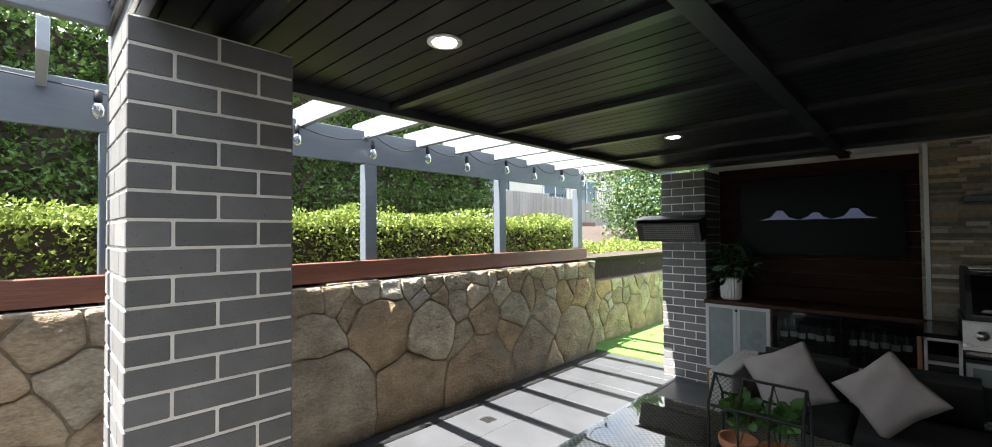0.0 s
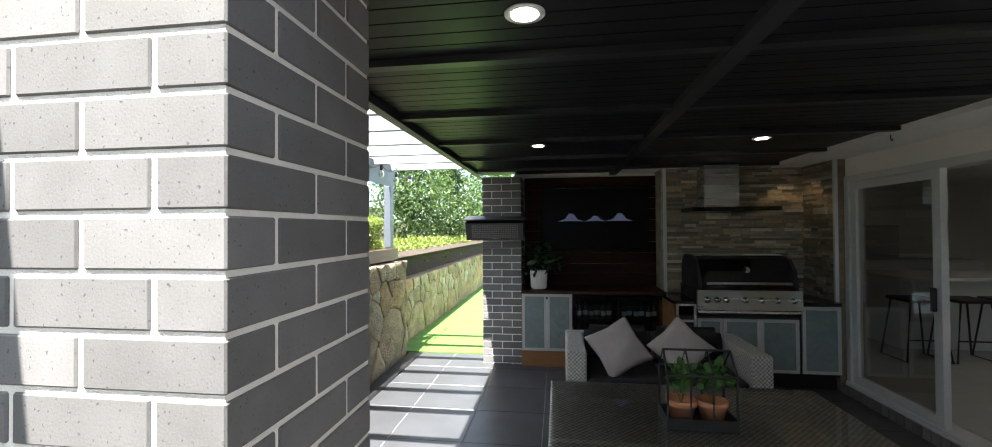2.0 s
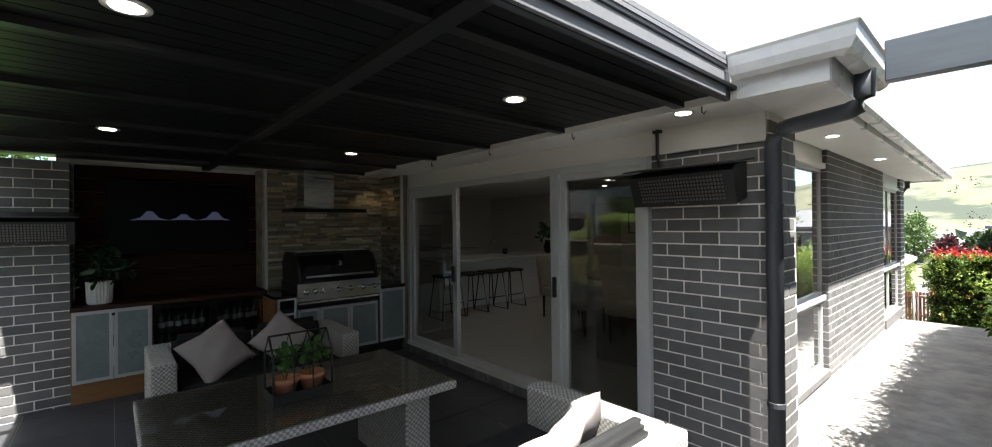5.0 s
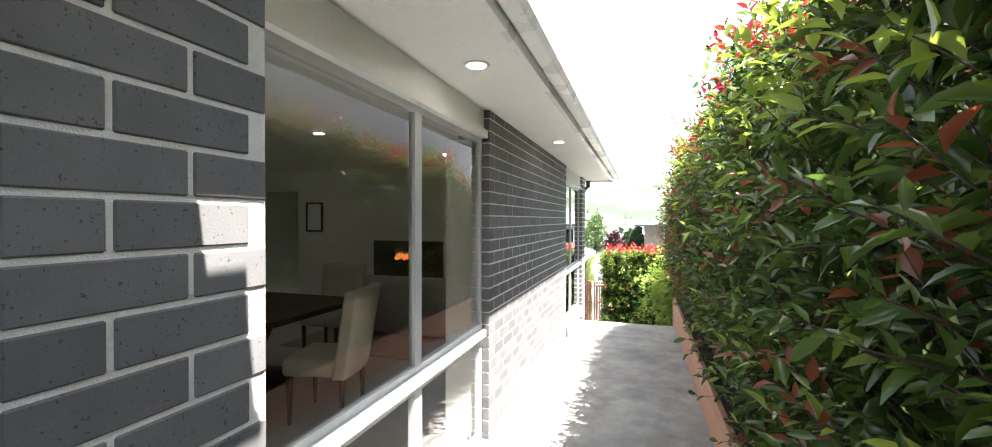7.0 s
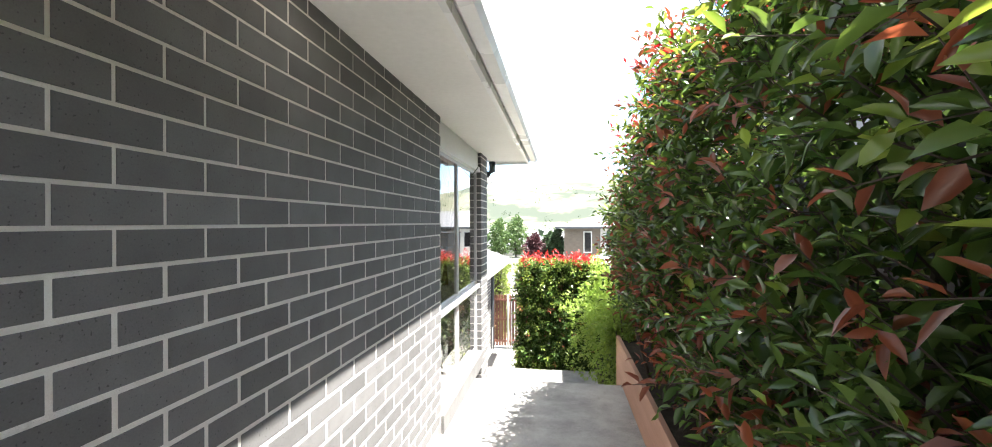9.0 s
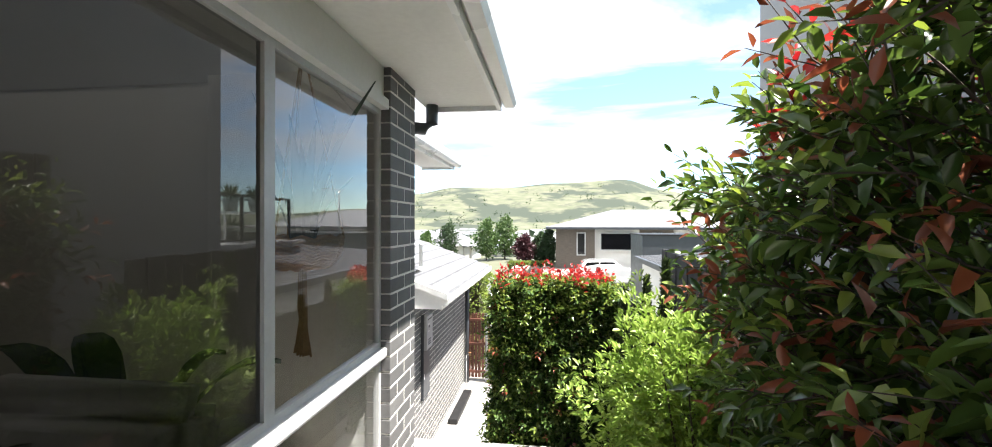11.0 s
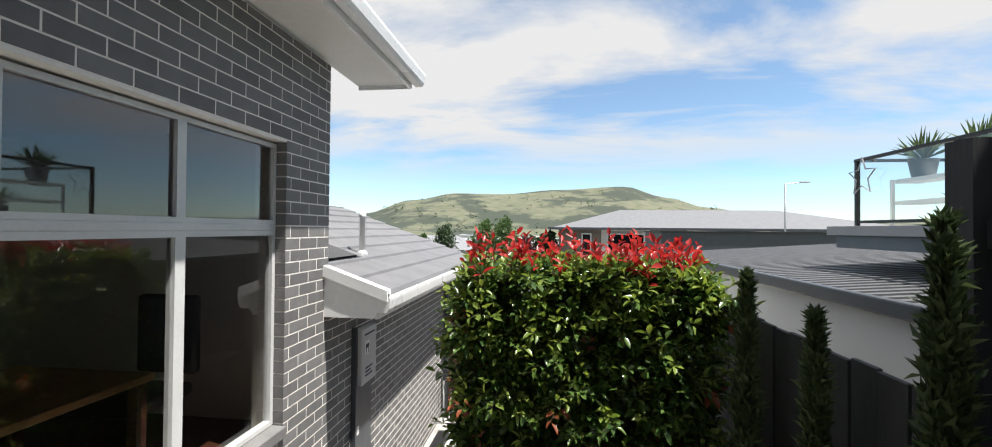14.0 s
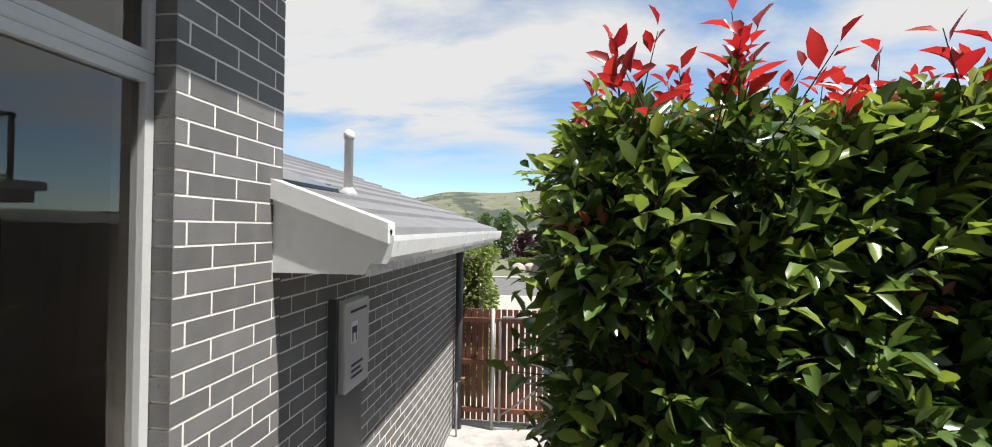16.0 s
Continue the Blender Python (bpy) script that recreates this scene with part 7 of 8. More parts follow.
def photinia_block(label, x0, x1, y0, y1, z0, z1, seed):
    """The clipped hedge by the stairs, with a red fringe along its top."""
    ob = thing("photinia_hedge", ((x0 + x1) / 2, (y0 + y1) / 2, z0), label, "hedge")
    rng = np.random.default_rng(seed)
    # solid box in the twig colour, set in from the faces
    part("dark_core", box_bm(x0 + 0.24, x1 - 0.24, y0 + 0.26, y1 - 0.1, z0, z1 - 0.30), M_TWIG, ob, "dark solid core behind the shoots")
    low = -1.3
    n1, n2, n3 = 1500, 420, 420
    zz = lambda n: low + (z1 - 0.17 - low) * rng.random(n)
    f = [np.stack([rng.uniform(x0, x1, n1), y0 + 0.06 + 0.2 * rng.random(n1), zz(n1)], 1), np.stack([x0 + 0.06 + 0.18 * rng.random(n2), rng.uniform(y0, y1, n2), zz(n2)], 1), np.stack([x1 - 0.06 - 0.18 * rng.random(n3), rng.uniform(y0, y1, n3), zz(n3)], 1)]
    w = [np.stack([rng.normal(0, .5, n), -0.7 + rng.normal(0, .25, n), 0.55 + rng.normal(0, .4, n)], 1) for n in (n1,)]
    w += [np.stack([g * 0.7 + rng.normal(0, .25, n), rng.normal(0, .5, n), 0.55 + rng.normal(0, .4, n)], 1) for n, g in ((n2, -1), (n3, 1))]
    base, way = np.concatenate(f), np.concatenate(w)
    base[:, 1] -= bulge(base[:, 0] * 1.7, base[:, 2])
    n = len(base)
    # share of yellow-green leaves grows with height, as painted sun on the top
    kind = np.where(rng.random(n) < 0.05, 2, np.where(rng.random(n) < 0.30 + 0.45 * np.clip((base[:, 2] + 0.2) / 0.8, 0, 1), 1, 0))
    shoots(ob, base, way, 0.15 + 0.10 * rng.random(n), 11, 0.092, rng, kind, 0.40)
    n = 5000
    base = np.stack([rng.uniform(x0 + 0.1, x1 - 0.1, n), rng.uniform(y0 + 0.14, y1 - 0.1, n), low + (z1 - 0.1 - low) * rng.random(n)], 1)
    leaves_at("inner_leaves", base, rng.normal(0, 1, (n, 3)) + np.array([0, -0.5, 0.2]), 0.09 * (0.6 + 0.6 * rng.random(n)), 0.4, M_PHOT, rng, ob)
    n = 420
    base = np.stack([rng.uniform(x0 + 0.03, x1 - 0.03, n), rng.uniform(y0 + 0.03, y1, n), z1 - 0.22 + 0.07 * rng.random(n)], 1)
    way = np.stack([rng.normal(0, .35, n), rng.normal(-0.1, .35, n), 1.0 + rng.normal(0, .15, n)], 1)
    tall = rng.random(n) < 0.17
    # mostly yellow-green on top, for young growth and for the sun there
    kind = np.where(tall, 3, rng.choice(4, n, p=(0.10, 0.79, 0.05, 0.06)))
    shoots(ob, base, way, np.where(tall, 0.23 + 0.13 * rng.random(n), 0.10 + 0.06 * rng.random(n)), 10, 0.098, rng, kind, 0.40)
    return ob


photinia_row("tall photinia hedge with bronze and red young leaves", 1.06, 2.2, 2.6, 10.95, 0.22, 2.32, 60)
photinia_block("clipped photinia hedge with red tips by the stairs", -0.13, 1.36, 14.22, 15.0, -2.2, 0.86, 70)
M_NAND = leaf_material("bright_nandina_leaf", (0.19, 0.31, 0.045), (0.36, 0.47, 0.10), 0.4, 0.4)
nd = thing("leafy_shrub", (1.44, 11.68, -0.9), "bright lime green leafy shrub beside the stairs", "shrub")
nd_rng = np.random.default_rng(80)
np_, nn_ = ellipsoid_shell((1.44, 11.68, 0.34), (0.62, 0.46, 0.72), 0.75, 0.22, 3)(nd_rng, 2800)
np_, nn_ = np.repeat(np_, 7, 0), np.repeat(nn_, 7, 0)
fan = np.tile(np.linspace(-1.0, 1.0, 7), 2800)
across = np.cross(nn_ + np.array([0, 0, 0.6]), np.repeat(nd_rng.normal(0, 1, (2800, 3)), 7, 0)); across /= np.linalg.norm(across, axis=1)[:, None] + 1e-9
leaves_at("leaves", np_ + across * (fan * 0.035)[:, None] + nn_ * ((1 - fan ** 2) * 0.03)[:, None], nn_ * 0.6 + across * fan[:, None] + np.array([0, 0, 0.25]) + nd_rng.normal(0, 0.2, np_.shape), 0.053 * (0.7 + 0.5 * nd_rng.random(len(np_))), 0.34, M_NAND, nd_rng, nd)
part("stems", join_bm(*[tube_bm([(1.44, 11.68, -0.9), (1.44 + 0.15 * math.cos(i), 11.44 + 0.15 * math.sin(i), 0.2), (1.44 + 0.25 * math.cos(i), 11.44 + 0.22 * math.sin(i), 0.82)], [0.012, 0.008, 0.003], 5) for i in range(9)]), M_TWIG, nd)
M_PINE = leaf_material("juniper_needle", (0.035, 0.062, 0.024), (0.095, 0.135, 0.050), 0.6, 0.25)


def pencil_pine(x, y, z0, z1, r, seed):
    ob = thing("pencil_pine", (x, y, z0), "slim dark green pencil pine along the fence", "conifer", "pencil pines")
    part("trunk", tube_bm([(x, y, z0), (x, y, z1 - 0.1)], [0.025, 0.006], 6), M_TWIG, ob)

    def sample(rg, n):
        t = rg.random(n) ** 1.15
        a = rg.random(n) * 6.283
        rad = r * (1 - t) ** 0.75 * (0.35 + 0.65 * rg.random(n)) * (1 + .25 * np.sin(t * 34 + a * 2))
        p = np.stack([x + rad * np.cos(a), y + rad * np.sin(a), z0 + t * (z1 - z0)], 1)
        q = np.stack([np.cos(a) * .5, np.sin(a) * .5, np.full(n, 1.4)], 1)
        return p, q
    tagged(leaf_cloud("needles", sample, 8000, 0.052, M_PINE, seed, ob, quad=True, wide=0.13, spread=0.5), kind="stuff")


for i, (x, y, z1, r) in enumerate(((1.42, 12.90, 1.05, 0.12), (1.46, 12.42, 1.24, 0.13), (1.42, 14.05, 0.80, 0.11), (1.44, 13.5, 0.7, 0.10))):
    pencil_pine(x, y, -0.95, z1, r, 90 + i)

# boundary fences on the neighbour's side
def paling_run(x, y0, y1, z0, z1, label):
    ob = thing("timber_fence", (x, (y0 + y1) / 2, z0), label, "fence")
    bm = box_bm(-0.012, 0.012, -0.072, 0.072, 0, z1 - z0, 0.003, 1)
    me = bpy.data.meshes.new("paling"); bm.to_mesh(me); bm.free(); me.materials.append(M_FENCE)
    y = y0 + 0.075
    i = 0
    while y < y1:
        p = new("paling", me); p.parent = ob; p.matrix_parent_inverse = ob.matrix_basis.inverted()
        p.matrix_basis = Matrix.Translation((x - 0.006 * (i % 2), y, z0 + 0.006 * ((i * 7) % 3)))
        y += 0.152; i += 1
    for z in (z0 + 0.25, z1 - 0.25):
        part("rail", box_bm(x + 0.013, x + 0.06, y0, y1, z - 0.045, z + 0.045), M_FENCE, ob)
    part("end_post", box_bm(x - 0.02, x + 0.06, y1 - 0.02, y1 + 0.07, z0, z1 + 0.02), M_FENCE, ob)


paling_run(1.62, 11.62, 13.06, -0.9, 1.28, "charcoal timber paling fence, upper run")
paling_run(1.64, 13.15, 19.2, -2.2, 0.51, "charcoal timber paling fence stepping down the slope")
paling_run(2.30, 2.0, 11.6, 0.2, 2.0, "charcoal timber paling fence behind the tall hedge")
nbh = thing("neighbour_wall_house", (3.6, 8, 0), "grey rendered two-storey neighbouring house", "house")
# out of view: wall height and eave end set so sun reaches the shrub
part("wall", box_bm(2.83, 9.0, 0.0, 14.0, -2.7, 4.1), M_GREYWALL, nbh)
part("eave", box_bm(2.53, 9.2, -0.3, 10.9, 4.1, 4.2), M_DARK, nbh, "dark eave")
part("roof", prism_bm([(2.5, 4.2), (6.0, 5.6), (9.3, 4.2)], "y", -0.3, 10.9), M_ROOF, nbh)
part("unseen_top_cap", box_bm(2.81, 9.02, 10.92, 14.02, 4.1, 4.14), M_DARK, nbh, "dark cap closing the unseen wall top")

# neighbour's garage with corrugated roof, balcony above
ng = thing("neighbour_garage", (5.0, 19.5, -2.2), "white rendered neighbouring garage with a corrugated roof", "garage")
M_NBWHITE = material("white_render", (0.70, 0.69, 0.66), 0.8, color2=(0.64, 0.63, 0.60), scale=2)
part("wall", box_bm(3.60, 9.0, 15.2, 24.0, -2.5, 0.30), M_NBWHITE, ng)
part("gutter", box_bm(3.36, 3.455, 15.0, 24.2, 0.29, 0.442, 0.02), M_DARK, ng, "dark gutter")
M_CORR = material("grey_corrugated_steel", (0.11, 0.112, 0.12), 0.55, 0.1, color2=(0.08, 0.082, 0.088))
cb = bmesh.new()
for i in range(46):
    y = 15.0 + i * 0.2
    v = [cb.verts.new(p) for p in ((3.46, y, 0.37), (3.46, y + 0.09, 0.37), (3.46, y + 0.1, 0.435), (3.46, y + 0.19, 0.435), (3.46, y + 0.2, 0.37),
                                  (8.0, y, 0.68), (8.0, y + 0.09, 0.68), (8.0, y + 0.1, 0.745), (8.0, y + 0.19, 0.745), (8.0, y + 0.2, 0.68))]
    for k in range(4):
        cb.faces.new((v[k], v[k + 1], v[k + 6], v[k + 5]))
bmesh.ops.remove_doubles(cb, verts=cb.verts, dist=0.001)
part("corrugated_roof", cb, M_CORR, ng, "grey corrugated steel roof")
part("roof_underside", prism_bm([(3.5, 0.30), (3.5, 0.35), (8.0, 0.66), (8.0, 0.30)], "y", 15.2, 24.0), M_DARK, ng)
wn_ = part("window", join_bm(box_bm(3.57, 3.62, 18.55, 18.62, -0.95, -0.38), box_bm(3.57, 3.62, 20.0, 20.07, -0.95, -0.38), box_bm(3.57, 3.62, 18.62, 20.0, -0.95, -0.90), box_bm(3.57, 3.62, 18.62, 20.0, -0.43, -0.38), box_bm(3.57, 3.62, 19.3, 19.34, -0.90, -0.43)), M_ALU, ng)
part("pane", box_bm(3.585, 3.597, 18.62, 20.0, -0.90, -0.43), M_BLACKGLOSS, wn_)

balc = thing("neighbour_balcony", (5.5, 16.8, 1.0), "neighbouring balcony with a glass balustrade", "balcony")
part("slab", box_bm(4.62, 9.0, 14.0, 19.0, 0.98, 1.12, 0.01), M_GREYWALL, balc)
part("slab_fascia", box_bm(4.70, 9.0, 14.0, 18.9, 0.80, 0.98, 0.006), M_PERG, balc)
for y in (18.72, 17.1, 15.5):
    part("post", box_bm(4.855, 4.905, y - 0.025, y + 0.025, 1.12, 2.09), M_BLACK, balc)
part("post", box_bm(7.0, 7.05, 18.70, 18.75, 1.12, 2.09), M_BLACK, balc)
part("handrail", join_bm(box_bm(4.85, 4.91, 14.0, 18.75, 2.06, 2.10), box_bm(4.91, 8.0, 18.69, 18.75, 2.06, 2.10)), M_BLACK, balc)
part("bottom_rail", box_bm(4.865, 4.895, 14.0, 18.70, 1.16, 1.20), M_BLACK, balc)
part("glass_panel", quad_bm((4.877, 18.69, 1.20), (4.877, 14.0, 1.20), (4.877, 14.0, 2.06), (4.877, 18.69, 2.06)), M_GLASS, balc)
shelf = thing("plant_shelf", (5.38, 17.75, 1.12), "white open plant shelf on the balcony", "shelf")
for z in (1.42, 1.72):
    part("shelf_board", box_bm(5.2, 5.55, 17.0, 18.5, z, z + 0.05), M_WHITE, shelf)
for y in (17.02, 18.48):
    part("shelf_leg", box_bm(5.16, 5.2, y - 0.02, y + 0.02, 1.12, 1.77), M_WHITE, shelf)
M_SPIKE = leaf_material("spiky_yucca_leaf", (0.06, 0.11, 0.04), (0.13, 0.18, 0.07), 0.5, 0.2)
for i, (x, y, z) in enumerate(((5.36, 18.2, 1.77), (5.36, 17.4, 1.77), (5.75, 17.9, 1.12))):
    yk = thing("potted_yucca", (x, y, z), "spiky green plant in a dark pot on the balcony", "potted plant", "balcony plants")
    part("pot", lathe_bm([(0.12, 0), (0.16, 0.22), (0.165, 0.24)], 14, (x, y, z)), M_DARK, yk, smooth=True)
    def up_s(rg, n, c=(x, y, z + 0.24)):
        q = rg.normal(0, 1, (n, 3)); q[:, 2] = np.abs(q[:, 2]) + 0.5
        q /= np.linalg.norm(q, axis=1)[:, None]
        return np.tile(np.array(c), (n, 1)), q
    leaf_cloud("leaves", up_s, 60, 0.36, M_SPIKE, 120 + i, yk, quad=True, wide=0.07, spread=0.05, fold=0.02)
star = thing("wire_star", (4.9, 18.4, 1.85), "wire star ornament hanging on the balcony rail", "ornament")
sp_ = [(4.80, 18.5 + 0.28 * (1 if k % 2 == 0 else 0.45) * math.sin(k * math.pi / 5) , 1.82 + 0.28 * (1 if k % 2 == 0 else 0.45) * math.cos(k * math.pi / 5)) for k in range(11)]
part("wire", tube_bm(sp_, 0.012, 4), M_ALU, star)


# ---- street, houses, suburb and hills beyond the gate ----
SKYLINE = ((-40, 0.012), (-24, 0.030), (-17.8, 0.062), (-12.3, 0.079), (-5.7, 0.077), (0.8, 0.086), (9.1, 0.091), (13.9, 0.068), (18.7, 0.046), (24.0, 0.029), (33.0, 0.017), (60.0, 0.02))


def crest(az):
    if az <= SKYLINE[0][0]: return SKYLINE[0][1]
    for (a0, e0), (a1, e1) in zip(SKYLINE, SKYLINE[1:]):
        if az <= a1:
            t = (az - a0) / (a1 - a0)
            t = t * t * (3 - 2 * t)
            return e0 + (e1 - e0) * t
    return SKYLINE[-1][1]


def ground_z(x, y):
    r = math.hypot(x - 0.5, y - 10)
    az = math.degrees(math.atan2(x - 0.5, y - 10))
    if r < 52: base = -2.72
    else: base = -2.72 - 19 * min(1, (r - 52) / 330) ** 0.85
    if y < 20 or abs(az) > 75:
        return -2.72 + (max(0, r - 300) * 0.02 if r > 300 else 0)
    if r > 900:
        t = min(1, (r - 900) / 1100)
        s = t * t * (3 - 2 * t)
        base += s * (crest(az) * 2000 + 24 + 14 * noise.noise((x * 0.004, y * 0.004, 0)) * t * (1 - t) * 4)
        if r > 2000: base -= (r - 2000) * 0.05
    return base


verts, faces = [], []
rad = [0.5, 6, 12, 20, 30, 40, 52, 62, 75, 95, 120, 150, 190, 240, 310, 400, 520, 680, 860, 960, 1060, 1160, 1260, 1360, 1460, 1560, 1660, 1760, 1860, 1960, 2040, 2200, 3000, 4500]
NA = 288
for r in rad:
    for k in range(NA):
        a = 2 * math.pi * k / NA
        x, y = 0.5 + r * math.sin(a), 10 + r * math.cos(a)
        verts.append((x, y, ground_z(x, y)))
for i in range(len(rad) - 1):
    for k in range(NA):
        a, b = i * NA + k, i * NA + (k + 1) % NA
        faces.append((a, b, b + NA, a + NA))
M_LAND = bpy.data.materials.new("dry_grass_land")
M_LAND.use_nodes = True
n_, l_ = M_LAND.node_tree.nodes, M_LAND.node_tree.links
g_ = n_.new("ShaderNodeNewGeometry")
na = n_.new("ShaderNodeTexNoise"); na.inputs["Scale"].default_value = 0.0052; na.inputs["Detail"].default_value = 7; na.inputs["Roughness"].default_value = 0.62
nb = n_.new("ShaderNodeTexNoise"); nb.inputs["Scale"].default_value = 0.03; nb.inputs["Detail"].default_value = 5
l_.new(g_.outputs["Position"], na.inputs["Vector"]); l_.new(g_.outputs["Position"], nb.inputs["Vector"])
ra = n_.new("ShaderNodeValToRGB"); ra.color_ramp.elements[0].position = 0.47; ra.color_ramp.elements[1].position = 0.535
rb = n_.new("ShaderNodeValToRGB")
rb.color_ramp.elements[0].color = (0.085, 0.098, 0.056, 1); rb.color_ramp.elements[1].color = (0.135, 0.134, 0.092, 1)
rb.color_ramp.elements[0].position = 0.35; rb.color_ramp.elements[1].position = 0.65
l_.new(nb.outputs["Fac"], rb.inputs["Fac"]); l_.new(na.outputs["Fac"], ra.inputs["Fac"])
mx = n_.new("ShaderNodeMixRGB"); mx.inputs["Color2"].default_value = (0.035, 0.046, 0.032, 1)
l_.new(ra.outputs["Color"], mx.inputs["Fac"]); l_.new(rb.outputs["Color"], mx.inputs["Color1"])
l_.new(mx.outputs[0], n_["Principled BSDF"].inputs["Base Color"]); n_["Principled BSDF"].inputs["Roughness"].default_value = 0.95
tagged(pydata("ground", verts, faces, M_LAND, smooth=True), "open grassy land rising to low dry hills", "ground", kind="structure")

M_ROAD = material("pale_asphalt", (0.12, 0.117, 0.114), 0.85, color2=(0.09, 0.088, 0.085), scale=2, fine=80)
M_PAVE = material("pale_concrete_footpath", (0.34, 0.31, 0.27), 0.85, color2=(0.28, 0.26, 0.225), scale=2, fine=60)
M_KERB = material("concrete_kerb", (0.45, 0.44, 0.42), 0.85)
solid("road", prism_bm([(33.5, -2.70), (40.5, -2.62), (40.5, -3.0), (33.5, -3.0)], "x", -30, 40), M_ROAD, "pale asphalt suburban road", "road")
solid("kerb", join_bm(box_bm(-30, 40, 40.5, 40.8, -3.0, -2.50, 0.03), box_bm(-30, 40, 33.2, 33.5, -3.0, -2.58, 0.03)), M_KERB, "concrete kerb along the road", "kerb")
solid("pavement_street", prism_bm([(40.8, -2.52), (44.0, -2.0), (44.0, -3.0), (40.8, -3.0)], "x", 0.0, 26), M_PAVE, "pale sloping verge before the street house", "verge")
solid("pavement_drive", prism_bm([(19.3, -2.21), (33.2, -2.60), (33.2, -3.0), (19.3, -3.0)], "x", -9.0, 3.3), M_PAVE, "pale concrete driveway beyond the gate", "driveway")
solid("road_side", prism_bm([(40.5, -2.63), (120.0, -9.0), (120.0, -9.5), (40.5, -3.0)], "x", -9.5, -4.0), M_PAVE, "pale side street running downhill", "road")

# street house opposite
sh = thing("street_house", (10, 48, -2.0), "single-storey brick and render house with a grey hip roof", "house")
M_HBRICK = material("grey_brown_brickwork", (0.15, 0.125, 0.105), 0.85, color2=(0.10, 0.085, 0.07), scale=3, fine=40, stretch=(1, 1, 8))
part("wall", box_bm(1.2, 24, 44.2, 56, -2.6, 1.1), M_NBWHITE, sh)
for xa, xb in ((1.0, 4.0), (7.4, 9.9)):
    part("brick_bay", box_bm(xa, xb, 44.0, 44.2, -2.6, 1.1), M_HBRICK, sh, "grey-brown brick bay")
bmr = bmesh.new()
v = [bmr.verts.new(p) for p in ((0.3, 43.3, 1.15), (25, 43.3, 1.15), (25, 57, 1.15), (0.3, 57, 1.15), (6.2, 50, 2.75), (18.5, 50, 2.75))]
for f in ((0, 1, 5, 4), (1, 2, 5), (2, 3, 4, 5), (3, 0, 4), (3, 2, 1, 0)):
    bmr.faces.new([v[i] for i in f])
part("roof", bmr, M_ROOF, sh, "grey hip roof")
part("gutter", box_bm(0.2, 25.1, 43.2, 43.32, 1.05, 1.22), M_DARK, sh)
part("gutter", box_bm(0.2, 0.32, 43.33, 57, 1.05, 1.22), M_DARK, sh)
for x0, x1, z0, z1 in ((2.6, 3.3, -1.0, 0.8), (4.4, 7.0, -0.6, 0.8), (8.3, 9.1, -1.4, 0.8), (11.5, 14.5, 0.4, 1.0), (16, 19, 0.4, 1.0)):
    w = part("window", join_bm(box_bm(x0, x0 + 0.08, 43.92, 44.0, z0, z1), box_bm(x1 - 0.08, x1, 43.92, 44.0, z0, z1), box_bm(x0 + 0.08, x1 - 0.08, 43.92, 44.0, z0, z0 + 0.08), box_bm(x0 + 0.08, x1 - 0.08, 43.92, 44.0, z1 - 0.08, z1)), M_ALU_W, sh)
    part("pane", box_bm(x0 + 0.08, x1 - 0.08, 43.95, 44.19, z0 + 0.08, z1 - 0.08), M_BLACKGLOSS, w)
par = thing("parapet_building", (10, 31, -2.6), "low dark charcoal parapet building", "building")
part("wall", box_bm(4.8, 16.0, 30.0, 33.0, -2.6, 0.95), M_DARK, par)
part("cap", box_bm(4.74, 16.06, 29.94, 33.06, 0.95, 1.02), M_BLACK, par)

# parked car
M_CARW = material("white_car_paint", (0.78, 0.78, 0.77), 0.15, color2=(0.76, 0.76, 0.75), coat=1.0)
M_TYRE = material("tyre_rubber", (0.02, 0.02, 0.02), 0.8)
car = thing("parked_car", (4.6, 39.3, -2.62), "white station wagon with roof rails parked at the kerb", "car")
prof = [(2.30, -2.25), (2.28, -1.85), (2.42, -1.55), (2.75, -1.02), (3.05, -0.93), (4.75, -0.92), (5.35, -1.42), (6.45, -1.58), (6.78, -1.78), (6.85, -2.05), (6.80, -2.32), (2.45, -2.36)]
cbm = prism_bm([(x, z) for x, z in prof], "y", 38.4, 40.15)
for vv in cbm.verts:
    if vv.co.z > -1.4: vv.co.y += 0.22 if vv.co.y < 39.3 else -0.22
bmesh.ops.bevel(cbm, geom=cbm.edges[:], offset=0.06, segments=2, affect="EDGES")
part("body", cbm, M_CARW, car, smooth=False)
part("side_window", prism_bm([(2.70, -1.48), (2.98, -1.06), (3.75, -1.03), (3.75, -1.48)], "y", 38.52, 38.60), M_BLACKGLOSS, car)
part("side_window", prism_bm([(3.82, -1.48), (3.82, -1.03), (4.70, -1.03), (5.15, -1.44)], "y", 38.52, 38.60), M_BLACKGLOSS, car)
part("roof_rail", tube_bm([(3.0, 38.66, -0.90), (3.1, 38.66, -0.84), (4.6, 38.66, -0.84), (4.7, 38.66, -0.90)], 0.02, 6), M_ALU, car)
for wx in (3.15, 5.95):
    wh = lathe_bm([(0.33, 0), (0.34, 0.04), (0.34, 0.18), (0.33, 0.2)], 20)
    bmesh.ops.transform(wh, matrix=pose(wx, 38.55, -2.29, 90, 0, 0), verts=wh.verts)
    wo = part("wheel", wh, M_TYRE, car, "black tyre", smooth=False)
    ri = lathe_bm([(0.22, 0), (0.22, 0.02), (0.05, 0.03)], 16)
    bmesh.ops.transform(ri, matrix=pose(wx, 38.352, -2.29, 90, 0, 0), verts=ri.verts)
    part("rim", ri, M_ALU, wo, "alloy rim")
part("tail_lamp", box_bm(2.29, 2.42, 38.46, 38.6, -1.75, -1.5, 0.01), M_RED, car)
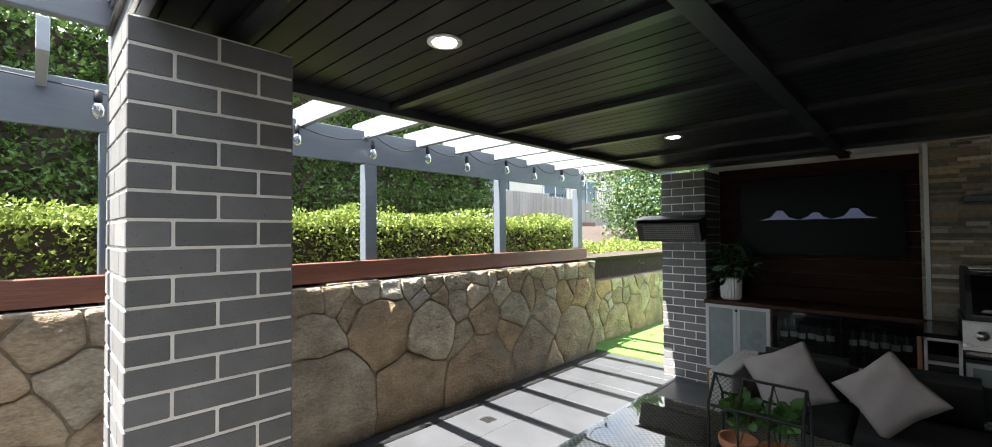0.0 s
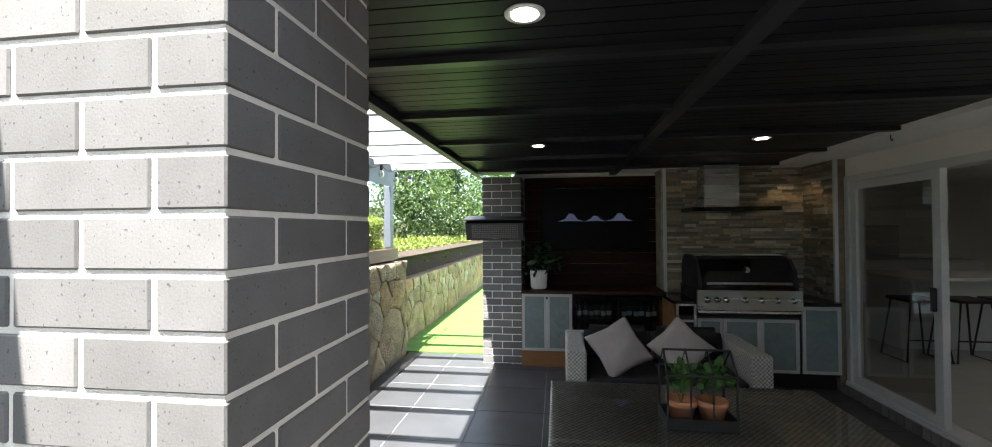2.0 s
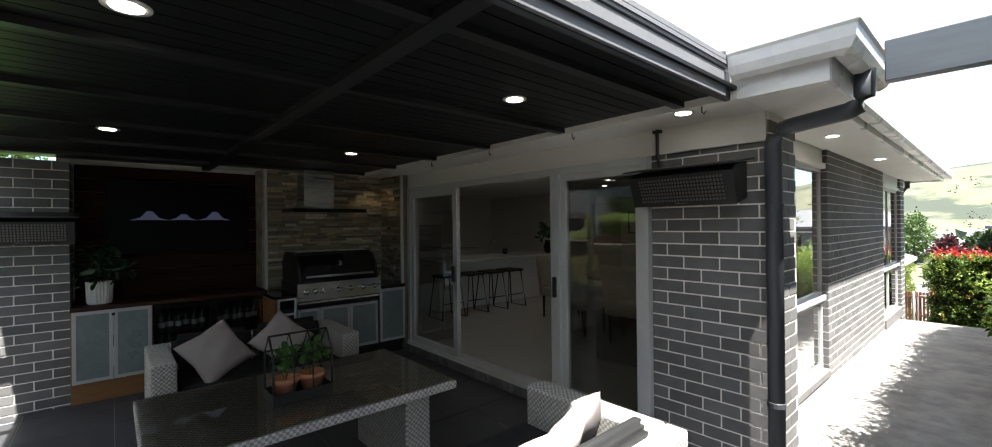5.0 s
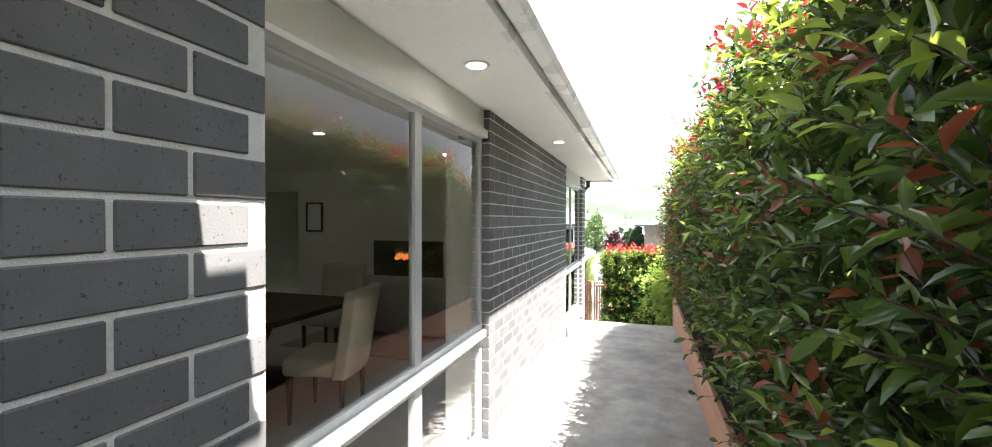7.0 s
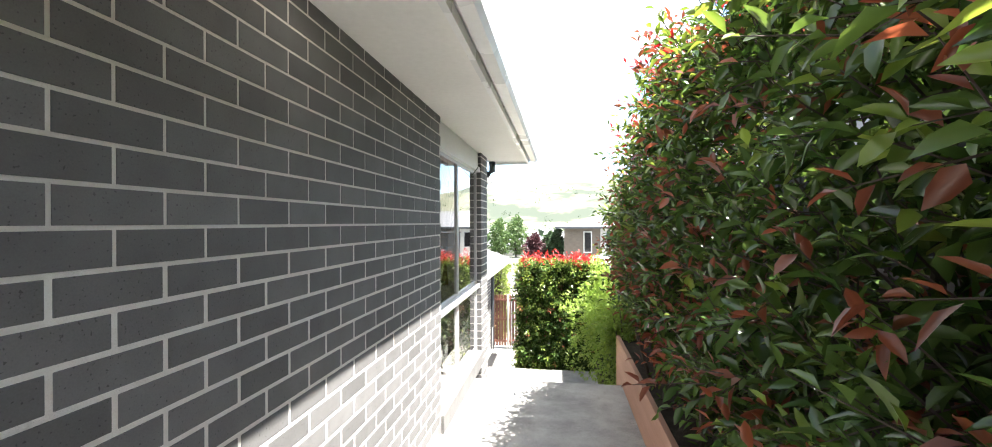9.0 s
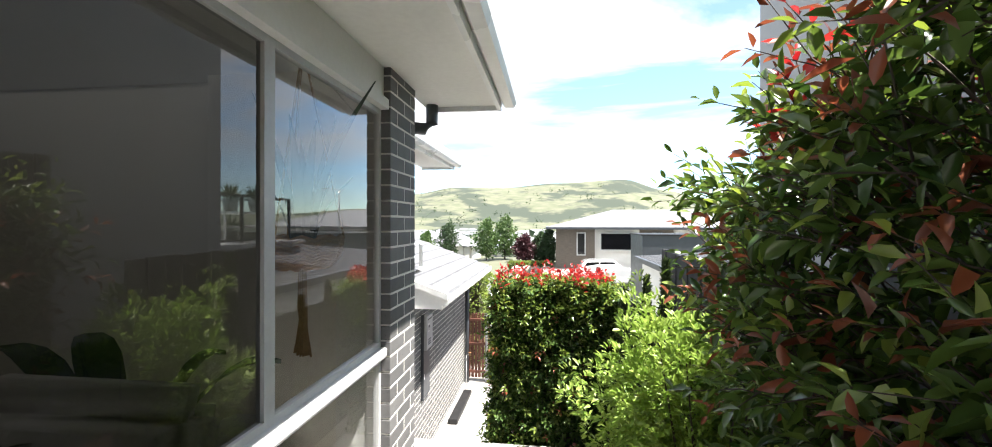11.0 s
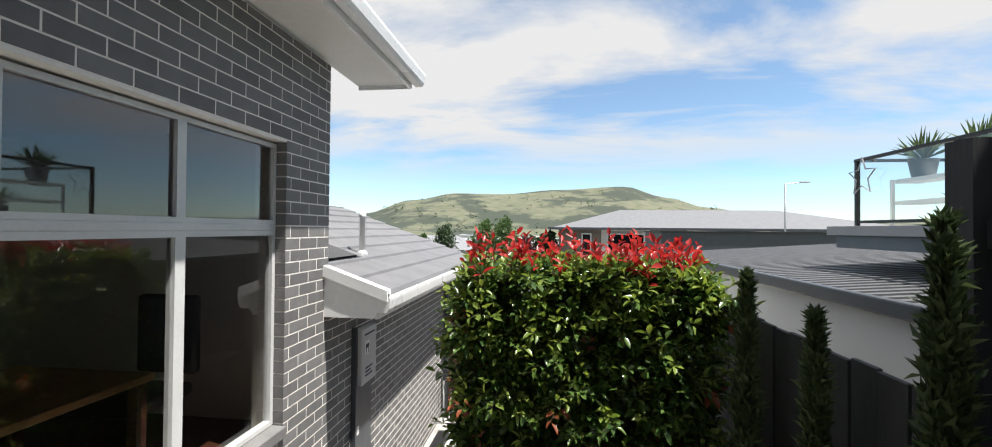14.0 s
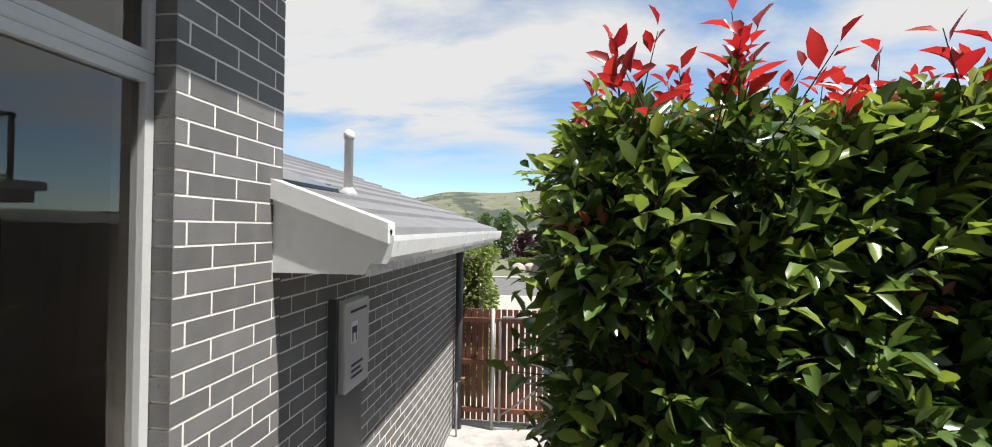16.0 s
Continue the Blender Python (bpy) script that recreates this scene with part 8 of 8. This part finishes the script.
lpost = thing("street_lamp", (15.8, 45.5, -2.0), "tall grey street lamp post", "street lamp")
part("pole", tube_bm([(15.8, 43.0, -2.0), (15.8, 43.0, 4.2)], [0.07, 0.045], 8), M_GALV, lpost, smooth=True)
part("arm", tube_bm([(15.8, 43.0, 4.2), (16.9, 43.0, 4.3)], 0.03, 6), M_GALV, lpost)
part("lamp_head", box_bm(16.7, 17.3, 42.9, 43.1, 4.27, 4.36, 0.02), M_ALU, lpost)

# street trees and shrubs
for x, y, h, r, mt, nm in ((-6.6, 58, 3.4, 1.5, M_TREE, "street_tree"), (-4.7, 60, 3.8, 1.6, M_TREE, "street_tree"), (-12.4, 64, 3.4, 1.4, M_TREEDK, "street_tree"), (-17.0, 70, 2.8, 1.2, M_TREE, "street_tree"),
                           (-2.3, 57, 2.0, 1.2, M_PURPLE, "purple_shrub"), (-0.6, 58, 2.2, 1.0, M_TREEDK, "dark_shrub"), (0.3, 56, 2.6, 0.9, M_TREEDK, "dark_shrub")):
    tree(nm, "round leafy street tree on the verge" if nm == "street_tree" else ("dark purple-leaved shrub by the street" if nm[0] == "p" else "dark green shrub by the street house"), x, y, ground_z(x, y) - 0.1 if x < -3 else -3.0, h + (1.0 if x < -3 else 1.0), r, mt, int(100 + abs(x) * 3), 2200, 0.30)
hedge("street_hedge", "low clipped green street hedge", -3.0, 0.6, 47.0, 48.2, -2.75, -1.9, 3000, 0.16, M_HEDGE, 131, "xyXZ", 0.15, 0.08, quad=True)
rocks = thing("sandstone_boulders", (-0.9, 45.5, -2.6), "pale sandstone boulders below the street hedge", "boulder")
for i in range(4):
    rb_ = bmesh.new(); bmesh.ops.create_icosphere(rb_, subdivisions=2, radius=0.55)
    for vv in rb_.verts:
        vv.co *= 1 + 0.25 * noise.noise(vv.co * 2 + Vector((i * 5, 0, 0)))
        vv.co = Vector((-2.2 + i * 0.8, 45.6 + 0.2 * (i % 2), -2.45)) + Vector((vv.co.x, vv.co.y * .7, vv.co.z * .8))
    part("boulder", rb_, M_STONE2, rocks)
hedge("street_hedge", "leafy green hedge beyond the garage corner", -2.6, -1.15, 20.4, 21.6, -2.3, 0.15, 5000, 0.10, M_HEDGE, 132, "xyXZ", 0.2, 0.15, quad=True)

# suburb: near houses one by one, the far ones together
rng = random.Random(11)
M_FARROOF = material("suburban_roofs", (0.26, 0.265, 0.285), 0.6, color2=(0.20, 0.20, 0.215), per_island=0.35, scale=0.5)
M_FARWALL = material("suburban_walls", (0.52, 0.50, 0.47), 0.8, color2=(0.45, 0.42, 0.39), per_object=0.25, scale=0.5)


def hip_bm(w, d, h0, h1):
    bm = bmesh.new()
    v = [bm.verts.new(p) for p in ((-w / 2, -d / 2, h0), (w / 2, -d / 2, h0), (w / 2, d / 2, h0), (-w / 2, d / 2, h0), (-w * .22, 0, h1), (w * .22, 0, h1))]
    for f in ((0, 1, 5, 4), (1, 2, 5), (2, 3, 4, 5), (3, 0, 4), (3, 2, 1, 0)):
        bm.faces.new([v[i] for i in f])
    return bm


sub = thing("suburban_house", (0, 0, 0), "distant single-storey house with a grey hip roof", "house", "houses in the valley")
part("wall", box_bm(-6.5, 6.5, -5, 5, -1.5, 2.7), M_FARWALL, sub)
part("roof", hip_bm(14.4, 11.4, 2.65, 5.0), M_FARROOF, sub)
for i in range(3):
    part("window", box_bm(-4.8 + 3.6 * i, -3.0 + 3.6 * i, -5.06, -5.0, 0.8, 2.1), M_BLACKGLOSS, sub)
sub.matrix_basis = pose(-22, 88, ground_z(-22, 88), 0, 0, 12)
for i in range(34):
    y = 95 + (i // 6) * 27 + rng.uniform(-6, 6)
    x = -0.62 * y + (i % 6) * 0.135 * y + rng.uniform(-4, 4)
    if -12 < x < 0 and y < 120: x -= 16
    copy_thing(sub, pose(x, y, ground_z(x, y), 0, 0, rng.choice((0, 12, 90, 100))))
wv, wf, rv, rf = [], [], [], []
for i in range(750):
    y = rng.uniform(330, 980)
    x = rng.uniform(-0.62, 0.5) * y
    if -0.26 * y < x < -0.10 * y and 420 < y < 760: continue
    z = ground_z(x, y); w, d = rng.uniform(12, 24), rng.uniform(9, 14); h = rng.choice((3.0, 3.0, 5.8))
    k = len(wv)
    for zz in (z - 2, z + h): wv += [(x - w / 2, y - d / 2, zz), (x + w / 2, y - d / 2, zz), (x + w / 2, y + d / 2, zz), (x - w / 2, y + d / 2, zz)]
    wf += [tuple(k + j for j in f) for f in ((0, 1, 5, 4), (1, 2, 6, 5), (2, 3, 7, 6), (3, 0, 4, 7))]
    k = len(rv)
    rv += [(x - w * .55, y - d * .55, z + h), (x + w * .55, y - d * .55, z + h), (x + w * .55, y + d * .55, z + h), (x - w * .55, y + d * .55, z + h), (x - w * .25, y, z + h + 2.2), (x + w * .25, y, z + h + 2.2)]
    rf += [tuple(k + j for j in f) for f in ((0, 1, 5, 4), (1, 2, 5), (2, 3, 4, 5), (3, 0, 4))]
M_FARWALL2 = material("far_walls", (0.75, 0.73, 0.70), 0.8, per_island=0.25, scale=0.5)
tagged(pydata("far_suburb_walls", wv, wf, M_FARWALL2), "pale walls of the far suburb", "houses", kind="stuff")
tagged(pydata("far_suburb_roofs", rv, rf, M_FARROOF), "grey roofs of the far suburb", "houses", kind="stuff")


def far_woods(rg, n):
    y = rg.uniform(130, 1700, n); x = rg.uniform(-0.7, 0.6, n) * y
    cl = np.sin(x * 0.011 + 1) * np.sin(y * 0.009) + 0.5 * np.sin(x * 0.031 + y * 0.02)
    k = (cl > 0.35) | (rg.random(n) < 0.18)
    x, y = x[k], y[k]
    rep = 9
    x, y = np.repeat(x, rep), np.repeat(y, rep)
    s = 1 + y / 900
    x = x + rg.normal(0, 1.3, len(x)) * s; y2 = y + rg.normal(0, 1.3, len(y)) * s
    z = np.array([ground_z(a, b) for a, b in zip(x, y2)]) + np.abs(rg.normal(0, 2.2, len(x))) * s
    return np.stack([x, y2, z], 1), np.tile(np.array([[0, -0.3, 1.0]]), (len(x), 1))


tagged(leaf_cloud("far_woods", far_woods, 1500, 3.4, M_TREEDK, 140, None, quad=True, wide=0.9, spread=0.8), "scattered trees over the valley and hills", "trees", kind="stuff")


# ---- tiles of the patio floor ----
def tile_mesh(w, d):
    bm = box_bm(-w / 2, w / 2, -d / 2, d / 2, -0.012, 0.0)
    bmesh.ops.bevel(bm, geom=[e for e in bm.edges if all(v.co.z > -0.001 for v in e.verts)], offset=0.002, segments=1, affect="EDGES")
    me = bpy.data.meshes.new("tile"); bm.to_mesh(me); bm.free(); me.materials.append(M_TILE)
    return me


tile_meshes = {}
xs = [-5.12] + [-4.57 + 0.6 * i for i in range(10)] + [0.9]
ys = [-1.33] + [-0.88 + 0.6 * i for i in range(7)] + [3.24]
for a, b in zip(xs, xs[1:]):
    for c, d in zip(ys, ys[1:]):
        w, h = round(b - a - 0.005, 4), round(d - c - 0.005, 4)
        if w < 0.03 or h < 0.03: continue
        if (w, h) not in tile_meshes: tile_meshes[(w, h)] = tile_mesh(w, h)
        t = new("tile", tile_meshes[(w, h)])
        t.parent = patio; t.matrix_parent_inverse = patio.matrix_basis.inverted()
        t.matrix_basis = Matrix.Translation(((a + b) / 2, (c + d) / 2, 0.0))


# ---- stones of the retaining walls ----
def clip_poly(poly, px, pz, nx, nz):
    out = []
    for i in range(len(poly)):
        a, b = poly[i], poly[(i + 1) % len(poly)]
        da, db = (a[0] - px) * nx + (a[1] - pz) * nz, (b[0] - px) * nx + (b[1] - pz) * nz
        if da <= 0: out.append(a)
        if (da < 0 < db) or (db < 0 < da):
            t = da / (da - db)
            out.append((a[0] + (b[0] - a[0]) * t, a[1] + (b[1] - a[1]) * t))
    return out


def round_poly(poly):
    """Cut the corners of an outline once."""
    out = []
    for k in range(len(poly)):
        a, b = poly[k], poly[(k + 1) % len(poly)]
        for t in (0.06, 0.35, 0.65, 0.94):
            out.append((a[0] + (b[0] - a[0]) * t, a[1] + (b[1] - a[1]) * t))
    return out


def stone_wall(parent, x0, x1, z0, z1, y, seed, split, joint=0.006):
    """Random rubble: broad blocks at the foot, smaller ones above, chinks between; each stone rough-faced with a rounded arris."""
    rg = random.Random(seed)
    seeds = []

    def fill(za, zb, gap, tries):
        for _ in range(tries):
            p = (rg.uniform(x0, x1), rg.uniform(za, zb))
            g = gap * rg.uniform(0.75, 1.30)
            if all(math.hypot((p[0] - q[0]) * 0.85, p[1] - q[1]) > (g + q[2]) / 2 for q in seeds):
                seeds.append((p[0], p[1], g))
    fill(z0 + 0.15, split * 0.50, 0.66, 300)
    fill(z0, split, 0.34, 900)
    fill(z0, split, 0.24, 700)
    fill(split, z1, 0.21, 1500)
    fill(split, z1, 0.13, 500)
    def warp(p):
        # bends the straight joints, alike on both sides of each
        k = min(1.0, 6 * min(p[1] - z0, z1 - p[1]) + 0.1)
        return (p[0] + 0.055 * noise.noise((p[0] * 4.2, p[1] * 4.2, seed)) + 0.014 * noise.noise((p[0] * 15, p[1] * 15, seed + 5)),
                p[1] + k * (0.055 * noise.noise((p[0] * 4.2, p[1] * 4.2, seed + 9)) + 0.014 * noise.noise((p[0] * 15, p[1] * 15, seed + 13))))

    for i, s in enumerate(seeds):
        poly = [(x0, z0), (x1, z0), (x1, z1), (x0, z1)]
        for j, q in enumerate(seeds):
            if i == j: continue
            dx, dz = q[0] - s[0], q[1] - s[1]
            dd = math.hypot(dx, dz)
            if dd > 1.6: continue
            # the boundary falls by the two sizes; half a joint is left on each side
            w = 0.5 + (s[2] * s[2] - q[2] * q[2]) * 0.16 / (dd * dd)
            w = min(0.85, max(0.15, w))
            poly = clip_poly(poly, s[0] + dx * w - dx / dd * joint, s[1] + dz * w - dz / dd * joint, dx / dd, dz / dd)
            if len(poly) < 3: break
        if len(poly) < 3: continue
        ch = [warp(p) for p in round_poly(poly)]
        cx = sum(p[0] for p in ch) / len(ch); cz = sum(p[1] for p in ch) / len(ch)
        size = max(math.hypot(p[0] - cx, p[1] - cz) for p in ch)
        if size < 0.035: continue
        proud = rg.uniform(0.014, 0.034)
        tilt_x, tilt_z = rg.uniform(-0.05, 0.05), rg.uniform(-0.05, 0.05)

        def ring(f_in, yy, jit):
            r = []
            for p in ch:
                d = math.hypot(p[0] - cx, p[1] - cz)
                f = max(0.15, 1 - f_in / max(d, 0.03))
                e = 0.006 * noise.noise((p[0] * 22, p[1] * 22, seed))
                px, pz = cx + (p[0] - cx) * f + e, cz + (p[1] - cz) * f + e
                r.append((px, yy + (jit and (tilt_x * (px - cx) + tilt_z * (pz - cz))) + jit * noise.noise((px * 9 + i, pz * 9, seed * 3.1)), pz))
            return r
        bm = bmesh.new()
        levels = [(0.0, y - 0.035, 0), (0.001, y + proud * 0.70, 0.006), (0.007, y + proud * 0.97, 0.012), (size * 0.30, y + proud, 0.018), (size * 0.62, y + proud * 1.03, 0.020)]
        rings = [[bm.verts.new(v) for v in ring(*lv)] for lv in levels]
        m = len(ch)
        for a, b in zip(rings, rings[1:]):
            for k in range(m):
                bm.faces.new((a[k], b[k], b[(k + 1) % m], a[(k + 1) % m]))
        c = bm.verts.new((cx, y + proud * 1.05, cz))
        for k in range(m):
            bm.faces.new((rings[-1][k], c, rings[-1][(k + 1) % m]))
        bmesh.ops.recalc_face_normals(bm, faces=bm.faces)
        part("stone", bm, M_STONE if size > 0.17 or rg.random() < 0.4 else M_STONE2, parent, smooth=True)


stone_wall(wall_stone, -5.10, 1.6, -0.02, 1.215, -1.555, 7, 0.86)
stone_wall(wall_stone2, -12.5, -5.12, -0.02, 0.90, -1.715, 8, 0.45)
cap = bmesh.new()
rg = random.Random(3)
x = -5.10
while x < 3.0:
    w = rg.uniform(0.18, 0.5)
    vs = add_box(cap, x, x + w - 0.012, -1.93, -1.57 + rg.uniform(-0.02, 0.02), 1.165, 1.205 + rg.uniform(0, 0.02))
    x += w
tagged(part("cap_stones", cap, M_STONE2, wall_stone), kind="stuff")

# ---- bricks of the house walls ----
ZP = Z_OFF - COURSE
brick_face(pier1, "x", YS, -0.765, 0.012, ZP, 2.296, -1, 150)
brick_face(pier1, "y", 0.012, YS + 0.115, 3.82, ZP, 2.296, 1, 60)
brick_face(panel, "y", XW, 6.07, 9.45, -4 * COURSE + 0.011, EAVE_Z, 1, 300)
brick_face(panel, "x", 6.07, -0.53, XW - 0.115, -4 * COURSE + 0.011, EAVE_Z, -1, 0, start=0.05)
brick_face(pier2, "y", XW, 11.24, 11.68, 1.5745 - 32 * COURSE, EAVE_Z, 1, 120, phase=1)
brick_face(pier2, "x", 11.24, -0.45, XW - 0.115, 1.5745 - 32 * COURSE, EAVE_Z, -1, 60, start=0.03)
brick_face(wall3, "y", XB, 11.68, 15.12, -2.4, 2.385, 1, 300, holes=((12.12, 14.518, -0.42, 1.617),), start=0.02, phase=1)
brick_face(garage, "y", XG, 15.0, 19.22, -2.5, 0.31, 1, 300)
xx = -4.30
sm = brick_mesh(0.076, 0.125, 0.088)
while xx < -0.82:
    ob = new("brick", sm); ob.parent = brick_step; ob.matrix_parent_inverse = brick_step.matrix_basis.inverted()
    ob.matrix_basis = Matrix.Translation((xx + 0.043, 3.265, 0.004))
    xx += 0.086
